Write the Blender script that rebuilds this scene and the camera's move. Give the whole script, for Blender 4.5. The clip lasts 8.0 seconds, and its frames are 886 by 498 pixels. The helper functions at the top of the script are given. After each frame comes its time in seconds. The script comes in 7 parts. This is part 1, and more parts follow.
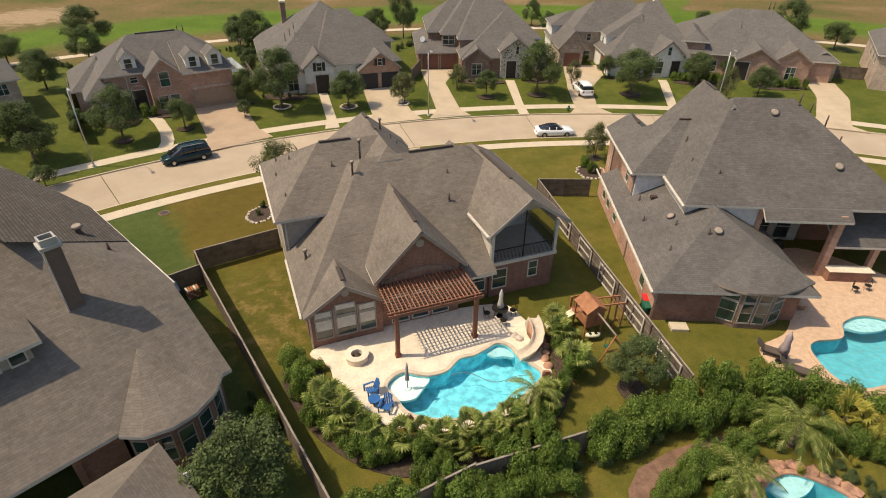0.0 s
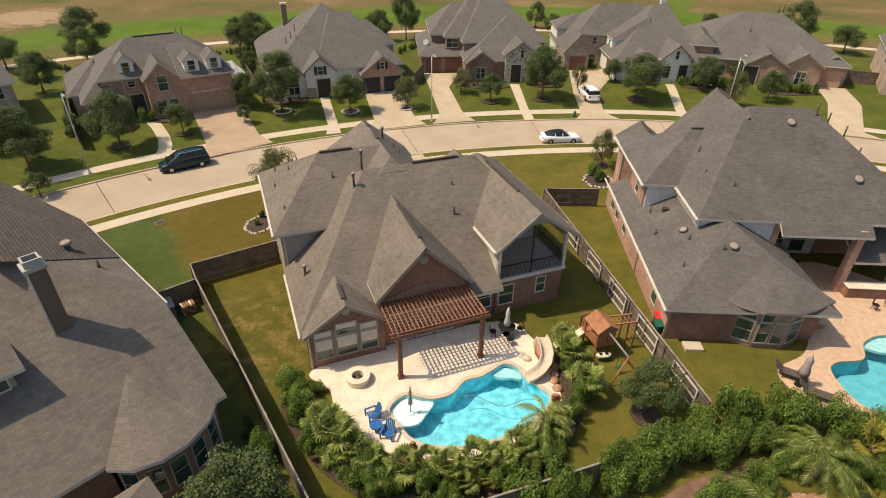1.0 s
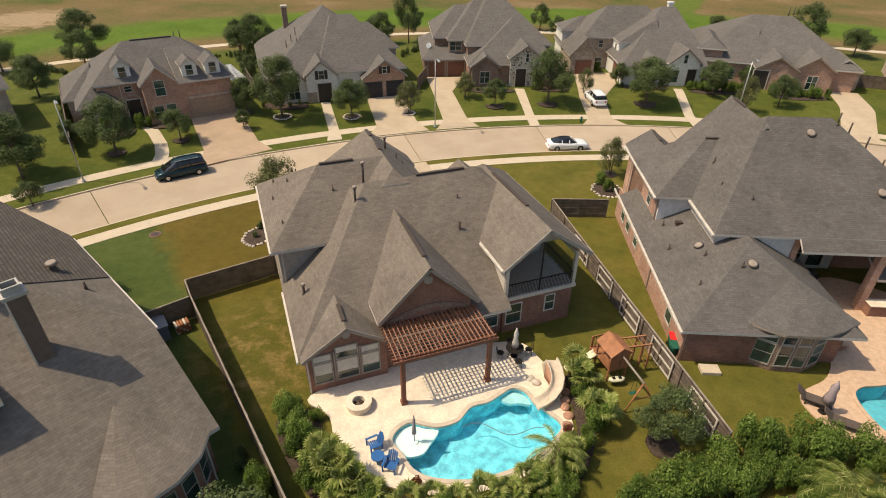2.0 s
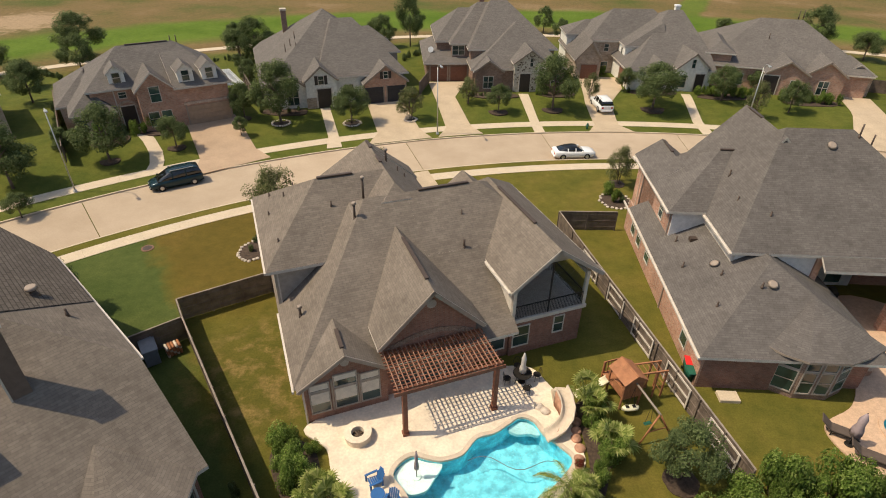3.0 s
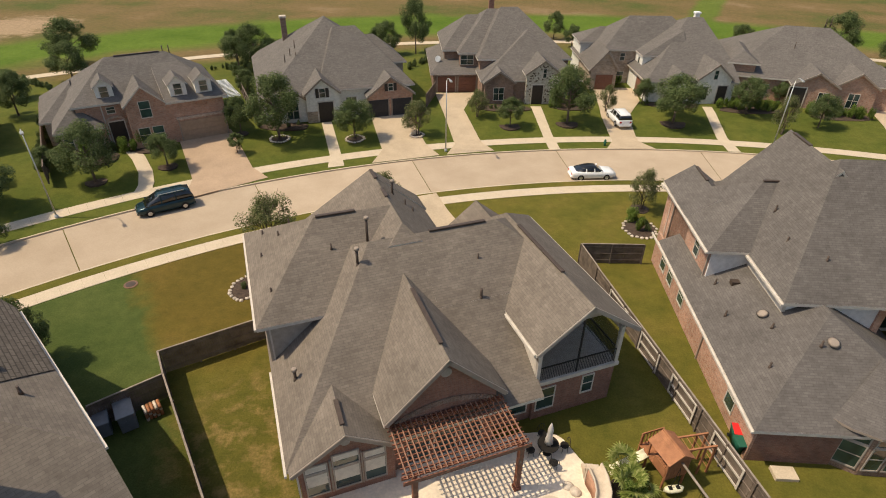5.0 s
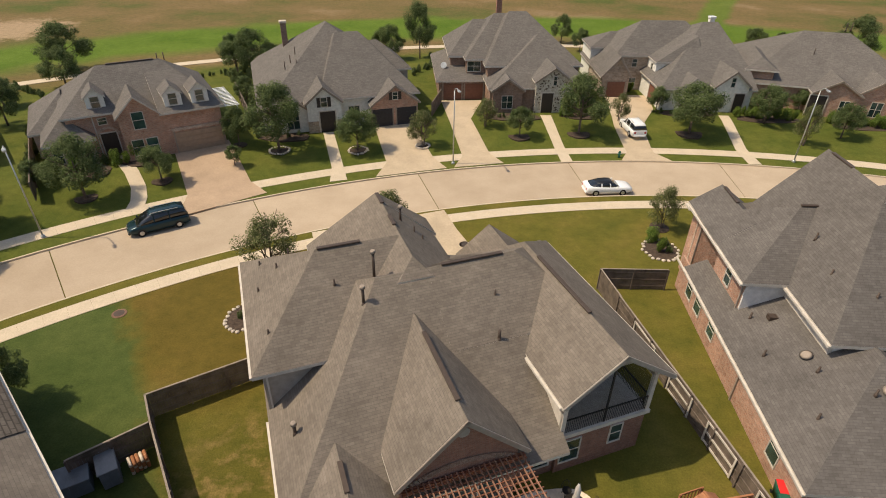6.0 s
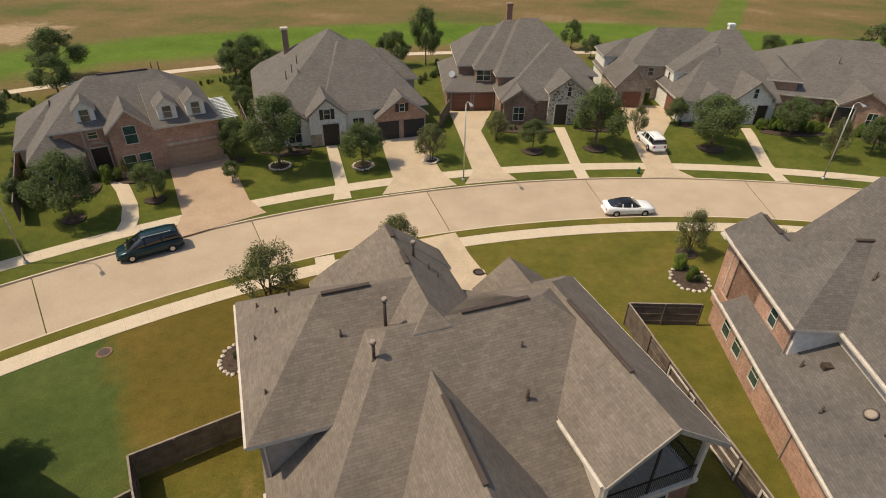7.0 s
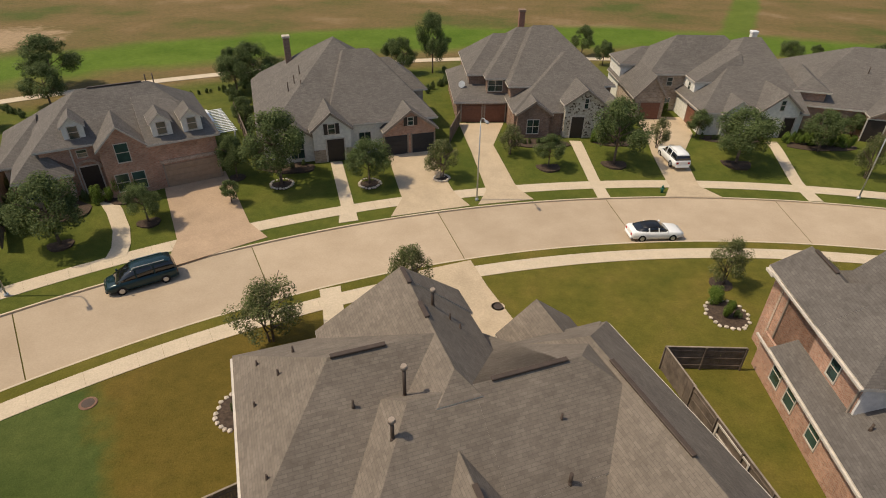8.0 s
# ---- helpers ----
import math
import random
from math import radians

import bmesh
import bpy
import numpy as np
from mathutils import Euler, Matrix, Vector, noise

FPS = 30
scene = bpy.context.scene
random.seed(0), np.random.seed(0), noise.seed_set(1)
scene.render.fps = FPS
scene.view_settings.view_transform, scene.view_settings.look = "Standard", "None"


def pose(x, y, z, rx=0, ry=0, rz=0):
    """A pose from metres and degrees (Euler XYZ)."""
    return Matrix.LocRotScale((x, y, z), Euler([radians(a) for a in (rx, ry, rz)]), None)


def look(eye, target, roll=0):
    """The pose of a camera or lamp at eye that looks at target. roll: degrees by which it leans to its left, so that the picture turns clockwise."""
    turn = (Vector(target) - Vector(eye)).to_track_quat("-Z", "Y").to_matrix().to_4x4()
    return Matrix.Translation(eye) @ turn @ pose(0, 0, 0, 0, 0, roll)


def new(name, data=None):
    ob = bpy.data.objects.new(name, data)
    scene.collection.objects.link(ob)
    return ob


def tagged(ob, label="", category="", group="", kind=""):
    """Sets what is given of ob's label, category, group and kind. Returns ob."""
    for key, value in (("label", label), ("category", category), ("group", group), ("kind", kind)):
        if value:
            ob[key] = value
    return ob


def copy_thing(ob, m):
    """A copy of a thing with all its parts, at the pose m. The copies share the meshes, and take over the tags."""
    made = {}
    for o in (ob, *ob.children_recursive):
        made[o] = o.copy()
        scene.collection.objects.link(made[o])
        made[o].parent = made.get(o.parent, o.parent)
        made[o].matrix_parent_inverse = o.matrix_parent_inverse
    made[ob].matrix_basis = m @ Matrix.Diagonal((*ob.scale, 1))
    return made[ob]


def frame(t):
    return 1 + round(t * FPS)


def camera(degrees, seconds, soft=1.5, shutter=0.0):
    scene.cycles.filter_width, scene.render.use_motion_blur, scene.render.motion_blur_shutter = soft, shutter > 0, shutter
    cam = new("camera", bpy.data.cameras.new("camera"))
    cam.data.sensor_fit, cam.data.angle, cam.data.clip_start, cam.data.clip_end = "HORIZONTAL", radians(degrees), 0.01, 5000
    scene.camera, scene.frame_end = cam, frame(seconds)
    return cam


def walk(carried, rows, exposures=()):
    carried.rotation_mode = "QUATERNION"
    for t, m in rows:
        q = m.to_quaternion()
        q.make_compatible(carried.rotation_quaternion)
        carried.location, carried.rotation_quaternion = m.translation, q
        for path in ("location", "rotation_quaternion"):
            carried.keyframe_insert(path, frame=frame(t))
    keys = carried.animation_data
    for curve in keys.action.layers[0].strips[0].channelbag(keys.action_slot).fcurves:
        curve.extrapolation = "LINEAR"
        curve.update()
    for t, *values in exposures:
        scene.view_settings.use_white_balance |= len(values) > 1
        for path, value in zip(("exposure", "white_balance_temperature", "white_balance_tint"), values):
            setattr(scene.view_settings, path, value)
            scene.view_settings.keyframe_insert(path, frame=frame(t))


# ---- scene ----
cam = camera(77.0, 8.0, soft=1.0)
PATH = [
    (0, (0.646, 0.941, 25.22), (0.628, 2.621, 24.135), 0.7),
    (0.5, (0.513, 1.83, 25.299), (0.493, 3.509, 24.212), 0.8),
    (1, (0.391, 2.725, 25.313), (0.368, 4.404, 24.228), 0.8),
    (1.5, (0.241, 3.703, 25.344), (0.215, 5.382, 24.258), 0.8),
    (3, (-0.116, 6.854, 25.389), (-0.148, 8.534, 24.305), 0.8),
    (3.5, (-0.252, 8.002, 25.428), (-0.286, 9.682, 24.344), 0.8),
    (4, (-0.411, 9.166, 25.47), (-0.447, 10.846, 24.385), 0.8),
    (4.5, (-0.627, 10.425, 25.491), (-0.666, 12.105, 24.407), 0.8),
    (6, (-1.734, 15.26, 25.609), (-1.778, 16.939, 24.523), 0.8),
    (6.5, (-2.222, 17.213, 25.605), (-2.268, 18.893, 24.52), 0.8),
    (7, (-2.792, 19.189, 25.561), (-2.839, 20.87, 24.479), 0.9),
    (7.5, (-3.394, 21.232, 25.597), (-3.443, 22.913, 24.516), 0.9),
    (8, (-4.073, 23.341, 25.653), (-4.122, 25.023, 24.571), 0.9),
]
walk(cam, [(t, look(eye, target, roll)) for t, eye, target, roll in PATH], [(0, 0.07), (3.0, 0.01), (6.3, -0.03), (8.0, -0.26)])
# ---------------------------------------------------------------- world and sun
SUN_AZ, SUN_EL = radians(4.5), radians(57.5)      # the way the shadows point, and the sun's height
world = bpy.data.worlds.new("world")
scene.world = world
world.use_nodes = True
wn = world.node_tree
sky = wn.nodes.new("ShaderNodeTexSky")
sky.sky_type = "NISHITA"
sky.sun_disc = False
sky.sun_elevation = SUN_EL
sky.sun_rotation = radians(90) - (SUN_AZ + math.pi)
sky.air_density, sky.dust_density = 1.2, 2.5
wn.links.new(sky.outputs[0], wn.nodes["Background"].inputs[0])
wn.nodes["Background"].inputs[1].default_value = 0.132
sun_data = bpy.data.lights.new("sun", "SUN")
sun_data.energy, sun_data.angle, sun_data.color = 4.2, radians(0.6), (1.0, 0.855, 0.63)
sun = new("sun", sun_data)
sun.matrix_world = look((-60, 10, 80), Vector((-60, 10, 80)) + Vector((math.cos(SUN_AZ) * math.cos(SUN_EL), math.sin(SUN_AZ) * math.cos(SUN_EL), -math.sin(SUN_EL))))
scene.view_settings.exposure = 0.0

# ---------------------------------------------------------------- materials
MATS = {}


def nodes_of(name, rough=0.8, metal=0.0, spec=0.3):
    m = bpy.data.materials.new(name)
    m.use_nodes = True
    nt = m.node_tree
    b = nt.nodes["Principled BSDF"]
    b.inputs["Roughness"].default_value = rough
    b.inputs["Metallic"].default_value = metal
    b.inputs["Specular IOR Level"].default_value = spec
    MATS[name] = m
    return m, nt, b


def add(nt, kind, **vals):
    n = nt.nodes.new(kind)
    for k, v in vals.items():
        n.inputs[k.replace("_", " ")].default_value = v
    return n


def ramp(nt, src, stops):
    r = nt.nodes.new("ShaderNodeValToRGB")
    els = r.color_ramp.elements
    while len(els) < len(stops):
        els.new(0.5)
    for e, (p, c) in zip(els, stops):
        e.position, e.color = p, (*c, 1)
    nt.links.new(src, r.inputs[0])
    return r


def mixc(nt, fac, a, b, kind="MIX"):
    m = nt.nodes.new("ShaderNodeMix")
    m.data_type, m.blend_type = "RGBA", kind
    for s, v in ((0, fac), (6, a), (7, b)):
        if hasattr(v, "is_linked"):
            nt.links.new(v, m.inputs[s])
        elif s == 0:
            m.inputs[0].default_value = v
        else:
            m.inputs[s].default_value = (*v, 1)
    return m.outputs[2]


def mathn(nt, op, a, b=0.0, c=None):
    m = nt.nodes.new("ShaderNodeMath")
    m.operation = op
    for i, v in enumerate((a, b) if c is None else (a, b, c)):
        if hasattr(v, "is_linked"):
            nt.links.new(v, m.inputs[i])
        else:
            m.inputs[i].default_value = v
    return m.outputs[0]


def bump(nt, b, height, strength=0.3, dist=0.02):
    n = nt.nodes.new("ShaderNodeBump")
    n.inputs["Strength"].default_value, n.inputs["Distance"].default_value = strength, dist
    nt.links.new(height, n.inputs["Height"])
    nt.links.new(n.outputs[0], b.inputs["Normal"])


def noise_of(nt, scale, detail=4, vec=None, rough=0.55):
    n = add(nt, "ShaderNodeTexNoise", Scale=scale, Detail=detail, Roughness=rough)
    if vec is not None:
        nt.links.new(vec, n.inputs["Vector"])
    return n.outputs[0]


def world_pos(nt):
    return nt.nodes.new("ShaderNodeNewGeometry").outputs["Position"]


def plain(name, col, rough=0.7, metal=0.0, spec=0.3, vary=0.12, scale=3.0, fine=40.0):
    """Painted or cast surfaces: two scales of variation and a light relief."""
    m, nt, b = nodes_of(name, rough, metal, spec)
    p = world_pos(nt)
    lo = [max(0, c * (1 - vary)) for c in col]
    hi = [min(1, c * (1 + vary)) for c in col]
    big = ramp(nt, noise_of(nt, scale, 4, p), ((0.3, lo), (0.7, hi)))
    small = ramp(nt, noise_of(nt, fine, 3, p), ((0.25, (0.86, 0.86, 0.86)), (0.75, (1.1, 1.1, 1.1))))
    nt.links.new(mixc(nt, 1.0, big.outputs[0], small.outputs[0], "MULTIPLY"), b.inputs["Base Color"])
    bump(nt, b, noise_of(nt, fine, 3, p), 0.15, 0.01)
    return m


def courses(name, c1, c2, mortar, w, h, gap, rough=0.9, bumpy=0.4, blotch=0.25, off=0.5):
    """Bricks or shingles, laid by the surface's own metres."""
    m, nt, b = nodes_of(name, rough, 0, 0.2)
    uv = nt.nodes.new("ShaderNodeUVMap").outputs[0]
    br = nt.nodes.new("ShaderNodeTexBrick")
    br.offset = off
    br.inputs["Scale"].default_value = 1.0
    br.inputs["Color1"].default_value, br.inputs["Color2"].default_value, br.inputs["Mortar"].default_value = (*c1, 1), (*c2, 1), (*mortar, 1)
    br.inputs["Mortar Size"].default_value, br.inputs["Brick Width"].default_value, br.inputs["Row Height"].default_value = gap, w, h
    br.inputs["Bias"].default_value = 0.0
    nt.links.new(uv, br.inputs["Vector"])
    p = world_pos(nt)
    big = ramp(nt, noise_of(nt, 0.45, 5, p, 0.65), ((0.28, (1 - blotch,) * 3), (0.72, (1 + blotch,) * 3)))
    mid = ramp(nt, noise_of(nt, 3.2, 6, p, 0.75), ((0.28, (0.82,) * 3), (0.72, (1.18,) * 3)))
    col = mixc(nt, 1.0, mixc(nt, 1.0, br.outputs[0], big.outputs[0], "MULTIPLY"), mid.outputs[0], "MULTIPLY")
    nt.links.new(col, b.inputs["Base Color"])
    bump(nt, b, mathn(nt, "SUBTRACT", mathn(nt, "MULTIPLY", noise_of(nt, 30, 3, p), 0.4), br.outputs["Fac"]), bumpy, 0.02)
    return m


courses("shingle_grey", (0.156, 0.129, 0.104), (0.188, 0.157, 0.128), (0.142, 0.117, 0.094), 0.42, 0.15, 0.012, 0.95, 0.35, 0.17)
courses("shingle_dark", (0.112, 0.099, 0.089), (0.138, 0.122, 0.11), (0.098, 0.087, 0.078), 0.42, 0.15, 0.012, 0.95, 0.35, 0.16)
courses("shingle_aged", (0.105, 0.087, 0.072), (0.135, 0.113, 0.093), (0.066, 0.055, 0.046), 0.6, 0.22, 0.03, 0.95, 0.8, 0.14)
courses("shingle_far", (0.13, 0.115, 0.102), (0.16, 0.143, 0.128), (0.1, 0.088, 0.078), 0.42, 0.15, 0.012, 0.95, 0.5, 0.12)
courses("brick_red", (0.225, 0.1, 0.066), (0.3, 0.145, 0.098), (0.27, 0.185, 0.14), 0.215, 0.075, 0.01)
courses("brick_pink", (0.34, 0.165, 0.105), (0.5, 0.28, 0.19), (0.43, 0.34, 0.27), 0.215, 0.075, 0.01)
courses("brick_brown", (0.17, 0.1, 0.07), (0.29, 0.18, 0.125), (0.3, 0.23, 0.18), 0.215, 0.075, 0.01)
courses("stone_tan", (0.3, 0.225, 0.165), (0.47, 0.37, 0.28), (0.42, 0.35, 0.28), 0.4, 0.2, 0.02, 0.9, 0.6, 0.25)
courses("brick_tan", (0.36, 0.24, 0.17), (0.5, 0.36, 0.27), (0.5, 0.45, 0.38), 0.215, 0.075, 0.01)
courses("stone_wall", (0.42, 0.38, 0.32), (0.7, 0.66, 0.58), (0.6, 0.56, 0.5), 0.45, 0.24, 0.02, 0.9, 0.6, 0.25)
plain("stucco_white", (0.72, 0.69, 0.62), 0.9)
plain("siding_tan", (0.36, 0.31, 0.26), 0.85)
plain("siding_grey", (0.66, 0.63, 0.6), 0.85)
plain("trim", (0.55, 0.49, 0.42), 0.6)
plain("trim_brown", (0.3, 0.24, 0.19), 0.7)
plain("door_dark", (0.045, 0.035, 0.03), 0.5)
plain("garage_brown", (0.19, 0.085, 0.055), 0.6)
plain("garage_tan", (0.36, 0.25, 0.17), 0.6)
plain("garage_black", (0.03, 0.03, 0.035), 0.5)
plain("pipe_dark", (0.09, 0.065, 0.05), 0.5, 0.3)
plain("metal_grey", (0.45, 0.45, 0.43), 0.4, 0.6)
plain("chimney_cap", (0.42, 0.39, 0.35), 0.6, 0.2)
plain("chimney_side", (0.15, 0.108, 0.085), 0.85)
plain("sidewalk", (0.55, 0.45, 0.325), 0.9, vary=0.07, scale=0.8, fine=9)
plain("drive", (0.48, 0.375, 0.255), 0.9, vary=0.1, scale=0.5, fine=8)
plain("drive_pink", (0.42, 0.3, 0.2), 0.9, vary=0.1, scale=0.5, fine=8)
plain("travertine", (0.74, 0.62, 0.475), 0.8, vary=0.13, scale=1.2, fine=7)
plain("path_brown", (0.2, 0.115, 0.078), 0.95, vary=0.3, scale=2.0, fine=12)
plain("deck_tan", (0.56, 0.38, 0.25), 0.85, fine=14)
plain("stone_edge", (0.42, 0.23, 0.15), 0.9, vary=0.4, scale=2.0)
plain("rock_pale", (0.55, 0.47, 0.38), 0.9, vary=0.3)
plain("coping", (0.56, 0.46, 0.35), 0.8)
plain("plaster_step", (0.5, 0.72, 0.74), 0.8)
# pale cells in this plaster's colour stand for sun ripples on the floor
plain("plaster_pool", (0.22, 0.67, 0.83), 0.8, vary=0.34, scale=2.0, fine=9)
plain("plaster_blue", (0.15, 0.52, 0.6), 0.8, vary=0.16, scale=1.6)
plain("plaster_ledge", (0.84, 0.86, 0.82), 0.8)
plain("fence_wood", (0.15, 0.115, 0.09), 0.9, vary=0.35, scale=1.5)
plain("fence_light", (0.27, 0.22, 0.175), 0.9, vary=0.25, scale=1.5)
plain("cedar", (0.22, 0.085, 0.05), 0.75, vary=0.2)
plain("cedar_worn", (0.27, 0.14, 0.09), 0.8, vary=0.25)
plain("play_wood", (0.35, 0.15, 0.07), 0.7, vary=0.2)
plain("plastic_cream", (0.75, 0.7, 0.5), 0.4)
plain("plastic_red", (0.65, 0.03, 0.03), 0.4)
plain("plastic_green", (0.02, 0.11, 0.07), 0.5)
plain("plastic_blue", (0.03, 0.12, 0.32), 0.6)
plain("plastic_slate", (0.2, 0.21, 0.22), 0.5)
plain("plastic_grey", (0.16, 0.18, 0.2), 0.5)
plain("cloth_brown", (0.1, 0.075, 0.06), 0.9)
plain("cloth_grey", (0.5, 0.46, 0.42), 0.9)
plain("cloth_mauve", (0.33, 0.26, 0.26), 0.9)
plain("iron", (0.03, 0.026, 0.022), 0.5, 0.4)
plain("screen_frame", (0.04, 0.035, 0.03), 0.5, 0.2)
plain("mulch", (0.07, 0.048, 0.034), 0.95, vary=0.4, scale=6)
plain("bark", (0.13, 0.095, 0.07), 0.95, vary=0.3)
plain("palm_bark", (0.2, 0.15, 0.1), 0.95, vary=0.3)
plain("paint_white", (0.82, 0.81, 0.79), 0.25, 0.0, 0.5, vary=0.02)
plain("paint_teal", (0.014, 0.038, 0.046), 0.2, 0.3, 0.5, vary=0.05)
plain("car_black", (0.012, 0.012, 0.013), 0.3, 0.0, 0.5)
plain("rubber", (0.015, 0.015, 0.015), 0.85)
plain("rim", (0.5, 0.5, 0.5), 0.3, 0.8)
plain("lamp_red", (0.4, 0.02, 0.02), 0.2)
plain("lamp_clear", (0.7, 0.7, 0.7), 0.1)
plain("blind", (0.58, 0.53, 0.45), 0.8)


def speckled_stone():
    """Cream rubble stone with scattered dark pieces."""
    m, nt, b = nodes_of("stone_speckled", 0.9, 0, 0.2)
    uv = nt.nodes.new("ShaderNodeUVMap").outputs[0]
    v = add(nt, "ShaderNodeTexVoronoi", Scale=5.0)
    nt.links.new(uv, v.inputs["Vector"])
    sp = nt.nodes.new("ShaderNodeSeparateXYZ")
    nt.links.new(v.outputs["Color"], sp.inputs[0])
    r = ramp(nt, sp.outputs[0], ((0.0, (0.12, 0.09, 0.065)), (0.14, (0.16, 0.12, 0.09)), (0.17, (0.42, 0.37, 0.29)), (1.0, (0.6, 0.55, 0.46))))
    g = ramp(nt, noise_of(nt, 12.0, 4, uv), ((0.3, (0.85,) * 3), (0.7, (1.1,) * 3)))
    nt.links.new(mixc(nt, 1.0, r.outputs[0], g.outputs[0], "MULTIPLY"), b.inputs["Base Color"])
    bump(nt, b, v.outputs["Distance"], 0.4, 0.03)


speckled_stone()


def glass_mat(name, tint, rough=0.06):
    m, nt, b = nodes_of(name, rough, 0.0, 0.8)
    p = world_pos(nt)
    r = ramp(nt, noise_of(nt, 0.6, 2, p), ((0.35, [c * 0.6 for c in tint]), (0.65, [c * 1.4 for c in tint])))
    nt.links.new(r.outputs[0], b.inputs["Base Color"])
    return m


glass_mat("glass_dark", (0.03, 0.05, 0.045))
glass_mat("glass_green", (0.035, 0.07, 0.06))
glass_mat("glass_car", (0.012, 0.014, 0.016), 0.03)


def leaf_mat(name, dark, light, tip):
    m, nt, b = nodes_of(name, 0.75, 0.0, 0.1)
    g = nt.nodes.new("ShaderNodeNewGeometry")
    r = ramp(nt, g.outputs["Random Per Island"], ((0.0, dark), (0.6, light), (1.0, tip)))
    big = ramp(nt, noise_of(nt, 0.8, 3, g.outputs["Position"]), ((0.3, (0.75,) * 3), (0.7, (1.2,) * 3)))
    col = mixc(nt, 1.0, r.outputs[0], big.outputs[0], "MULTIPLY")
    nt.links.new(col, b.inputs["Base Color"])
    tr = nt.nodes.new("ShaderNodeBsdfTranslucent")
    nt.links.new(col, tr.inputs[0])
    mx = nt.nodes.new("ShaderNodeMixShader")
    mx.inputs[0].default_value = 0.4
    nt.links.new(b.outputs[0], mx.inputs[1])
    nt.links.new(tr.outputs[0], mx.inputs[2])
    nt.links.new(mx.outputs[0], nt.nodes["Material Output"].inputs[0])
    return m


leaf_mat("leaf_oak", (0.07, 0.1, 0.036), (0.13, 0.165, 0.06), (0.2, 0.235, 0.1))
leaf_mat("leaf_crape", (0.09, 0.11, 0.04), (0.16, 0.18, 0.07), (0.28, 0.26, 0.13))
leaf_mat("leaf_shrub", (0.08, 0.13, 0.022), (0.15, 0.22, 0.04), (0.27, 0.33, 0.09))
leaf_mat("leaf_palm", (0.14, 0.175, 0.035), (0.26, 0.3, 0.075), (0.45, 0.44, 0.17))
leaf_mat("leaf_yellow", (0.2, 0.2, 0.03), (0.38, 0.34, 0.06), (0.5, 0.42, 0.12))
leaf_mat("leaf_dry", (0.2, 0.12, 0.06), (0.34, 0.2, 0.11), (0.45, 0.3, 0.18))
leaf_mat("leaf_red", (0.1, 0.02, 0.015), (0.2, 0.05, 0.03), (0.1, 0.12, 0.04))

RC = Vector((22.7, -16.4))          # the centre of the street's bend


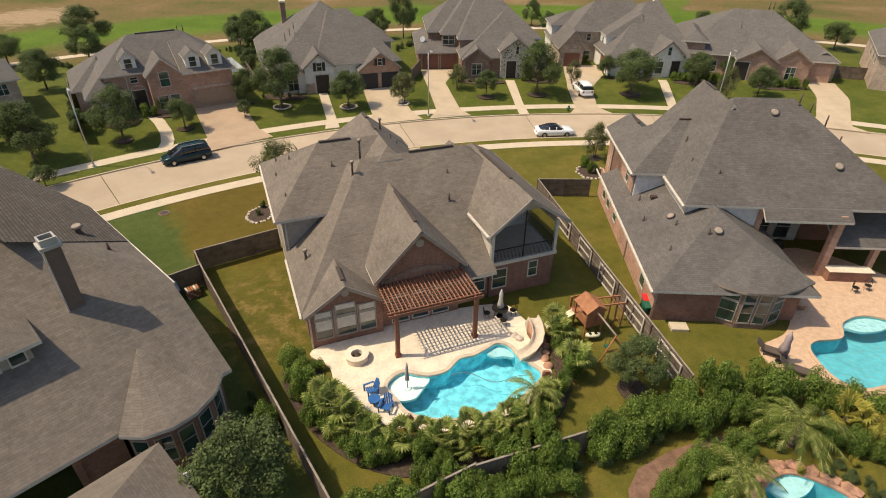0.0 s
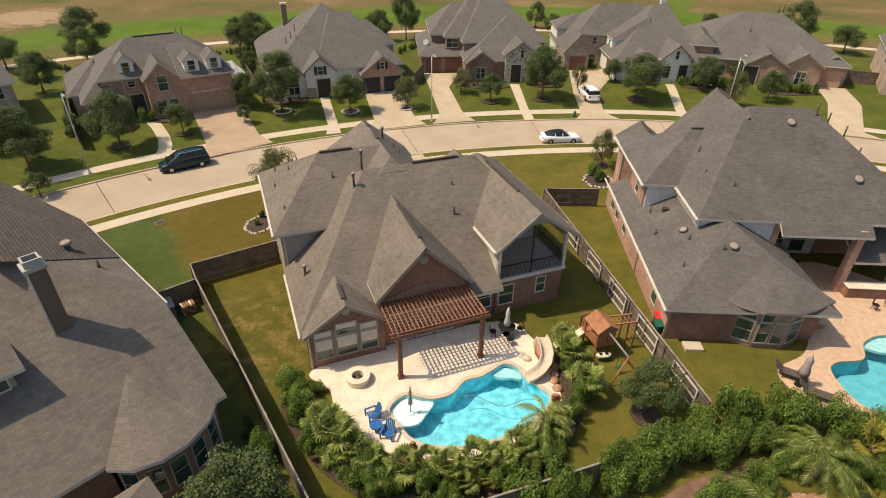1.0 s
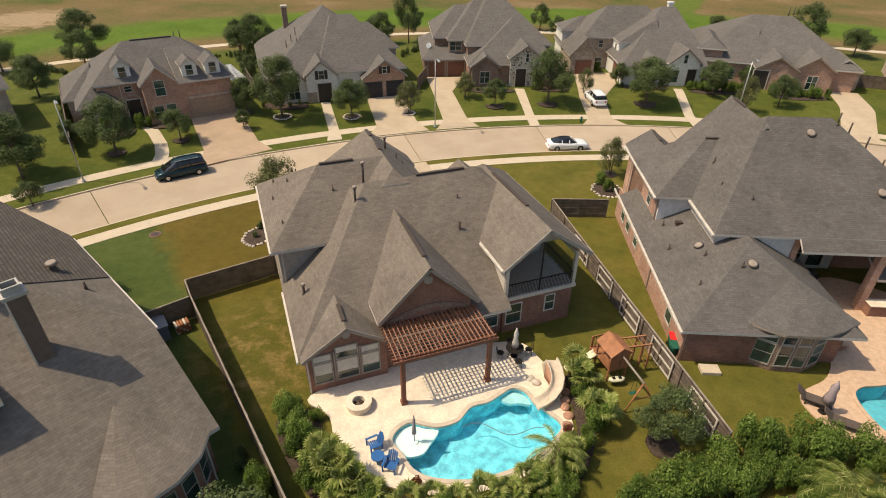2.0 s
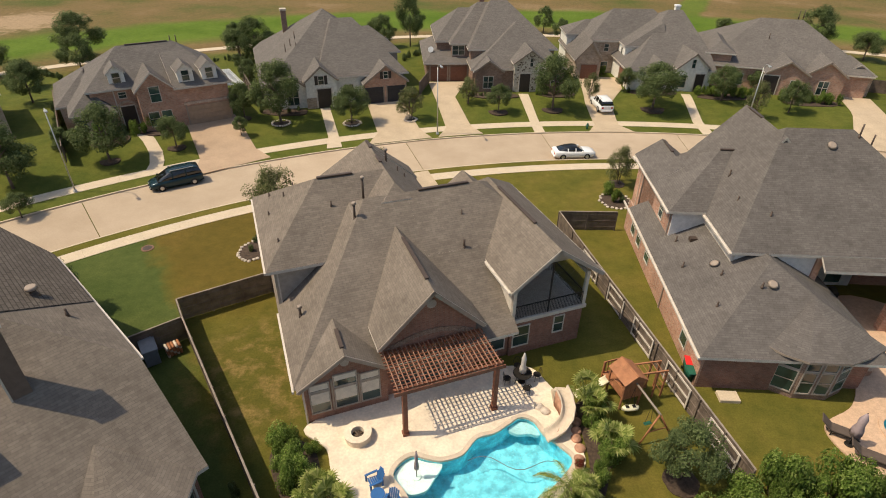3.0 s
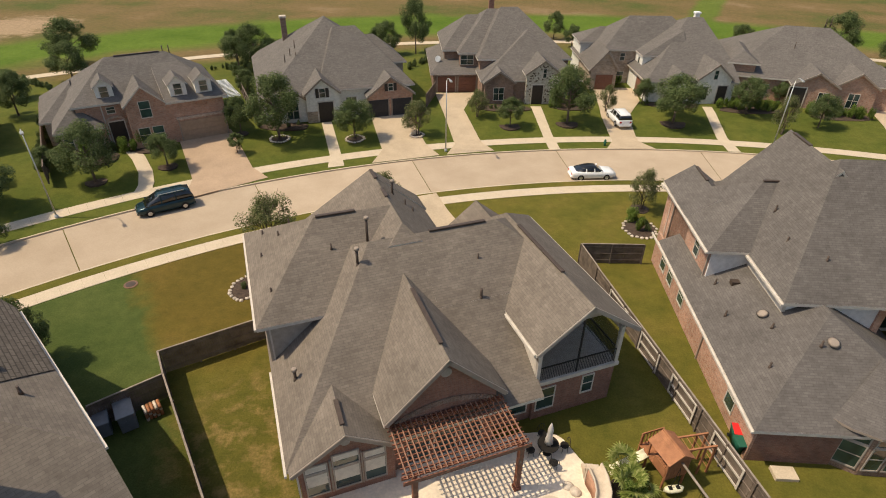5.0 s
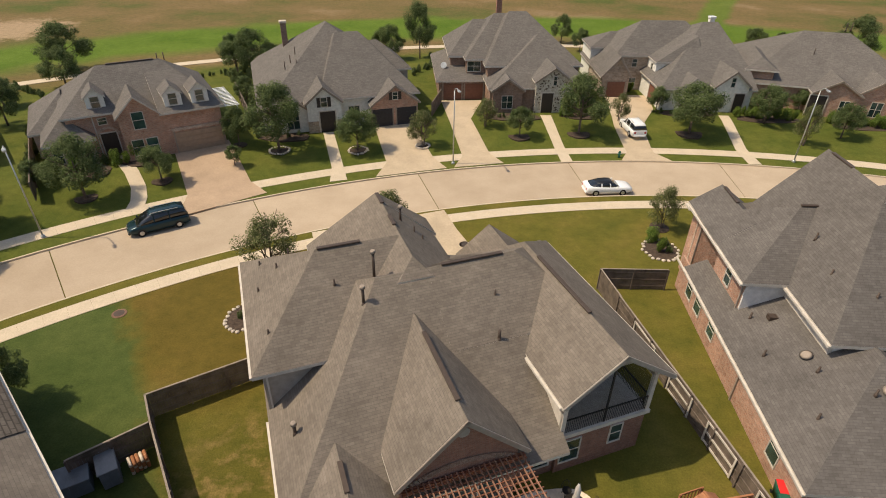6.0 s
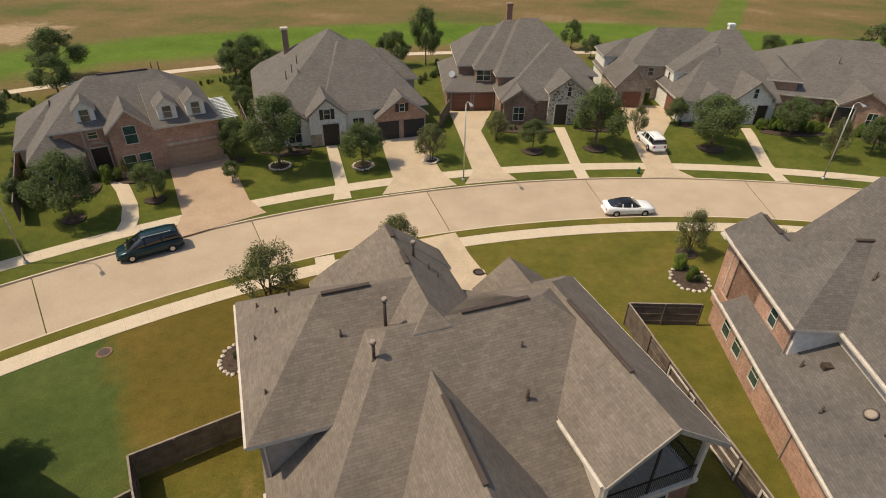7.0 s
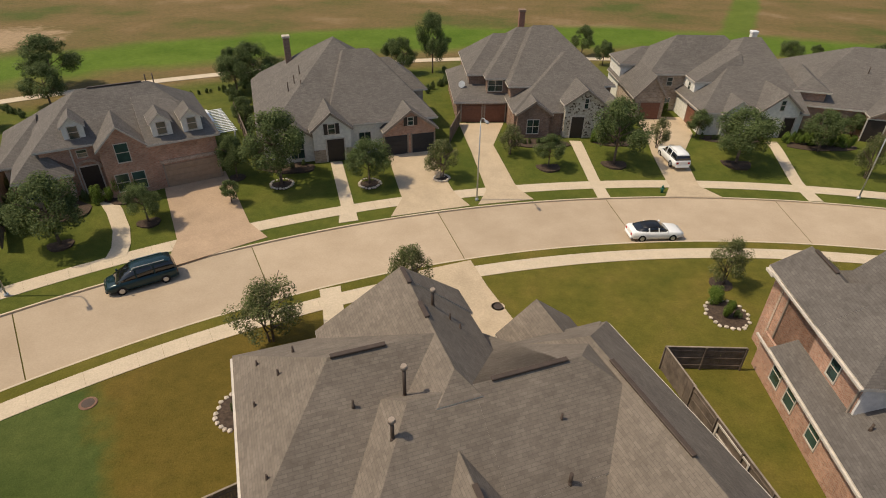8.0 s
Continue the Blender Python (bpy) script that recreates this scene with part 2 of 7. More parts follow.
def ground_mat():
    """Lawns, and past the far gardens a dry field with a greener swale."""
    m, nt, b = nodes_of("grass", 0.95, 0, 0.1)
    p = world_pos(nt)
    sep = nt.nodes.new("ShaderNodeSeparateXYZ")
    nt.links.new(p, sep.inputs[0])
    dx, dy = mathn(nt, "SUBTRACT", sep.outputs[0], RC.x), mathn(nt, "SUBTRACT", sep.outputs[1], RC.y)
    r = mathn(nt, "SQRT", mathn(nt, "ADD", mathn(nt, "MULTIPLY", dx, dx), mathn(nt, "MULTIPLY", dy, dy)))
    wob = mathn(nt, "ADD", r, mathn(nt, "MULTIPLY", mathn(nt, "SUBTRACT", noise_of(nt, 0.05, 4, p), 0.5), 14.0))
    fine = ramp(nt, noise_of(nt, 9.0, 4, p, 0.7), ((0.25, (0.75,) * 3), (0.75, (1.25,) * 3)))
    broad = noise_of(nt, 0.22, 5, p, 0.6)
    lawn = ramp(nt, broad, ((0.3, (0.092, 0.091, 0.016)), (0.5, (0.122, 0.109, 0.02)), (0.7, (0.158, 0.123, 0.028))))
    # the next plot's lawn, a colder green, lies left of the line between the plots
    side = mathn(nt, "ADD", mathn(nt, "MULTIPLY", mathn(nt, "ADD", sep.outputs[0], 25.4), 0.825), mathn(nt, "MULTIPLY", mathn(nt, "SUBTRACT", sep.outputs[1], 46.0), 0.565))
    side = mathn(nt, "ADD", side, mathn(nt, "MULTIPLY", mathn(nt, "SUBTRACT", noise_of(nt, 0.5, 5, p), 0.5), 4.0))
    cold = ramp(nt, broad, ((0.3, (0.056, 0.08, 0.019)), (0.7, (0.084, 0.103, 0.027))))
    near = ramp(nt, mathn(nt, "MULTIPLY_ADD", side, 0.55, 0.5), ((0.0, (1, 1, 1)), (1.0, (0, 0, 0))))
    limit = mathn(nt, "LESS_THAN", r, 80.4)
    base = mixc(nt, mathn(nt, "MULTIPLY", near.outputs[0], limit), lawn.outputs[0], cold.outputs[0])
    dz = add(nt, "ShaderNodeVectorMath")
    dz.operation = "DISTANCE"
    dz.inputs[1].default_value = (-17.5, 46.5, 0)
    nt.links.new(p, dz.inputs[0])
    drier = ramp(nt, mathn(nt, "ADD", mathn(nt, "DIVIDE", dz.outputs["Value"], 14.0), mathn(nt, "MULTIPLY", mathn(nt, "SUBTRACT", noise_of(nt, 0.4, 4, p), 0.5), 0.5)), ((0.45, (1, 1, 1)), (0.9, (0, 0, 0))))
    own = ramp(nt, mathn(nt, "MULTIPLY_ADD", side, 0.55, 0.5), ((0.0, (0, 0, 0)), (1.0, (1, 1, 1))))
    base = mixc(nt, mathn(nt, "MULTIPLY", mathn(nt, "MULTIPLY", drier.outputs[0], own.outputs[0]), mathn(nt, "MULTIPLY", limit, 0.6)), base, (0.118, 0.074, 0.016))
    # dry patches in the strip beside the house
    pat = ramp(nt, noise_of(nt, 0.8, 6, p, 0.68), ((0.48, (0, 0, 0)), (0.64, (1, 1, 1))))
    zone = add(nt, "ShaderNodeVectorMath")
    zone.operation = "DISTANCE"
    zone.inputs[1].default_value = (-10.9, 31.8, 0)
    nt.links.new(p, zone.inputs[0])
    inz = ramp(nt, mathn(nt, "DIVIDE", zone.outputs["Value"], 7.2), ((0.5, (1, 1, 1)), (0.95, (0, 0, 0))))
    base = mixc(nt, mathn(nt, "MULTIPLY", inz.outputs[0], 0.7), base, (0.085, 0.08, 0.015))
    base = mixc(nt, mathn(nt, "MULTIPLY", pat.outputs[0], mathn(nt, "MULTIPLY", inz.outputs[0], 0.75)), base, (0.25, 0.165, 0.062))
    # the lawns across the street are watered and greener
    across = mathn(nt, "MULTIPLY", mathn(nt, "GREATER_THAN", r, 90.9), 0.7)
    green = ramp(nt, broad, ((0.3, (0.06, 0.088, 0.015)), (0.7, (0.1, 0.118, 0.022))))
    base = mixc(nt, across, base, green.outputs[0])
    # the field
    n2 = noise_of(nt, 0.035, 6, p, 0.62)
    field = ramp(nt, n2, ((0.36, (0.085, 0.098, 0.024)), (0.46, (0.14, 0.108, 0.04)), (0.57, (0.175, 0.12, 0.052)), (0.68, (0.25, 0.175, 0.095))))
    swale = ramp(nt, noise_of(nt, 0.12, 4, p), ((0.3, (0.075, 0.125, 0.012)), (0.7, (0.115, 0.165, 0.022))))
    f1 = ramp(nt, mathn(nt, "DIVIDE", wob, 250.0), ((0.0, (0, 0, 0)), (0.555, (0, 0, 0)), (0.575, (1, 1, 1))))
    f2 = ramp(nt, mathn(nt, "DIVIDE", wob, 250.0), ((0.0, (0, 0, 0)), (0.605, (0, 0, 0)), (0.63, (1, 1, 1)), (0.685, (1, 1, 1)), (0.71, (0, 0, 0))))
    far = mixc(nt, f2.outputs[0], field.outputs[0], swale.outputs[0])
    # a green drain strip that runs out from the swale
    drain = mathn(nt, "ADD", mathn(nt, "MULTIPLY", mathn(nt, "SUBTRACT", sep.outputs[0], 56.0), 0.905), mathn(nt, "MULTIPLY", mathn(nt, "SUBTRACT", sep.outputs[1], 155.0), -0.425))
    drain = mathn(nt, "ABSOLUTE", mathn(nt, "ADD", drain, mathn(nt, "MULTIPLY", mathn(nt, "SUBTRACT", noise_of(nt, 0.1, 4, p), 0.5), 4.0)))
    dr = ramp(nt, mathn(nt, "DIVIDE", drain, 10.0), ((0.25, (1, 1, 1)), (0.42, (0, 0, 0))))
    out_r = mathn(nt, "GREATER_THAN", r, 165.0)
    far = mixc(nt, mathn(nt, "MULTIPLY", dr.outputs[0], mathn(nt, "MULTIPLY", out_r, 0.8)), far, swale.outputs[0])
    col = mixc(nt, f1.outputs[0], base, far)
    # bare soil far out
    bare = add(nt, "ShaderNodeVectorMath")
    bare.operation = "DISTANCE"
    bare.inputs[1].default_value = (-95, 134, 0)
    nt.links.new(p, bare.inputs[0])
    soil = ramp(nt, mathn(nt, "ADD", mathn(nt, "DIVIDE", bare.outputs["Value"], 17.0), mathn(nt, "MULTIPLY", mathn(nt, "SUBTRACT", noise_of(nt, 0.3, 5, p, 0.7), 0.5), 1.6)), ((0.4, (1, 1, 1)), (0.75, (0, 0, 0))))
    col = mixc(nt, soil.outputs[0], col, (0.33, 0.235, 0.14))
    mottle = ramp(nt, noise_of(nt, 1.1, 6, p, 0.7), ((0.3, (0.78, 0.82, 0.8)), (0.7, (1.18, 1.14, 1.15))))
    col = mixc(nt, 1.0, col, mottle.outputs[0], "MULTIPLY")
    nt.links.new(mixc(nt, 1.0, col, fine.outputs[0], "MULTIPLY"), b.inputs["Base Color"])
    bump(nt, b, noise_of(nt, 14.0, 4, p, 0.7), 0.6, 0.06)


ground_mat()


def road_mat():
    m, nt, b = nodes_of("road_concrete", 0.9, 0, 0.2)
    p = world_pos(nt)
    g = nt.nodes.new("ShaderNodeObjectInfo")
    big = ramp(nt, noise_of(nt, 0.25, 5, p, 0.6), ((0.3, (0.395, 0.303, 0.21)), (0.7, (0.47, 0.369, 0.263))))
    small = ramp(nt, noise_of(nt, 7, 4, p, 0.7), ((0.25, (0.9,) * 3), (0.75, (1.08,) * 3)))
    one = ramp(nt, g.outputs["Random"], ((0, (0.94,) * 3), (1, (1.05,) * 3)))
    c = mixc(nt, 1.0, mixc(nt, 1.0, big.outputs[0], small.outputs[0], "MULTIPLY"), one.outputs[0], "MULTIPLY")
    nt.links.new(c, b.inputs["Base Color"])
    bump(nt, b, noise_of(nt, 25, 3, p), 0.2, 0.01)


road_mat()


def water_mat():
    m, nt, b = nodes_of("water", 0.04, 0, 0.5)
    p = world_pos(nt)
    out = nt.nodes["Material Output"]
    nt.nodes.remove(b)
    tr = nt.nodes.new("ShaderNodeBsdfTransparent")
    tr.inputs[0].default_value = (0.8, 0.96, 0.98, 1)
    gl = nt.nodes.new("ShaderNodeBsdfGlossy")
    gl.inputs["Roughness"].default_value = 0.06
    fr = nt.nodes.new("ShaderNodeFresnel")
    fr.inputs[0].default_value = 1.33
    bp = nt.nodes.new("ShaderNodeBump")
    bp.inputs["Strength"].default_value, bp.inputs["Distance"].default_value = 1.0, 0.22
    nt.links.new(noise_of(nt, 2.6, 4, p, 0.6), bp.inputs["Height"])
    nt.links.new(bp.outputs[0], gl.inputs["Normal"])
    nt.links.new(bp.outputs[0], fr.inputs["Normal"])
    mx = nt.nodes.new("ShaderNodeMixShader")
    nt.links.new(fr.outputs[0], mx.inputs[0])
    nt.links.new(tr.outputs[0], mx.inputs[1])
    nt.links.new(gl.outputs[0], mx.inputs[2])
    nt.links.new(mx.outputs[0], out.inputs[0])


water_mat()


def mesh_screen():
    m, nt, b = nodes_of("insect_screen", 0.8, 0, 0.1)
    b.inputs["Base Color"].default_value = (0.02, 0.025, 0.03, 1)
    tr = nt.nodes.new("ShaderNodeBsdfTransparent")
    mx = nt.nodes.new("ShaderNodeMixShader")
    mx.inputs[0].default_value = 0.12
    nt.links.new(tr.outputs[0], mx.inputs[1])
    nt.links.new(b.outputs[0], mx.inputs[2])
    nt.links.new(mx.outputs[0], nt.nodes["Material Output"].inputs[0])


mesh_screen()


# ---------------------------------------------------------------- building helpers
def link_mesh(name, bm, mats, parent=None, label=""):
    """One mesh object of a bmesh, with a map in metres on every face."""
    uv = bm.loops.layers.uv.verify()
    bm.normal_update()
    for f in bm.faces:
        n = f.normal
        if abs(n.z) > 0.97:
            h, u = Vector((1, 0, 0)), Vector((0, 1, 0))
        else:
            h = Vector((0, 0, 1)).cross(n).normalized()
            u = n.cross(h)
        for lp in f.loops:
            lp[uv].uv = (lp.vert.co.dot(h), lp.vert.co.dot(u))
    me = bpy.data.meshes.new(name)
    bm.to_mesh(me)
    bm.free()
    for k in (mats if isinstance(mats, (list, tuple)) else [mats]):
        me.materials.append(MATS[k])
    ob = new(name, me)
    ob.parent = parent
    if label:
        ob["label"] = label
    return ob


def part(name, bm, mats, parent, label=""):
    return link_mesh(name, bm, mats, parent, label)


def thing(name, m, label, category, group="", kind=""):
    e = new(name)
    e.empty_display_size = 0.3
    e.matrix_basis = m
    return tagged(e, label, category, group, kind)


def box(bm, x0, x1, y0, y1, z0, z1, mi=0, m=None):
    vs = [bm.verts.new((x, y, z)) for x in (x0, x1) for y in (y0, y1) for z in (z0, z1)]
    if m is not None:
        for v in vs:
            v.co = m @ v.co
    for q in ((0, 1, 3, 2), (4, 6, 7, 5), (0, 4, 5, 1), (2, 3, 7, 6), (0, 2, 6, 4), (1, 5, 7, 3)):
        f = bm.faces.new([vs[i] for i in q])
        f.material_index = mi
    return vs


def boxm(*a, m=None, bevel=0.0):
    bm = bmesh.new()
    box(bm, *a, m=m)
    if bevel:
        bmesh.ops.bevel(bm, geom=bm.edges[:], offset=bevel, segments=1, affect="EDGES")
    return bm


def tube(bm, p0, p1, r0, r1, n=8, mi=0, cap=True):
    p0, p1 = Vector(p0), Vector(p1)
    q = (p1 - p0).to_track_quat("Z", "Y")
    rings = []
    for p, r in ((p0, r0), (p1, r1)):
        rings.append([bm.verts.new(p + q @ Vector((r * math.cos(2 * math.pi * i / n), r * math.sin(2 * math.pi * i / n), 0))) for i in range(n)])
    for i in range(n):
        f = bm.faces.new((rings[0][i], rings[0][(i + 1) % n], rings[1][(i + 1) % n], rings[1][i]))
        f.material_index = mi
        f.smooth = n > 6
    if cap:
        for ring, flip in ((rings[0], True), (rings[1], False)):
            f = bm.faces.new(ring[::-1] if flip else ring)
            f.material_index = mi


def tubem(*a, **k):
    bm = bmesh.new()
    tube(bm, *a, **k)
    return bm


def clipped(x0, x1, y0, y1, zb, planes, top=40.0):
    """A prism cut by planes (point, normal): what lies under all of them."""
    bm = bmesh.new()
    box(bm, x0, x1, y0, y1, zb, top)
    for co, no in planes:
        g = bm.verts[:] + bm.edges[:] + bm.faces[:]
        bmesh.ops.bisect_plane(bm, geom=g, plane_co=co, plane_no=no, clear_outer=True, dist=1e-4)
        edges = [e for e in bm.edges if e.is_boundary]
        if edges:
            bmesh.ops.contextual_create(bm, geom=edges)
    bmesh.ops.recalc_face_normals(bm, faces=bm.faces[:])
    return bm


def roof_planes(f, e, s, drop=0.0):
    x0, x1, y0, y1 = f
    e = e if isinstance(e, (tuple, list)) else (e,) * 4
    out = []
    for k, (p, d) in enumerate((((x0, 0), (1, 0)), ((x1, 0), (-1, 0)), ((0, y0), (0, 1)), ((0, y1), (0, -1)))):
        if s[k] is None:
            continue
        out.append((Vector((p[0], p[1], e[k] - drop)), Vector((-s[k] * d[0], -s[k] * d[1], 1)).normalized()))
    return out


def roof_slab(parent, f, e, s, mat="shingle_grey", thick=0.2, extra=()):
    """A hip or gable roof as a slab; slopes of the four sides (x0, x1, y0, y1), None for an open end."""
    pl = roof_planes(f, e, s) + list(extra)
    zb = min(e) - 6 if isinstance(e, (tuple, list)) else e - 6
    solid = clipped(*f, zb, pl)
    bm = bmesh.new()
    top, low = {}, {}
    for face in solid.faces:
        if face.normal.z < 0.08:
            continue
        for v in face.verts:
            if v not in top:
                top[v] = bm.verts.new(v.co)
                low[v] = bm.verts.new(v.co - Vector((0, 0, thick)))
    for face in solid.faces:
        if face.normal.z < 0.08:
            continue
        bm.faces.new([top[v] for v in face.verts])
        bm.faces.new([low[v] for v in reversed(face.verts)]).material_index = 1
    for ed in solid.edges:
        ups = [fc for fc in ed.link_faces if fc.normal.z >= 0.08]
        if len(ups) == 1:
            a, b = ed.verts
            bm.faces.new((top[a], top[b], low[b], low[a])).material_index = 1
    solid.free()
    bmesh.ops.recalc_face_normals(bm, faces=bm.faces[:])
    return part("roof", bm, [mat, "trim"], parent)


def block(parent, f, e, s, wall, mat="shingle_grey", o=0.45, inset=None, zb=-0.3, roof=True, extra=()):
    """A part of a house: its walls up to the roof, and the roof over them."""
    x0, x1, y0, y1 = f
    i = inset or (o, o, o, o)
    wf = (x0 + i[0], x1 - i[1], y0 + i[2], y1 - i[3])
    w = clipped(*wf, zb, [(co - Vector((0, 0, 0.1)), no) for co, no in roof_planes(f, e, s) + list(extra)])
    part("wall", w, wall, parent)
    if roof:
        roof_slab(parent, f, e, s, mat, extra=extra)


def window(parent, x, y, z, w, h, yaw=0.0, cols=1, rows=2, frame="trim", pane="glass_dark", arch=0.0):
    """A sash window, set on a wall that faces yaw (0: towards -y)."""
    m = pose(x, y, z, 0, 0, yaw)
    bm = bmesh.new()
    t = 0.07
    box(bm, -w / 2, w / 2, -0.06, 0.04, -0.1, 0.0, m=m)
    box(bm, -w / 2, w / 2, -0.05, 0.04, h - t, h, m=m)
    for k in (-w / 2, w / 2 - t):
        box(bm, k, k + t, -0.05, 0.04, 0, h - t, m=m)
    for c in range(1, cols):
        xx = -w / 2 + w * c / cols
        box(bm, xx - 0.035, xx + 0.035, -0.045, 0.03, 0, h - t, m=m)
    for r in range(1, rows):
        for c in range(cols):
            a = -w / 2 + w * c / cols + 0.04
            b2 = -w / 2 + w * (c + 1) / cols - 0.04
            box(bm, a, b2, -0.04, 0.03, h * r / rows - 0.03, h * r / rows + 0.03, m=m)
    fr = part("window", bm, frame, parent)
    gl = bmesh.new()
    box(gl, -w / 2 + 0.03, w / 2 - 0.03, -0.022, 0.02, 0.0, h - 0.03, m=m)
    part("pane", gl, pane, fr)
    return fr


def garage(parent, x, y, z, w, h, yaw, mat, panels=4):
    m = pose(x, y, z, 0, 0, yaw)
    bm = bmesh.new()
    box(bm, -w / 2, w / 2, -0.03, 0.02, 0, h, m=m)
    d = part("garage_door", bm, mat, parent)
    for r in range(panels):
        part("panel", boxm(-w / 2 + 0.03, w / 2 - 0.03, -0.06, -0.031, h * r / panels + 0.025, h * (r + 1) / panels - 0.025, m=m), mat, d)
    for side in (-1, 1):
        part("jamb", boxm(side * (w / 2 + 0.075) - 0.075, side * (w / 2 + 0.075) + 0.075, -0.08, 0.03, 0, h + 0.15, m=m), "trim_brown", d)


def door(parent, x, y, z, w, h, yaw, mat="door_dark"):
    m = pose(x, y, z, 0, 0, yaw)
    bm = bmesh.new()
    box(bm, -w / 2, w / 2, -0.04, 0.02, 0, h, m=m)
    d = part("door", bm, mat, parent)
    fr = bmesh.new()
    box(fr, -w / 2 - 0.12, -w / 2, -0.09, 0.03, 0, h + 0.12, m=m)
    box(fr, w / 2, w / 2 + 0.12, -0.09, 0.03, 0, h + 0.12, m=m)
    box(fr, -w / 2, w / 2, -0.09, 0.03, h, h + 0.12, m=m)
    part("door_frame", fr, "trim", d)


def vent_pipe(parent, x, y, z, h=0.9, r=0.07, capped=False):
    bm = tubem((x, y, z - 0.4), (x, y, z + h), r, r, 10)
    tube(bm, (x, y, z - 0.25), (x, y, z + 0.12), r * 2.0, r * 1.1, 10)
    p = part("vent_pipe", bm, "pipe_dark", parent)
    if capped:
        part("cap", tubem((x, y, z + h), (x, y, z + h + 0.16), r * 2.0, r * 1.5, 10), "trim_brown", p)


def turtle_vent(parent, x, y, z, slope_dir, slope):
    """A low round roof vent with a hood, lying on the slope."""
    bm = bmesh.new()
    q = Vector((-slope * slope_dir[0], -slope * slope_dir[1], 1)).to_track_quat("Z", "Y").to_matrix().to_4x4()
    m = Matrix.Translation((x, y, z)) @ q
    tube(bm, m @ Vector((0, 0, -0.05)), m @ Vector((0, 0, 0.14)), 0.26, 0.24, 14)
    tube(bm, m @ Vector((0, 0, 0.14)), m @ Vector((0, 0, 0.22)), 0.34, 0.2, 14)
    part("roof_vent", bm, "trim_brown", parent)


def ridge_vent(parent, p0, p1, w=0.12):
    p0, p1 = Vector(p0), Vector(p1)
    d = p1 - p0
    m = Matrix.Translation(p0) @ d.to_track_quat("X", "Z").to_matrix().to_4x4()
    part("ridge_vent", boxm(0, d.length, -w, w, -0.02, 0.09, m=m, bevel=0.02), "pipe_dark", parent)


def loop_of(points, steps=8):
    """A smooth closed line through the points."""
    n, out = len(points), []
    for i in range(n):
        p = [Vector(points[(i + k) % n]) for k in (-1, 0, 1, 2)]
        for s in range(steps):
            t = s / steps
            out.append(0.5 * (2 * p[1] + (p[2] - p[0]) * t + (2 * p[0] - 5 * p[1] + 4 * p[2] - p[3]) * t * t + (3 * p[1] - p[0] - 3 * p[2] + p[3]) * t ** 3))
    return out


def fill_between(loops, z):
    """A flat sheet bounded by the first loop, with the others as holes."""
    bm = bmesh.new()
    edges = []
    for lp in loops:
        vs = [bm.verts.new((p[0], p[1], z)) for p in lp]
        edges += [bm.edges.new((vs[i], vs[(i + 1) % len(vs)])) for i in range(len(vs))]
    bmesh.ops.triangle_fill(bm, edges=edges, use_beauty=True, use_dissolve=False, normal=(0, 0, 1))
    for f in bm.faces:
        f.normal_update()
        if f.normal.z < 0:
            f.normal_flip()
    return bm


def thick_sheet(loops, z0, z1):
    bm = fill_between(loops, z0)
    r = bmesh.ops.extrude_face_region(bm, geom=bm.faces[:])
    for v in r["geom"]:
        if isinstance(v, bmesh.types.BMVert):
            v.co.z = z1
    bmesh.ops.recalc_face_normals(bm, faces=bm.faces[:])
    return bm


# ---------------------------------------------------------------- ground, street, drives
def ring_pt(r, deg):
    return Vector((RC.x + r * math.cos(radians(deg)), RC.y + r * math.sin(radians(deg))))


PAD = [(0, 0), (95, 0), (103, 0.8), (124, 0.8), (140, 0), (3000, 0)]


def gz(x, y):
    """The height of the ground: the plots across the street stand a little higher."""
    r = math.hypot(x - RC.x, y - RC.y)
    for (r0, z0), (r1, z1) in zip(PAD, PAD[1:]):
        if r <= r1:
            return z0 + (z1 - z0) * (r - r0) / (r1 - r0)
    return 0.0


POOL = loop_of([(-2.85, 24.45), (-2.62, 25.2), (-1.95, 25.72), (-1.1, 25.55), (-0.3, 25.47), (0.73, 25.9), (1.5, 26.95), (2.5, 27.35), (3.26, 27.95), (4.0, 28.5),
                (4.75, 28.25), (5.27, 27.3), (6.1, 26.5), (6.55, 25.7), (5.6, 24.4), (4.0, 23.1), (1.7, 22.25), (-0.3, 22.2), (-1.5, 22.65), (-2.2, 23.6)], 6)
POOL_B = loop_of([(24.5, 28.3), (25.3, 29.3), (27.3, 29.7), (28.3, 31.3), (30.2, 32.1), (32.0, 31.4), (33.0, 29.0), (31.5, 26.8), (28.0, 25.6), (26.0, 25.1), (24.7, 26.0)], 6)
POOL_C = loop_of([(16.5, 17.5), (17.1, 18.5), (18.4, 19.1), (19.8, 18.65), (21.0, 17.6), (21.6, 15.8), (20.5, 14.0), (18.2, 13.6), (16.7, 15.2)], 6)

SEG = 180


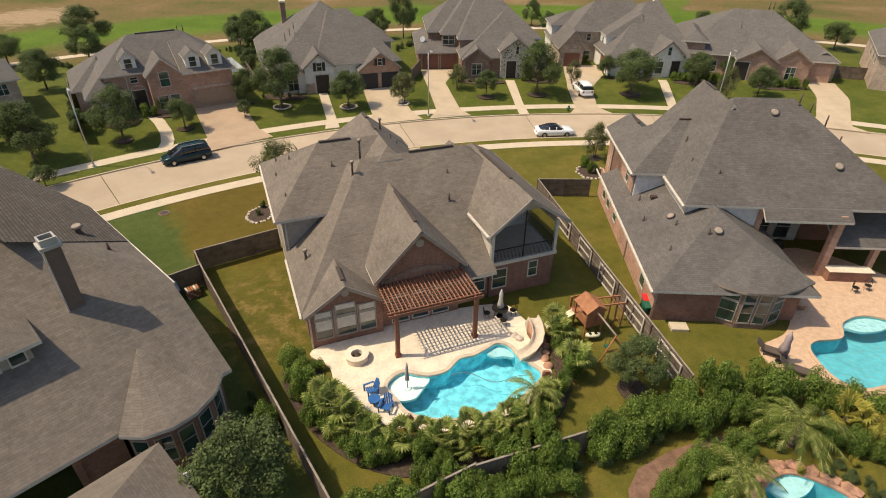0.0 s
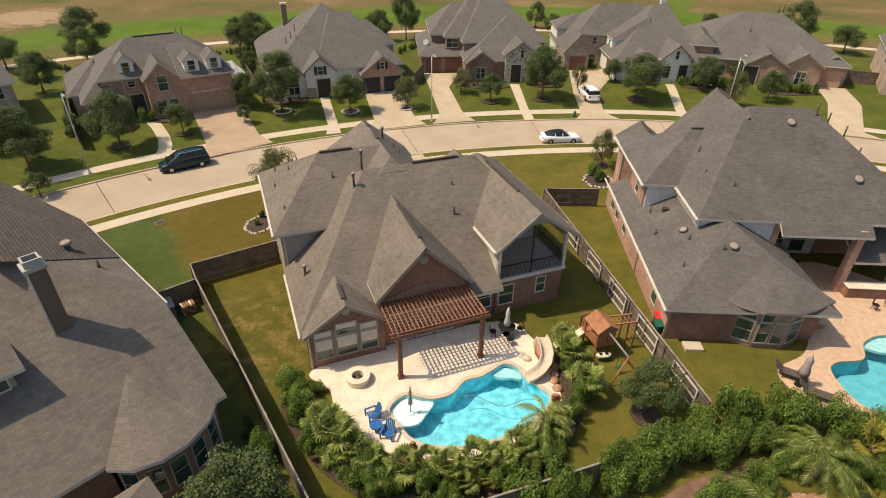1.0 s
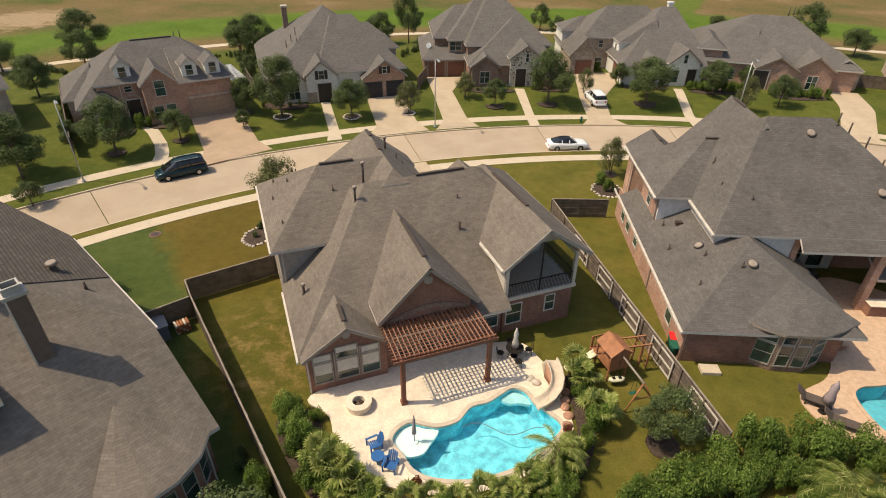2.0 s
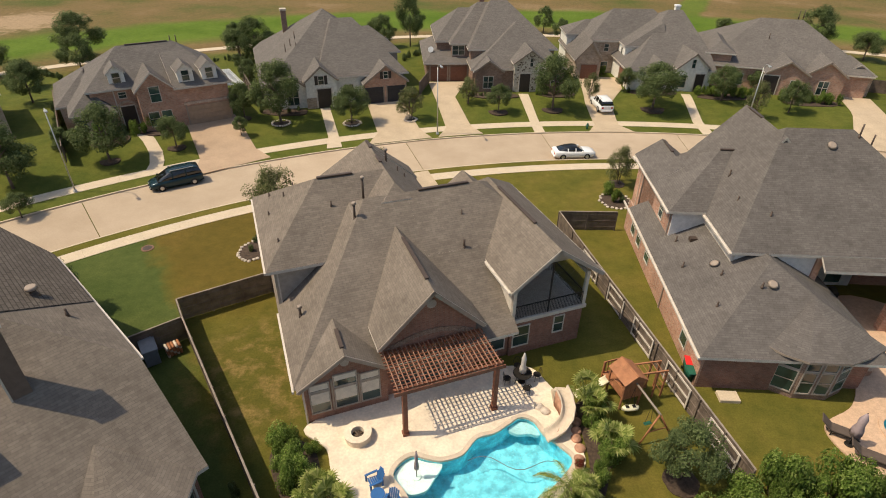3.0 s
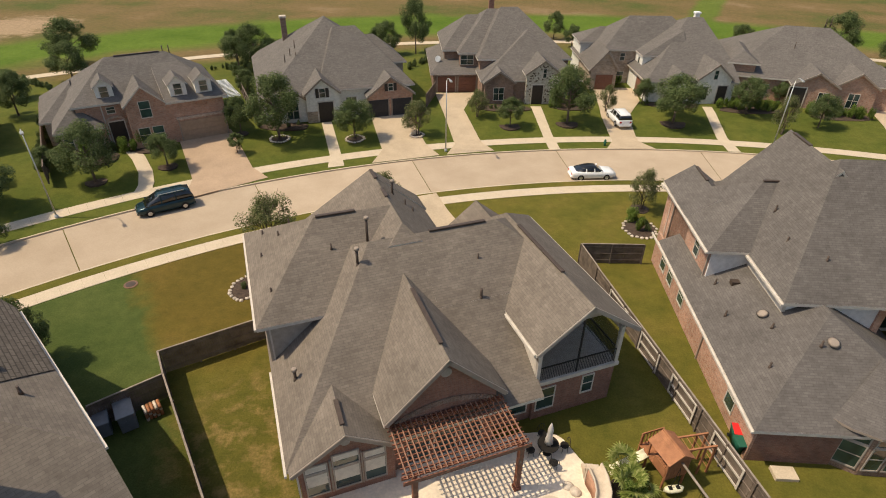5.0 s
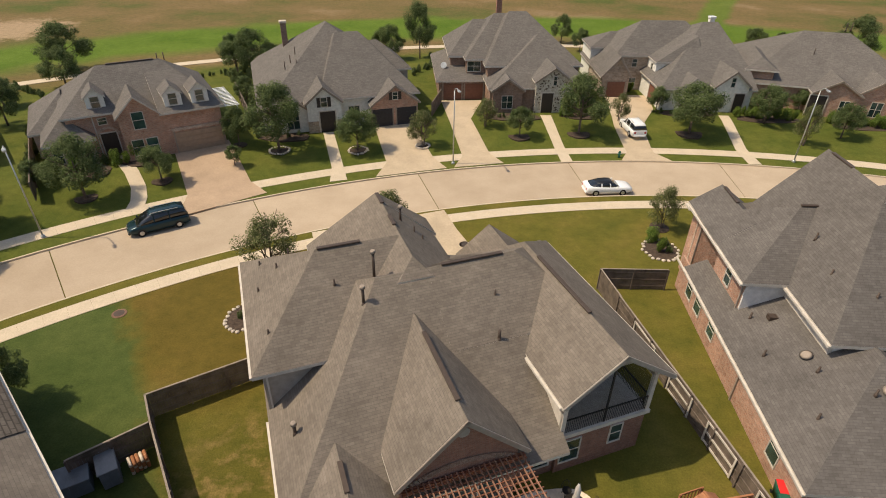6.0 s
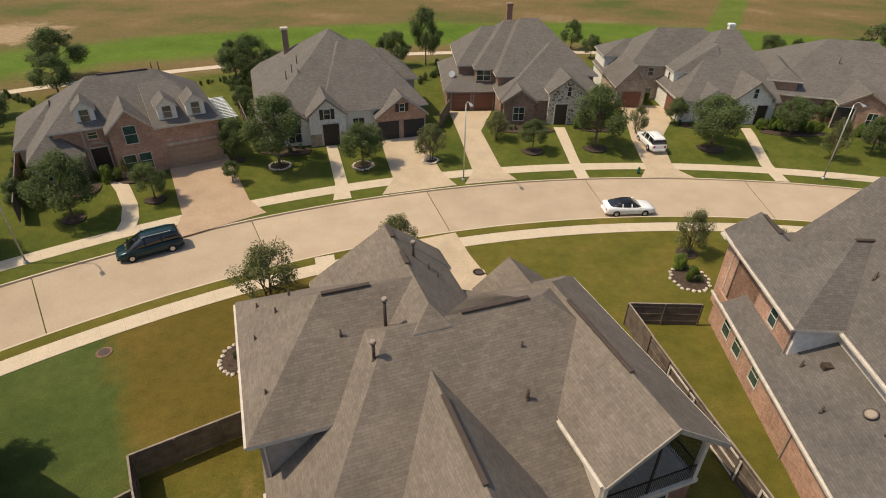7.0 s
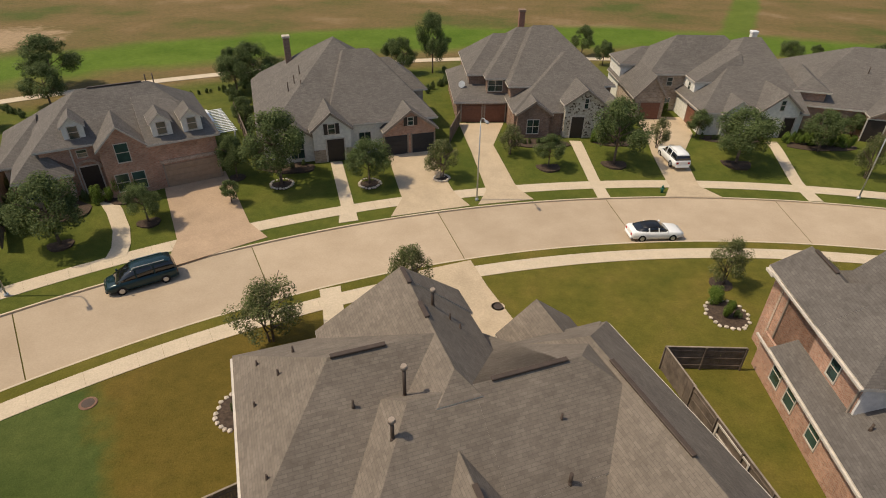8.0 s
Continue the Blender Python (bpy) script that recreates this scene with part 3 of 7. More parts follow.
def ground():
    ring0 = [ring_pt(82.3, 360 * i / SEG) for i in range(SEG)]
    bm = fill_between([ring0, POOL, POOL_B, POOL_C], 0.0)
    bm.verts.ensure_lookup_table()
    for rr in ((82.3, 0.0), (82.31, -0.17), (90.89, -0.17), (90.9, 0.0), (95, 0), (99, 0.4), (103, 0.8), (124, 0.8), (132, 0.4), (140, 0), (200, 0), (400, 0), (900, 0), (3000, 0)):
        ring = [bm.verts.new((*ring_pt(rr[0], 360 * i / SEG), rr[1])) for i in range(SEG)]
        if rr[0] > 82.3:
            for i in range(SEG):
                j = (i + 1) % SEG
                bm.faces.new((last[i], ring[i], ring[j], last[j]))
        last = ring
    bmesh.ops.remove_doubles(bm, verts=bm.verts[:], dist=0.0005)
    for f in bm.faces:
        f.smooth = False
    tagged(link_mesh("ground", bm, "grass"), "mown suburban lawns merging into a dry brown field", "ground", kind="structure")


ground()


def ring_slab(r0, r1, a0, a1, z0, z1, n):
    """A stretch of a curved slab, with its own ends."""
    bm = bmesh.new()
    rows = []
    for i in range(n + 1):
        a = a0 + (a1 - a0) * i / n
        p, q = ring_pt(r0, a), ring_pt(r1, a)
        rows.append([bm.verts.new((*p, z0)), bm.verts.new((*p, z1)), bm.verts.new((*q, z1)), bm.verts.new((*q, z0))])
    for a, b in zip(rows, rows[1:]):
        for k in range(3):
            bm.faces.new((a[k], a[k + 1], b[k + 1], b[k]))
    bm.faces.new(rows[0][::-1])
    bm.faces.new(rows[-1])
    bmesh.ops.recalc_face_normals(bm, faces=bm.faces[:])
    return bm


def turned(ob, deg):
    """Turn an object about the centre of the bend."""
    c = Matrix.Translation((RC.x, RC.y, 0))
    ob.matrix_basis = c @ Matrix.Rotation(radians(deg), 4, "Z") @ c.inverted()
    return ob


road = thing("road", Matrix(), "curved residential street of pale concrete slabs", "road", kind="structure")
JOINT0, STEP = 108.4, 10.8
first = None
for k in range(-8, 7):
    if first is None:
        first = part("slab", ring_slab(82.45, 90.75, JOINT0 + 0.025, JOINT0 + STEP - 0.025, -0.16, -0.12, 14), "road_concrete", road)
        turned(first, STEP * k)
    else:
        o = new("slab", first.data)
        o.parent = road
        turned(o, STEP * k)
for name, r0, r1 in (("kerb", 82.3, 82.46), ("kerb", 90.74, 90.9)):
    bm = ring_slab(r0, r1, 20, 185, -0.17, 0.02, 150)
    tagged(link_mesh(name, bm, "sidewalk"), "low concrete kerb along the street", "kerb", kind="structure")
for r0, r1, lab in ((79.7, 81.2, "pale concrete sidewalk beside the lawns"), (92.9, 94.6, "pale concrete sidewalk in front of the far houses")):
    walk_side = thing("pavement", Matrix(), lab, "sidewalk", kind="structure")
    da = math.degrees(1.5 / r0)
    first = None
    for k in range(int(100 / da)):
        if first is None:
            first = part("slab", ring_slab(r0, r1, 0.003, da - 0.003, -0.02, 0.035, 2), "sidewalk", walk_side)
            turned(first, 60)
        else:
            o = new("slab", first.data)
            o.parent = walk_side
            turned(o, 60 + da * k)


def strip(name, rows, mat, lift, label, category):
    """A paved strip over the ground; rows of (left, right) points across it."""
    bm = bmesh.new()
    vs = []
    for (a, b), (c, d) in zip(rows, rows[1:]):
        n = max(1, int((Vector(c) - Vector(a)).length / 1.2))
        for i in range(n + (1 if (c, d) == rows[-1] else 0)):
            t = i / n
            p, q = Vector(a).lerp(Vector(c), t), Vector(b).lerp(Vector(d), t)
            vs.append([bm.verts.new((*w, gz(*w) + lift)) for w in (p, p.lerp(q, 0.5), q)])
    for a, b in zip(vs, vs[1:]):
        for k in range(2):
            bm.faces.new((a[k], a[k + 1], b[k + 1], b[k]))
    r = bmesh.ops.extrude_face_region(bm, geom=bm.faces[:], use_keep_orig=True)
    for v in r["geom"]:
        if isinstance(v, bmesh.types.BMVert):
            v.co.z -= 0.12
    bmesh.ops.recalc_face_normals(bm, faces=bm.faces[:])
    return tagged(link_mesh(name, bm, mat), label, category, kind="structure")


strip("driveway", [((-27.3, 58.9), (-20.6, 64.2)), ((-28.2, 63.3), (-23.0, 66.6)), ((-33.4, 72.4), (-28.4, 75.6))], "drive_pink", 0.05, "wide pinkish concrete driveway to a double garage", "driveway")
strip("driveway", [((-10.3, 68.5), (-2.9, 71.1)), ((-9.6, 72.2), (-4.4, 73.6)), ((-12.3, 81.6), (-7.9, 83.6))], "drive", 0.05, "pale concrete driveway to a two-door garage", "driveway")
strip("driveway", [((-2.1, 71.35), (3.4, 72.8)), ((-1.2, 74.6), (2.0, 75.2)), ((-3.0, 84.0), (-0.2, 84.6)), ((-4.3, 91.6), (1.4, 92.2))], "drive", 0.05, "pale concrete driveway to a brown garage", "driveway")
strip("driveway", [((16.8, 74.3), (22.6, 74.4)), ((18.0, 76.8), (21.1, 76.8)), ((18.0, 84.0), (21.6, 84.0)), ((18.6, 90.0), (24.6, 90.0)), ((19.2, 96.0), (25.4, 96.0))], "drive", 0.05, "pale concrete driveway widening into a court", "driveway")
strip("driveway", [((46.4, 71.2), (53.6, 68.7)), ((48.6, 72.0), (52.6, 70.9)), ((53.0, 80.5), (57.0, 79.3)), ((55.4, 88.2), (59.4, 87.4))], "drive", 0.05, "pale concrete driveway to a single garage", "driveway")
strip("front_path", [((-32.6, 59.6), (-31.2, 60.6)), ((-33.0, 61.6), (-31.8, 62.5)), ((-34.0, 63.8), (-32.9, 64.6)), ((-35.9, 66.4), (-34.9, 67.3)), ((-38.6, 69.3), (-37.6, 70.2)), ((-39.4, 70.6), (-38.3, 71.4))], "sidewalk", 0.045, "narrow concrete path to a front door", "path")
strip("front_path", [((-14.9, 67.0), (-13.2, 67.6)), ((-15.4, 70.5), (-14.2, 70.9)), ((-18.0, 78.6), (-16.8, 78.9))], "sidewalk", 0.045, "narrow concrete path to a front door", "path")
strip("front_path", [((9.9, 73.4), (11.2, 73.6)), ((9.6, 78.5), (10.8, 78.7)), ((8.9, 86.6), (10.3, 86.6))], "sidewalk", 0.045, "narrow concrete path to a front door", "path")
strip("front_path", [((31.0, 74.2), (32.4, 74.1)), ((31.2, 78.5), (32.5, 78.5)), ((32.6, 88.0), (33.9, 88.0))], "sidewalk", 0.045, "narrow concrete path to a front door", "path")
strip("driveway", [((-9.6, 58.7), (-2.9, 61.6)), ((-8.0, 55.7), (-1.6, 58.0)), ((-4.6, 49.0), (1.4, 51.4)), ((-3.2, 46.4), (2.6, 48.8))], "drive", 0.05, "pale concrete driveway beside the front lawn", "driveway")
strip("front_path", [((-14.4, 56.9), (-12.9, 57.5)), ((-13.6, 54.5), (-12.2, 55.0)), ((-13.0, 52.2), (-11.6, 52.8)), ((-10.5, 49.6), (-9.2, 50.2))], "sidewalk", 0.045, "narrow concrete path to a front door", "path")
# the shade over this brick path is put into its dark brown
strip("garden_path", [((9.7, 16.6), (10.9, 16.3)), ((9.9, 18.0), (11.0, 17.9)), ((10.7, 19.2), (11.6, 18.5)), ((12.8, 20.4), (13.3, 19.5)), ((15.3, 21.3), (15.7, 20.5)), ((18.0, 22.0), (18.3, 21.2))], "path_brown", 0.05, "dark brown garden path under the hedge", "path")
bm = ring_slab(144.8, 147.0, 60, 150, -0.02, 0.06, 60)
tagged(link_mesh("trail", bm, "sidewalk"), "pale concrete trail along the dry field", "path", kind="structure")


# ---------------------------------------------------------------- pools and decks
def pool(name, lp, deck_loop, deck_mat, coping_mat, label, depth=1.15, ledge=None, plaster="plaster_pool"):
    p = thing(name, Matrix(), label, "swimming pool")
    bm = fill_between([lp], -depth)
    n = len(lp)
    lo = [bm.verts.new((*q, -depth)) for q in lp]
    hi = [bm.verts.new((*q, 0.08)) for q in lp]
    for i in range(n):
        j = (i + 1) % n
        bm.faces.new((lo[i], hi[i], hi[j], lo[j]))
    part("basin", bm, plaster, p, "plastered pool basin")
    if ledge:
        part("tanning_ledge", thick_sheet([ledge], -0.3, -0.13), "plaster_ledge" if plaster == "plaster_pool" else "plaster_step", p, "shallow pale tanning ledge")
    w = part("water", fill_between([lp], -0.02), "water", p, "clear turquoise pool water")
    w.visible_shadow = False
    turn = sum(lp[i].x * lp[(i + 1) % n].y - lp[(i + 1) % n].x * lp[i].y for i in range(n))
    out = []
    for i in range(n):
        t = (lp[(i + 1) % n] - lp[i - 1]).normalized()
        nv = Vector((t.y, -t.x))
        if turn < 0:
            nv = -nv
        out.append(lp[i] + nv * 0.22)
    inn = [lp[i] - (out[i] - lp[i]) * 0.12 for i in range(n)]
    part("coping", thick_sheet([out, inn], 0.0, 0.15), coping_mat, p, "bullnosed stone coping")
    if deck_loop:
        d = thing("patio", Matrix(), "pale paved patio round the pool", "patio", kind="structure")
        link_mesh("paving", thick_sheet([deck_loop, lp], -0.02, 0.1), deck_mat, d)
    return p


DECK = loop_of([(-8.0, 27.5), (-6.6, 26.0), (-5.9, 24.2), (-4.6, 22.6), (-2.4, 21.6), (0.6, 21.3), (3.6, 22.2), (5.8, 23.7), (7.2, 25.6), (6.9, 27.4), (6.9, 29.2), (6.0, 31.1), (4.7, 32.6), (1.2, 32.0), (-3.4, 30.2)], 6)
LEDGE = loop_of([(-2.8, 24.45), (-2.58, 25.15), (-1.95, 25.66), (-1.1, 25.5), (-0.35, 25.4), (-0.75, 24.5), (-1.2, 23.8), (-2.1, 23.65)], 6)
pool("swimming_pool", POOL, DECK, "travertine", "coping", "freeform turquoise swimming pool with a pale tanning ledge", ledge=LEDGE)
DECK_B = loop_of([(21.3, 28.6), (21.4, 26.6), (22.5, 25.0), (26.5, 23.9), (30.0, 24.4), (34.5, 26.5), (36.5, 31.0), (35.5, 36.6), (30.0, 41.0), (25.6, 38.0), (25.3, 33.0), (23.8, 30.2)], 6)
pool("swimming_pool", POOL_B, DECK_B, "deck_tan", "deck_tan", "freeform blue swimming pool set in a tan deck", plaster="plaster_blue",
     ledge=loop_of([(28.0, 31.5), (30.2, 32.5), (32.2, 31.9), (31.0, 30.9), (29.2, 30.6)], 6))
pool("swimming_pool", POOL_C, None, None, "stone_edge", "blue garden pool with a rough red stone edge", plaster="plaster_blue",
     ledge=loop_of([(17.0, 18.7), (18.4, 19.4), (19.7, 19.0), (18.9, 18.1), (17.7, 17.8)], 6))


steps = thing("pool_step", Matrix(), "pale curved entry step at the end of the pool", "step")
part("tread", thick_sheet([loop_of([(3.3, 27.9), (4.0, 28.42), (4.72, 28.2), (5.05, 27.55), (4.4, 27.6), (3.8, 27.55)], 5)], -0.4, -0.2), "plaster_step", steps)


# ---------------------------------------------------------------- houses
def house(x, y, rot, label):
    return thing("house", pose(x, y, 0, 0, 0, rot), label, "house", "houses along the street")


def bargeboard(parent, x0, xr, x1, y, ze, zr, ze2=None, mat="trim_brown"):
    """The trim boards along a gable's two rakes."""
    bm = bmesh.new()
    for a, za in ((x0, ze), (x1, ze if ze2 is None else ze2)):
        d = Vector((xr - a, 0, zr - za))
        m = Matrix.Translation((a, y, za)) @ Matrix.Rotation(-math.atan2(d.z, abs(d.x)), 4, "Y")
        if d.x < 0:
            m = Matrix.Translation((a, y, za)) @ Matrix.Scale(-1, 4, (1, 0, 0)) @ Matrix.Rotation(-math.atan2(d.z, abs(d.x)), 4, "Y")
        box(bm, 0, d.length, -0.03, 0.03, -0.24, -0.02, m=m)
    bmesh.ops.recalc_face_normals(bm, faces=bm.faces[:])
    part("bargeboard", bm, mat, parent)


def round_vent(parent, x, y, z, r=0.28):
    bm = tubem((x, y - 0.06, z), (x, y + 0.05, z), r, r, 18)
    part("gable_vent", bm, "siding_tan", parent)


# the house with the pergola
H = house(-8, 27.4, 22, "brown brick house with grey shingle roofs and a screened balcony")
block(H, (-0.3, 13.2, 0.4, 18.6), 2.85, (0.9, None, 0.64, 0.64), "brick_red", inset=(0.4, 0.1, 1.1, 0.5))
block(H, (9.0, 18.6, 5.5, 14.1), (5.8, 5.8, 6.12, 5.73), (None, 0.64, 0.64, 0.64), "brick_red", inset=(1, 0.5, 0.4, 0.5))
block(H, (-0.6, 8.4, 7.3, 17.7), 5.85, (0.78, None, 0.63, 0.63), "siding_tan", inset=(0.45, 0.5, 0.45, 0.5))
block(H, (3.6, 11.9, 9.0, 18.0), (6.05, 6.05, 8.42, 5.95), (0.645, 0.885, 0.64, None), "brick_red", inset=(0.5, 0.5, 2, 0.5))
block(H, (5.0, 12.1, 16.8, 19.0), (6.05, 6.0, 8.42, 5.95), (0.905, 0.85, None, 3.1), "brick_red", inset=(0.4, 0.4, 0.3, 0.4))
block(H, (-0.2, 5.25, 0.0, 7.0), 2.87, (0.67, 0.67, None, None), "brick_red", inset=(0.4, 0.4, 0.3, 0.3))
block(H, (4.4, 10.9, 0.3, 8.6), 4.2, (1.0, 1.0, None, None), "brick_red", inset=(0.45, 0.45, 0.4, 0.4))
block(H, (13.5, 18.4, 12.5, 16.6), 4.15, (0.8, 0.8, None, None), "brick_red", inset=(0.4, 0.4, 0.2, 0.3))
# the balcony wing
WING = (12.7, 19.1, 0.85, 14.1)
WSL = (0.8, 0.7, None, 0.8)
roof_slab(H, WING, 5.6, WSL)
part("wall", boxm(13.15, 18.3, 1.35, 13.6, -0.3, 2.75), "brick_red", H)
part("balcony_floor", boxm(13.05, 18.45, 1.2, 5.9, 2.75, 3.0), "trim", H, "painted balcony floor edge")
part("wall", clipped(13.15, 18.3, 5.6, 13.6, 3.0, [(c - Vector((0, 0, 0.12)), n) for c, n in roof_planes(WING, 5.6, WSL)]), "siding_grey", H, "grey siding wall behind the balcony")
part("wall", boxm(13.1, 13.28, 1.3, 5.6, 3.0, 5.7), "trim", H, "cream siding balcony side wall")
gbm = clipped(13.1, 18.35, 1.28, 1.46, 6.85, [(c - Vector((0, 0, 0.12)), n) for c, n in roof_planes(WING, 5.6, WSL)])
part("gable", gbm, "siding_tan", H)
for px in (13.1, 18.15):
    part("post", boxm(px, px + 0.22, 1.25, 1.47, 3.0, 5.6), "trim", H)
part("post", boxm(18.15, 18.37, 5.4, 5.6, 3.0, 5.6), "trim", H)
part("beam", boxm(18.2, 18.34, 1.47, 5.4, 5.3, 5.56), "trim", H)
sbm = clipped(13.32, 18.15, 1.36, 1.37, 3.0, [(c - Vector((0, 0, 0.14)), n) for c, n in roof_planes(WING, 5.6, WSL)] + [(Vector((0, 0, 6.85)), Vector((0, 0, 1)))])
sc = part("screen", sbm, "insect_screen", H, "dark insect screen")
for xx in (15.7,):
    part("mullion", boxm(xx - 0.04, xx + 0.04, 1.33, 1.41, 3.0, 6.85), "screen_frame", sc)
part("rail", boxm(13.32, 18.15, 1.3, 1.35, 3.95, 4.02), "iron", sc)
part("screen", boxm(18.25, 18.26, 1.47, 5.4, 3.0, 5.3), "insect_screen", H, "dark insect screen")
bal = bmesh.new()
for i in range(44):
    xx = 13.4 + i * 0.11
    box(bal, xx, xx + 0.02, 1.31, 1.33, 3.05, 3.95)
for i in range(34):
    yy = 1.55 + i * 0.115
    box(bal, 18.22, 18.24, yy, yy + 0.02, 3.05, 3.95)
box(bal, 18.2, 18.26, 1.47, 5.4, 3.95, 4.02)
part("balustrade", bal, "iron", H, "thin black iron balcony railing")
bargeboard(H, 12.7, 15.69, 19.1, 0.83, 5.6, 7.99, mat="siding_tan")
bargeboard(H, 4.4, 7.65, 10.9, 0.28, 4.2, 7.45)
bargeboard(H, -0.2, 2.52, 5.25, -0.02, 2.87, 4.69)
round_vent(H, 7.65, 0.68, 6.3)
round_vent(H, 2.52, 0.28, 3.95, 0.24)
# windows of the garden side
for k, (xx, ww) in enumerate(((1.0, 1.15), (2.45, 1.35), (3.85, 1.15))):
    w = window(H, xx, 0.29, 0.7, ww, 1.5, 0, rows=1, frame="siding_tan")
    part("blind", boxm(xx - ww / 2 + 0.08, xx + ww / 2 - 0.08, 0.262, 0.267, 0.7 + (0.62, 0.55, 0.6)[k], 2.1), "blind", w, "lowered pale window blind")
    w = window(H, xx, 0.29, 2.34, ww, (0.5, 0.85, 0.5)[k], 0, rows=1, frame="siding_tan")
    if k != 1:
        part("blind", boxm(xx - ww / 2 + 0.08, xx + ww / 2 - 0.08, 0.262, 0.267, 2.36, 2.75), "blind", w)
    else:
        part("blind", boxm(xx - ww / 2 + 0.08, xx + ww / 2 - 0.08, 0.262, 0.267, 2.75, 3.1), "blind", w)
part("mullion", boxm(1.64, 1.74, 0.2, 0.3, 0.6, 2.95), "trim_brown", H)
part("mullion", boxm(3.16, 3.24, 0.2, 0.3, 0.6, 2.95), "trim_brown", H)
for xx in (6.2, 7.65, 9.1):
    window(H, xx, 0.69, 0.35, 1.25, 2.1, 0, rows=1)
for k in range(26):
    u = -1 + 2 * (k + 0.5) / 26
    part("arch_brick", boxm(-0.095, 0.095, -0.05, 0.03, -0.16, 0.16, m=pose(7.65 + u * 2.65, 0.68, 4.35 - 0.75 * u * u, 0, math.degrees(math.atan(1.5 * u / 2.65)), 0)), "brick_brown", H)
window(H, 12.2, 1.46, 0.8, 1.3, 1.6, 0)
window(H, 13.9, 1.33, 0.8, 1.2, 1.6, 0)
window(H, 16.6, 1.33, 1.2, 0.8, 1.3, 0)
window(H, 14.6, 5.58, 3.1, 1.7, 2.0, 0, rows=1)
ridge_vent(H, (3.7, 12.5, 9.13), (6.1, 12.5, 9.13))
ridge_vent(H, (9.8, 9.5, 8.68), (13.4, 9.5, 8.68))
ridge_vent(H, (15.7, 4.0, 8.0), (15.7, 9.4, 8.0))
ridge_vent(H, (7.65, 1.4, 7.45), (7.65, 6.0, 7.45))
ridge_vent(H, (2.52, 0.6, 4.69), (2.52, 2.2, 4.69))
ridge_vent(H, (8.4, 13.6, 9.14), (8.4, 14.8, 9.14))
ridge_vent(H, (8.4, 16.4, 9.14), (8.4, 17.8, 9.14))
for x, y, z, h, c in ((5.3, 8.6, 7.85, 1.0, True), (6.3, 10.3, 8.1, 1.6, True), (0.9, 5.0, 3.95, 0.6, True), (11.6, 5.6, 6.15, 0.6, False), (9.2, 15.2, 8.4, 0.9, True), (9.9, 14.6, 7.8, 0.4, False),
                      (12.2, 7.6, 7.45, 0.3, False), (4.2, 10.6, 8.0, 0.3, False), (0.6, 15.6, 6.8, 0.25, False), (1.5, 13.9, 7.5, 0.3, False), (2.3, 15.2, 7.5, 0.3, False), (0.3, 13.3, 6.55, 0.25, False), (0.5, 9.3, 6.7, 0.25, False), (10.3, 14.2, 7.45, 0.3, False)):
    vent_pipe(H, x, y, z, h, 0.08 if h > 0.5 else 0.05, c)
# gutters and downspouts
for y0, y1 in ((0.2, 7.2),):
    part("gutter", boxm(-0.42, -0.3, y0, y1, 2.62, 2.76), "trim", H)
part("gutter", boxm(-0.72, -0.6, 7.4, 17.6, 5.62, 5.76), "trim", H)
part("gutter", boxm(19.1, 19.22, 1.0, 14.0, 5.37, 5.5), "trim", H)
part("gutter", boxm(12.58, 12.7, 1.0, 5.0, 5.37, 5.5), "trim", H)
part("downspout", boxm(0.0, 0.09, 7.62, 7.71, 0, 5.6), "trim", H)
part("downspout", boxm(0.08, 0.17, 0.2, 0.29, 0, 2.7), "trim", H)

# the neighbour to the east, with the tan pool deck
R = house(14.85, 31.0, -1.5, "pink brick house with broad grey shingle roofs and a covered patio")
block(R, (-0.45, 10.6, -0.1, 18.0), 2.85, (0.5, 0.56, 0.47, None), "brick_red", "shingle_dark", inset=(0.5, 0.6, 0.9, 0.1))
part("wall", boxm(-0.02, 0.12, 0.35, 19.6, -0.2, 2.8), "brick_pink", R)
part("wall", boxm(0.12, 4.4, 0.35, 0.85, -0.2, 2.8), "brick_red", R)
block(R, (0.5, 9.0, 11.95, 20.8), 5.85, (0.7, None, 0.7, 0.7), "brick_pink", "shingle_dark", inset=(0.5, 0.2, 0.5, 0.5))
block(R, (0.5, 4.7, 16.5, 22.5), 5.85, (0.72, 0.72, None, None), "brick_pink", "shingle_dark", inset=(0.5, 0.4, 0.3, 0.35))
part("eave_return", boxm(0.35, 1.05, 21.6, 22.5, 5.5, 5.66), "trim", R)
part("quoin", boxm(0.955, 1.02, 20.9, 21.1, -0.2, 5.6), "brick_tan", R)
ridge_vent(R, (4.9, 16.4, 8.95), (7.0, 16.4, 8.95))
ridge_vent(R, (2.6, 19.5, 7.38), (2.6, 22.0, 7.38))
ridge_vent(R, (7.9, 17.6, 11.12), (7.9, 20.0, 11.12))
bargeboard(R, 0.5, 2.6, 4.7, 22.51, 5.85, 7.36)
part("wall", boxm(1.02, 8.0, 12.3, 12.44, 3.0, 5.75), "siding_grey", R, "grey siding band under the eave")
part("wall", boxm(3.4, 3.6, 7.2, 13.0, 3.0, 5.7), "trim", R, "cream siding upper wall")
block(R, (3.1, 20.0, 6.8, 22.2), 5.75, (1.15, 0.8, 0.75, 0.75), "siding_grey", "shingle_dark", inset=(0.5, 4.6, 5.0, 0.5))
part("wall", boxm(3.5, 9.0, 7.25, 7.4, 3.0, 5.65), "siding_grey", R, "grey siding upper wall")
part("wall", boxm(8.9, 9.3, 7.1, 12.0, -0.2, 5.6), "brick_pink", R)
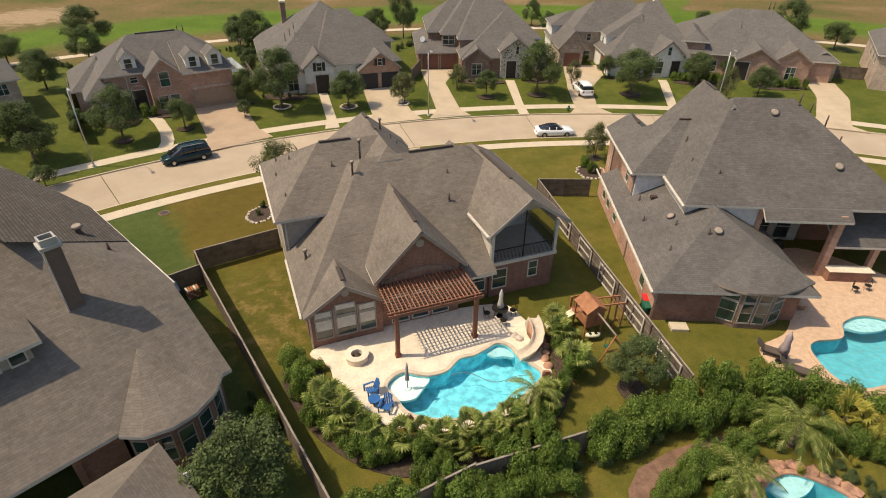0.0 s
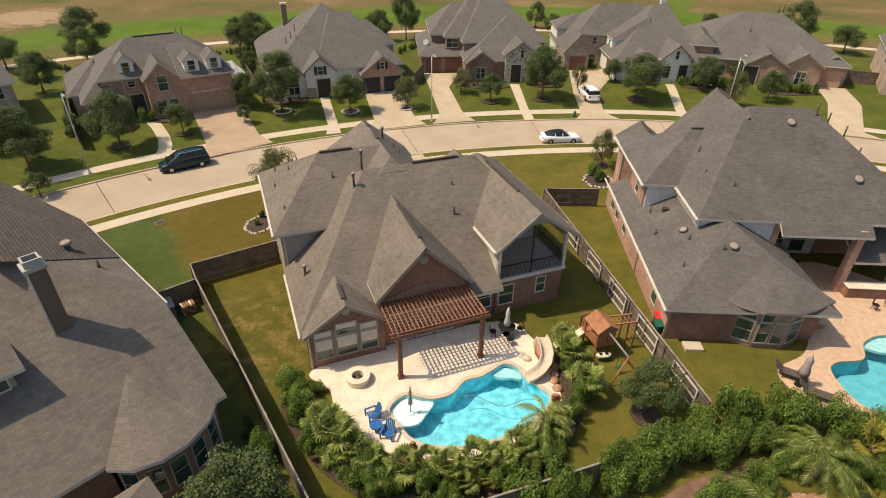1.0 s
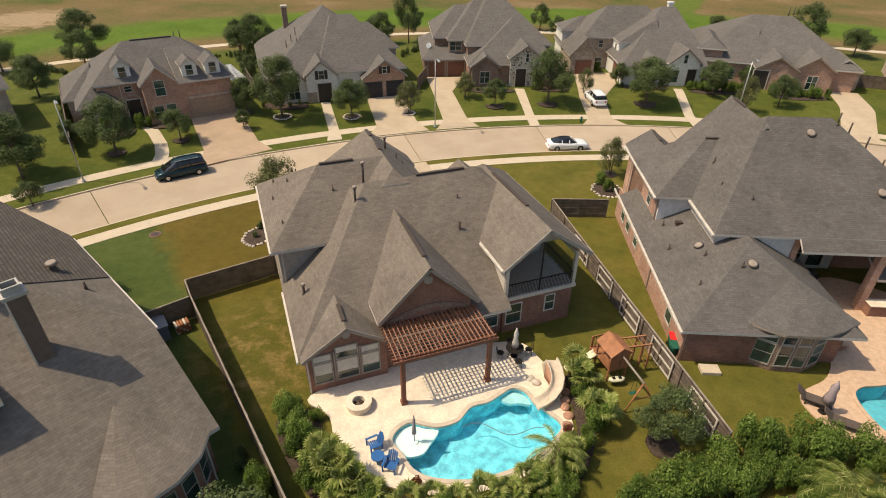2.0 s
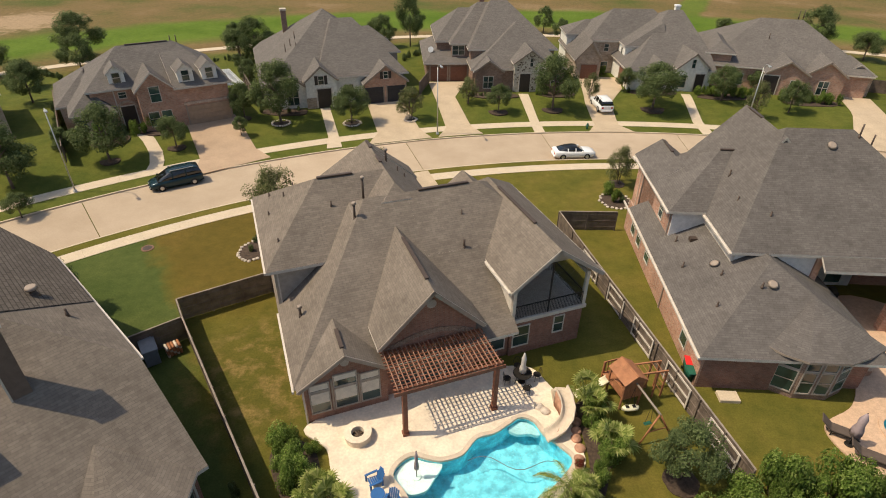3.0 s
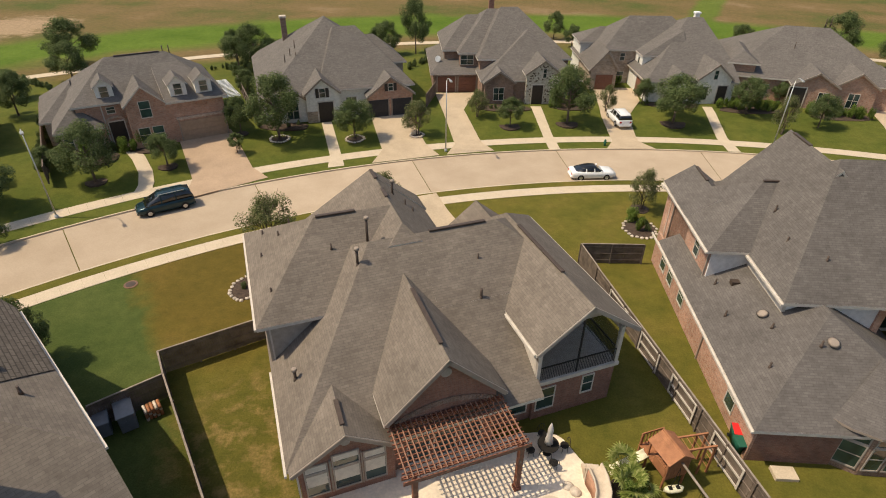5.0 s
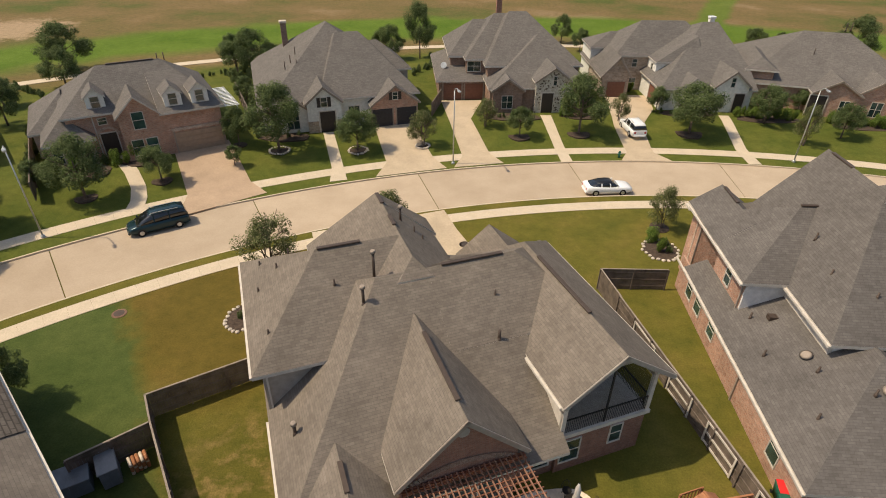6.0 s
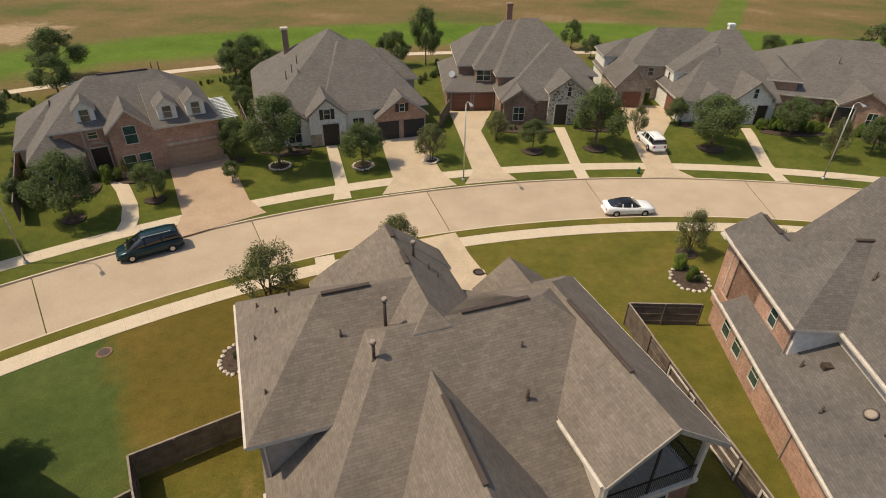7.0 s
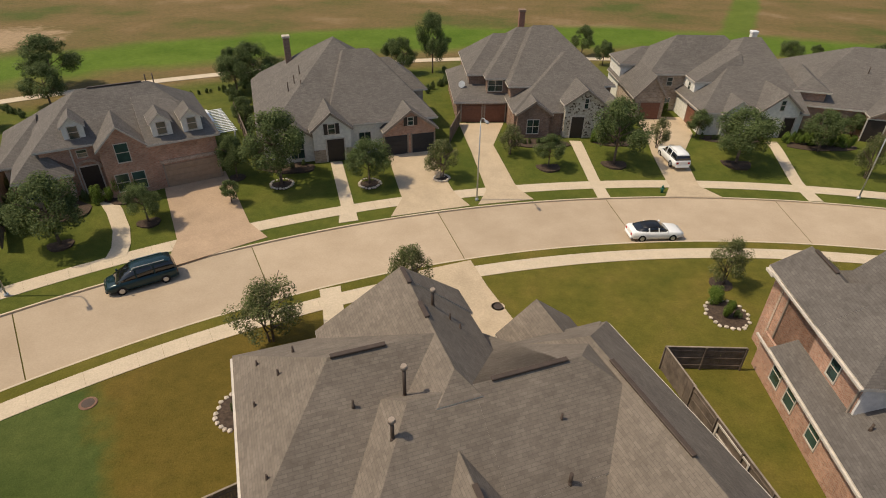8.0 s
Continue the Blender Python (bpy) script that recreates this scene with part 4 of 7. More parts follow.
block(R, (3.1, 12.7, 13.5, 20.6), 5.75, (1.13, 1.13, None, None), "brick_pink", "shingle_dark", inset=(0.5, 0.5, 0.4, 0.4))
roof_slab(R, (8.9, 15.3, 6.0, 9.0), (5.1, 5.1, 5.1, 5.1), (None, None, 0.75, None), "shingle_dark")
part("column", boxm(14.4, 14.95, 6.3, 6.85, 0.1, 5.4, bevel=0.03), "brick_pink", R, "tall brick patio column")
roof_slab(R, (14.9, 23.0, 6.2, 16.0), (2.9, 2.9, 2.9, 2.9), (None, 0.6, 0.5, None), "shingle_dark")
part("column", boxm(18.2, 18.6, 6.6, 7.0, 0.1, 2.75), "brick_pink", R)
part("wall", boxm(15.4, 22.0, 12.0, 15.5, -0.2, 4.0), "brick_red", R)
part("wall", boxm(9.3, 15.4, 11.8, 12.1, -0.2, 5.7), "stucco_white", R)
for xx in (10.3, 12.2, 14.0):
    window(R, xx, 11.78, 0.3, 1.3, 2.2, 0)
    window(R, xx, 11.78, 3.4, 1.3, 1.2, 0, rows=1)
# the bow of windows
bay = [(4.0, 1.1), (4.25, 0.5), (5.55, -0.2), (7.5, -0.25), (8.75, 0.45), (9.1, 1.4)]
for a, b in zip(bay, bay[1:]):
    d = Vector(b) - Vector(a)
    yaw = math.degrees(math.atan2(d.y, d.x))
    mid = (Vector(a) + Vector(b)) / 2
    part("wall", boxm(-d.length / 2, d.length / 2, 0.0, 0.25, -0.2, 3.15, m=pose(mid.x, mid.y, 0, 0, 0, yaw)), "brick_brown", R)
    if d.length > 1.2:
        n = 1 if d.length < 1.8 else 2
        for k in range(n):
            q = Vector(a) + d * ((k + 0.5) / n)
            window(R, q.x, q.y, 0.5, min(1.15, d.length / n - 0.12), 1.65, yaw, frame="siding_tan", pane="glass_green")
            window(R, q.x, q.y, 2.28, min(1.15, d.length / n - 0.12), 0.62, yaw, rows=1, frame="siding_tan", pane="glass_green")
baybm = bmesh.new()
outer = [(3.65, 0.7), (4.3, 0.05), (5.4, -0.55), (7.7, -0.55), (9.2, 0.1), (10.6, 0.95)]
tip = baybm.verts.new((7.2, 3.6, 4.75))
rim = [baybm.verts.new((x, y, 3.22)) for x, y in outer]
rimb = [baybm.verts.new((x, y, 3.06)) for x, y in outer]
for i in range(len(outer) - 1):
    baybm.faces.new((rim[i], rim[i + 1], tip))
    baybm.faces.new((rimb[i], rimb[i + 1], rim[i + 1], rim[i])).material_index = 1
bmesh.ops.recalc_face_normals(baybm, faces=baybm.faces[:])
part("roof", baybm, ["shingle_dark", "trim_brown"], R)
for yy, zz, hh in ((3.2, 0.9, 1.7), (12.6, 1.0, 1.3), (15.2, 0.9, 1.5), (17.0, 0.9, 1.5)):
    window(R, -0.03, yy, zz, 1.1, hh, -90, pane="glass_green")
window(R, 0.98, 14.6, 3.9, 0.9, 1.3, -90, pane="glass_green")
part("downspout", boxm(0.88, 0.98, 12.5, 12.6, 3.0, 5.6), "trim_brown", R)
part("downspout", boxm(0.88, 0.98, 20.0, 20.1, 0.0, 5.6), "trim_brown", R)
part("downspout", boxm(-0.12, -0.02, 8.0, 8.1, 0.0, 2.7), "trim_brown", R)
part("gutter", boxm(-0.57, -0.45, -0.1, 19.5, 2.63, 2.76), "trim", R)
part("gutter", boxm(0.38, 0.5, 11.95, 21.9, 5.63, 5.76), "trim", R)
part("gutter", boxm(2.98, 3.1, 6.8, 12.6, 5.53, 5.66), "trim", R)
for x, y, z, h in ((1.5, 3.5, 3.85, 0.35), (2.6, 6.2, 4.45, 0.3), (0.9, 8.2, 3.6, 0.35), (1.3, 11.3, 3.8, 0.35), (4.2, 4.2, 4.95, 0.35), (4.6, 11.0, 7.4, 0.35), (6.0, 9.0, 7.4, 0.3), (5.0, 14.0, 8.0, 0.4), (4.2, 17.0, 7.6, 0.4),
                   (13.0, 14.0, 11.2, 0.9), (14.2, 14.2, 10.4, 0.9), (15.0, 13.0, 9.8, 0.9), (15.6, 11.5, 8.8, 0.8)):
    vent_pipe(R, x, y, z, h, 0.06)
for x, y, z, d, s in ((2.6, 7.4, 4.35, (1, 0), 0.5), (4.9, 4.4, 4.95, (0, 1), 0.47), (11.0, 13.4, 10.65, (0, 1), 0.75), (15.0, 9.6, 7.85, (0, 1), 0.75)):
    turtle_vent(R, x, y, z, d, s)
part("roof_box", boxm(2.0, 2.5, 10.6, 11.0, 4.1, 4.4), "pipe_dark", R)

# the neighbour to the west, with the brown chimney
L = house(-11.2, 22.0, -42, "brick house with large weathered grey roofs and a tall brown chimney")
block(L, (-30.0, 0.0, -16.0, 0.5), (6.65, 3.45, 6.65, 6.65), (0.6, 0.6, 0.6, 0.6), "brick_red", inset=(0.5, 4.2, 0.5, 0.5), extra=[(Vector((-17.5, 0.55, 0)), Vector((-0.369, 0.929, 0)))])
# darker, coarser shingles past the valley, a course thicker than the rest
coarse_bm = bmesh.new()
tops = [coarse_bm.verts.new((x, y, 6.65 + 0.6 * (0.5 - y) + 0.07)) for x, y in ((-17.6, 0.5), (-11.2, 0.5), (-9.05, -5.3), (-12.0, -6.1), (-24.0, -7.7), (-24.0, -2.05))]
coarse_bm.faces.new(tops)
fold = bmesh.ops.extrude_face_region(coarse_bm, geom=coarse_bm.faces[:], use_keep_orig=True)
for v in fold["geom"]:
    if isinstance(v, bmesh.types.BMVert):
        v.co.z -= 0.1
bmesh.ops.recalc_face_normals(coarse_bm, faces=coarse_bm.faces[:])
part("roof", coarse_bm, "shingle_aged", L, "darker shingles in coarse courses")
part("wall", clipped(-4.4, -0.5, -0.25, 0.0, -0.2, [(Vector((0, 0, 3.25)), Vector((0.6, 0, 1)).normalized())]), "brick_red", L)
part("wall", boxm(-4.4, -0.3, -7.4, -7.1, -0.2, 3.3), "brick_red", L)
part("wall", boxm(-0.8, -0.4, -7.4, -5.2, -0.2, 3.3), "brick_red", L)
block(L, (-16.0, -4.1, -18.0, -6.1), 7.3, (0.6, 0.6, 0.6, 0.6), "siding_tan", inset=(0.5, 0.5, 0.5, 0.5))
tur = [(-0.1, 0.1), (0.95, -0.9), (1.5, -2.2), (1.55, -3.4), (1.1, -4.6), (0.2, -5.4)]
tb = bmesh.new()
tip = tb.verts.new((-2.9, -2.75, 5.35))
rim = [tb.verts.new((x, y, 3.5)) for x, y in tur]
rimb = [tb.verts.new((x, y, 3.3)) for x, y in tur]
inb = [tb.verts.new((-2.0 + (x + 2.0) * 0.88, -2.75 + (y + 2.75) * 0.88, 3.3)) for x, y in tur]
for i in range(len(tur) - 1):
    tb.faces.new((rim[i], rim[i + 1], tip))
    tb.faces.new((rimb[i], rimb[i + 1], rim[i + 1], rim[i])).material_index = 1
    tb.faces.new((rimb[i], inb[i], inb[i + 1], rimb[i + 1])).material_index = 1
bmesh.ops.recalc_face_normals(tb, faces=tb.faces[:])
part("roof", tb, ["shingle_grey", "trim"], L)
twall = [(-2.0 + (x + 2.0) * 0.87, -2.75 + (y + 2.75) * 0.87) for x, y in tur]
for a, b in zip(twall, twall[1:]):
    d = Vector(b) - Vector(a)
    yaw = math.degrees(math.atan2(-d.y, -d.x))
    mid = (Vector(a) + Vector(b)) / 2
    part("wall", boxm(-d.length / 2, d.length / 2, 0.0, 0.25, -0.2, 3.32, m=pose(mid.x, mid.y, 0, 0, 0, yaw)), "brick_red", L)
    window(L, mid.x, mid.y, 0.9, 0.85, 1.75, yaw, frame="siding_tan")
ch = part("chimney", boxm(-6.62, -5.9, -4.42, -3.64, 5.0, 10.75), "chimney_side", L, "tall brown clad chimney")
cb = bmesh.new()
box(cb, -6.72, -5.8, -4.52, -3.54, 10.62, 10.8)
for q in ((-6.6, -6.52, -4.4, -3.66), (-6.0, -5.92, -4.4, -3.66), (-6.52, -6.0, -4.4, -4.32), (-6.52, -6.0, -3.74, -3.66)):
    box(cb, *q, 10.8, 11.15)
box(cb, -6.5, -6.02, -4.3, -3.76, 10.8, 10.9, 1)
part("chimney_cap", cb, ["chimney_cap", "iron"], ch, "pale metal chimney cap")
part("trim_board", boxm(-5.95, -5.87, -4.46, -4.38, 5.5, 10.62), "trim", ch)
part("gutter", boxm(-17.4, -5.2, 0.5, 0.62, 6.42, 6.55), "trim", L)
window(L, -4.58, -7.2, 6.28, 0.75, 0.72, 90, rows=1)
window(L, -4.58, -8.3, 6.28, 0.75, 0.72, 90, rows=1)
vent_pipe(L, -11.75, -1.7, 8.05, 0.35, 0.16, True)
vent_pipe(L, -9.5, -1.0, 7.7, 0.3, 0.06)
part("downspout", boxm(-0.2, -0.1, -0.35, -0.25, 0, 3.3), "trim", L)

# the small hipped pavilion behind it
P = thing("pavilion", pose(-11.2, 22.0, 0, 0, 0, -42), "small open garden pavilion with a grey shingle hip roof", "pavilion")
roof_slab(P, (1.6, 9.0, -11.5, -4.2), 3.2, (0.55, 0.55, 0.55, 0.55))
for px, py in ((2.1, -4.8), (8.4, -4.8), (2.1, -10.9), (8.4, -10.9)):
    part("post", boxm(px - 0.2, px + 0.2, py - 0.2, py + 0.2, -0.1, 3.1), "brick_tan", P)


# ---------------------------------------------------------------- the houses across the street
PADZ = 0.8


def dormer(parent, x, y, z, w=1.75, depth=2.8):
    """A small gabled dormer with an arched window."""
    d = part("dormer", clipped(x - w / 2, x + w / 2, y, y + depth, z - 0.8, roof_planes((x - w / 2 - 0.1, x + w / 2 + 0.1, 0, 1), z + 1.2, (0.9, 0.9, None, None), 0.1)), "stucco_white", parent, "pale plastered dormer")
    window(d, x, y - 0.01, z + 0.05, 0.9, 1.2, 0)
    roof_slab(parent, (x - w / 2 - 0.18, x + w / 2 + 0.18, y - 0.2, y + depth), z + 1.15, (0.9, 0.9, None, None), "shingle_far", 0.12)


def shutters(parent, x, y, z, w, h):
    window(parent, x, y, z, w, h, 0)
    for s in (-1, 1):
        part("shutter", boxm(x + s * (w / 2 + 0.22) - 0.2, x + s * (w / 2 + 0.22) + 0.2, y - 0.06, y, z - 0.05, z + h), "door_dark", parent)


def chimney(parent, x, y, z0, z1, mat="chimney_side", capmat="chimney_cap", w=0.8):
    c = part("chimney", boxm(x - w / 2, x + w / 2, y - w / 2, y + w / 2, z0, z1), mat, parent)
    part("chimney_cap", boxm(x - w / 2 - 0.1, x + w / 2 + 0.1, y - w / 2 - 0.1, y + w / 2 + 0.1, z1, z1 + 0.3, bevel=0.05), capmat, c)


F = "shingle_far"
h1 = house(-33, 72.5, 33, "two-storey pink brick house with three dormers and a hipped bay")
block(h1, (-10.0, 5.6, 0.8, 12.4), 5.7, (0.75, 0.75, 0.6, 0.6), "brick_pink", F)
block(h1, (-1.0, 5.6, -1.5, 6.0), 5.5, (None, 0.75, 0.42, None), "brick_pink", F, inset=(0.1, 0.45, 0.5, 0.2))
block(h1, (-5.2, -0.9, -1.4, 6.0), 5.6, (0.95, 0.95, None, None), "brick_pink", F, inset=(0.3, 0.0, 0.3, 0.2))
block(h1, (-13.4, -9.5, 4.0, 15.0), 3.6, (0.72, None, 0.6, 0.6), "brick_tan", F)
block(h1, (-12.2, -7.3, -0.4, 9.0), 3.6, (0.85, 0.85, 0.85, None), "brick_tan", F)
for x in (-11.0, -9.6):
    window(h1, x, 0.04, 1.5, 0.9, 1.6, 0)
window(h1, -7.74, 0.75, 1.5, 0.6, 1.5, 90)
dormer(h1, -6.4, 1.6, 6.1)
dormer(h1, 0.7, -0.6, 6.0)
dormer(h1, 3.4, -0.6, 6.0)
garage(h1, 2.5, -1.01, PADZ, 4.9, 2.3, 0, "garage_tan")
part("arch", boxm(-0.2, 5.1, -1.1, -1.0, 3.3, 3.6), "brick_tan", h1)
window(h1, -3.05, -1.11, 4.2, 1.2, 1.8, 0, pane="glass_green")
window(h1, -3.7, -1.11, 1.4, 1.2, 1.7, 0, pane="glass_green")
window(h1, -2.3, -1.11, 1.4, 1.2, 1.7, 0, pane="glass_green")
door(h1, -6.1, 1.24, PADZ, 1.5, 2.7, 0)
for k in range(9):
    a0, a1 = math.pi * k / 9, math.pi * (k + 1) / 9
    am = 0.5 * (a0 + a1)
    part("arch_stone", boxm(-0.2, 0.2, -0.14, 0.0, -0.11, 0.11, m=pose(-6.1 + 0.98 * math.cos(am), 1.24, 3.3 + 0.75 * math.sin(am), 0, 90 - math.degrees(am), 0)), "brick_tan", h1)
part("downspout", boxm(-7.2, -7.08, 1.1, 1.22, PADZ, 5.5), "trim", h1)
window(h1, -6.3, 1.24, 4.5, 0.9, 0.7, 0)
ridge_vent(h1, (-4.4, 6.6, 9.18), (0.4, 6.6, 9.18))
for x in (0.9, 1.6):
    vent_pipe(h1, x, 7.6, 8.6, 1.0, 0.06)

h2 = house(-10.7, 79.5, 20, "white stucco and pink brick house with steep grey roofs")
block(h2, (-14.3, 3.0, 3.0, 26.0), (3.5, 5.6, 4.3, 4.4), (0.72, 0.75, 0.57, 0.6), "stucco_white", F, inset=(0.5, 0.5, 0.9, 0.5))
block(h2, (-7.2, 5.3, 2.6, 21.0), 4.4, (1.5, 1.0, 0.62, 0.62), "stucco_white", F, inset=(0.6, 0.9, 0.5, 0.5))
block(h2, (-1.3, 5.0, 1.4, 8.0), 3.6, (0.73, 0.73, None, None), "brick_pink", F, inset=(0.3, 0.3, 0.3, 0.2))
block(h2, (-9.0, -4.4, 1.6, 9.0), 4.4, (0.84, 0.84, None, None), "stucco_white", F, inset=(0.3, 0.3, 0.3, 0.2))
block(h2, (-12.2, -8.4, 2.2, 8.0), 3.6, (0.75, 0.75, None, None), "stucco_white", F, inset=(0.3, 0.3, 0.3, 0.2))
block(h2, (-1.0, 5.9, 8.8, 17.0), 5.7, (None, 0.8, 0.62, 0.8), "siding_tan", F)
for xx in (0.2, 3.25):
    garage(h2, xx, 1.69, PADZ, 2.5, 2.2, 0, "garage_black")
shutters(h2, 1.85, 1.69, 4.1, 0.7, 0.9)
shutters(h2, -6.7, 1.89, 3.9, 0.8, 1.1)
door(h2, -6.4, 1.89, PADZ, 1.8, 2.5, 0)
part("stone_base", boxm(-8.75, -7.5, 1.8, 1.9, 0, 2.2), "stone_tan", h2)
part("stone_base", boxm(-5.3, -4.65, 1.8, 1.9, 0, 2.2), "stone_tan", h2)
window(h2, -10.4, 2.49, 1.3, 1.5, 2.0, 0, cols=2)
window(h2, -3.0, 3.09, 1.5, 1.4, 1.8, 0, cols=2)
bargeboard(h2, -1.3, 1.85, 5.0, 1.38, 3.6, 5.9)
bargeboard(h2, -9.0, -6.7, -4.4, 1.58, 4.4, 6.33)
bargeboard(h2, -12.2, -10.3, -8.4, 2.18, 3.6, 5.03)
chimney(h2, -9.2, 20.0, 5.0, 10.0, "brick_brown", "rock_pale", 0.75)
for x, y, z in ((-8.6, 12.0, 7.6), (-9.4, 10.4, 7.0), (-10.2, 9.6, 6.5), (-8.8, 8.6, 6.9)):
    vent_pipe(h2, x, y, z, 1.0, 0.06)

h3 = house(0, 88, 6, "brown brick and pale stone house with steep layered grey roofs")
block(h3, (1.9, 15.3, 3.0, 20.4), 5.75, (1.25, 0.82, 0.62, 0.62), "brick_brown", F)
block(h3, (-0.6, 9.0, 5.4, 20.4), 6.05, (0.94, None, 0.62, 0.62), "brick_brown", F, inset=(0.35, 0.3, 0.4, 0.4))
block(h3, (-2.7, 6.0, 7.4, 19.6), 6.0, (0.94, None, 0.62, 0.62), "brick_brown", F, inset=(0.35, 0.3, 0.4, 0.4))
block(h3, (-4.6, 2.4, 4.0, 19.0), 3.55, (0.6, None, 0.3, 0.6), "brick_brown", F)
block(h3, (1.9, 16.0, -0.9, 15.4), 3.9, (0.65, 0.8, 0.62, 0.62), "brick_brown", F, inset=(0.3, 0.4, 0.4, 0.3))
block(h3, (2.2, 6.7, -1.5, 6.0), 3.8, (0.7, 0.7, None, None), "brick_brown", F, inset=(0.3, 0.3, 0.3, 0.2))
block(h3, (7.8, 12.9, -1.6, 8.0), 4.9, (0.72, 0.72, None, None), "stone_speckled", F, inset=(0.3, 0.3, 0.3, 0.2))
block(h3, (12.4, 15.6, -1.2, 8.0), 4.0, (0.72, 0.72, None, None), "brick_brown", F, inset=(0.5, 0.3, 0.3, 0.3))
garage(h3, -2.3, 4.44, PADZ, 2.5, 2.2, 0, "garage_brown")
garage(h3, 0.7, 4.44, PADZ, 2.5, 2.2, 0, "garage_brown")
window(h3, 0.75, 5.79, 4.4, 1.9, 1.35, 0, cols=2, rows=2)
door(h3, 9.7, -1.31, PADZ, 1.5, 2.6, 0)
window(h3, 10.5, -1.31, 4.4, 0.55, 1.2, 0)
window(h3, 4.4, -1.21, 1.4, 1.5, 1.7, 0, cols=2)
window(h3, 14.2, -0.91, 1.4, 1.2, 1.8, 0, cols=2)
bargeboard(h3, 2.2, 4.45, 6.7, -1.52, 3.8, 5.37)
bargeboard(h3, 7.8, 10.35, 12.9, -1.62, 4.9, 6.74)
chimney(h3, 5.2, 14.6, 8.0, 12.3, "brick_red", "brick_brown", 0.75)
dish = tubem((-3.2, 7.5, 4.7), (-3.35, 7.2, 4.85), 0.1, 0.45, 14)
tube(dish, (-3.2, 7.5, 4.2), (-3.2, 7.5, 4.72), 0.04, 0.04, 8)
part("satellite_dish", dish, "metal_grey", h3)

h4 = house(20, 88, 2, "white stucco and tan stone house with broad grey roofs")
block(h4, (-1.8, 17.0, 10.2, 20.6), (3.7, 5.8, 5.8, 5.8), (0.83, 0.75, 0.75, 0.75), "stone_tan", F)
block(h4, (-1.8, 2.65, 6.7, 14.0), 3.7, (1.15, 1.4, None, None), "stone_tan", F, inset=(0.35, 0.3, 0.3, 0.3))
block(h4, (-1.75, 3.0, 15.0, 21.0), 5.8, (0.5, None, 0.6, 0.6), "stucco_white", F, inset=(0.3, 0.3, 0.3, 0.3))
block(h4, (4.8, 17.8, 1.2, 26.0), (3.7, 5.7, 3.7, 3.7), (0.7, 2.2, 0.5, 0.5), "stucco_white", F)
block(h4, (5.6, 12.0, 6.8, 15.0), 5.8, (0.45, None, 0.9, None), "stucco_white", F, inset=(0.2, 0.3, 0.25, 0.4))
block(h4, (7.2, 11.2, 0.8, 8.0), 3.7, (0.8, 0.8, None, None), "stucco_white", F, inset=(0.3, 0.3, 0.3, 0.2))
block(h4, (11.6, 16.7, 0.7, 8.0), 4.2, (0.82, 0.82, None, None), "stucco_white", F, inset=(0.3, 0.3, 0.3, 0.2))
garage(h4, 0.6, 6.99, PADZ, 2.5, 2.2, 0, "garage_brown")
garage(h4, 5.24, 5.0, PADZ, 2.6, 2.2, -90, "garage_brown")
window(h4, 3.9, 10.64, 4.2, 0.8, 1.1, 0)
window(h4, 5.79, 8.6, 4.3, 0.7, 1.0, -90)
window(h4, 3.9, 10.64, 1.2, 1.2, 1.4, 0)
window(h4, 14.1, 0.99, 4.2, 0.6, 1.2, 0)
window(h4, 12.9, 0.99, 1.4, 1.2, 1.8, 0)
door(h4, 15.4, 0.99, PADZ, 1.3, 2.5, 0)
window(h4, 9.2, 1.09, 1.5, 1.8, 1.6, 0, cols=2)
bargeboard(h4, -1.8, 0.64, 2.65, 6.68, 3.7, 6.5)
bargeboard(h4, 11.6, 14.15, 16.7, 0.68, 4.2, 6.3)
chimney(h4, 15.6, 15.2, 8.0, 10.1, "stucco_white", "paint_white", 0.7)

h5 = house(45, 88, -15, "pink brick house with a broad low grey roof and arched porch")
block(h5, (-9.0, 13.5, 2.6, 24.0), (4.2, 4.0, 4.0, 4.0), (0.6, 0.6, 0.45, 0.5), "brick_pink", F)
block(h5, (-9.2, -5.0, 3.0, 14.0), 5.6, (0.6, 0.6, 0.6, 0.6), "brick_pink", F)
block(h5, (-1.0, 5.0, 0.6, 8.0), 3.9, (0.6, 0.6, None, None), "brick_pink", F, inset=(0.3, 0.3, 0.3, 0.2))
block(h5, (4.2, 9.8, 1.0, 8.0), 4.0, (0.7, 0.7, None, None), "brick_pink", F, inset=(0.3, 0.3, 0.3, 0.2))
block(h5, (9.4, 14.2, 4.0, 10.0), 3.8, (0.62, 0.62, None, None), "brick_tan", F, inset=(0.3, 0.3, 0.3, 0.2))
door(h5, 0.0, 0.89, PADZ, 2.0, 2.7, 0)
window(h5, 3.2, 0.89, 1.3, 1.2, 1.8, 0, cols=2)
window(h5, 7.0, 1.29, 1.3, 1.4, 1.9, 0, cols=2)
window(h5, -4.0, 3.04, 1.3, 1.6, 1.7, 0, cols=2)
for yy in (4.6, 6.6, 8.6, 11.0):
    window(h5, -8.76, yy, 3.7, 1.3, 1.4, -90, cols=2)
    window(h5, -8.76, yy, 1.3, 1.3, 1.6, -90, cols=2)
garage(h5, 11.8, 4.29, PADZ, 2.6, 2.2, 0, "garage_brown")
bargeboard(h5, -1.0, 2.0, 5.0, 0.58, 3.9, 5.7)
bargeboard(h5, 4.2, 7.0, 9.8, 0.98, 4.0, 5.96)
for x, y in ((4.5, 14.6), (5.2, 14.8), (0.0, 9.0)):
    vent_pipe(h5, x, y, 4.0 + (y - 2.6) * 0.45, 0.9, 0.06)

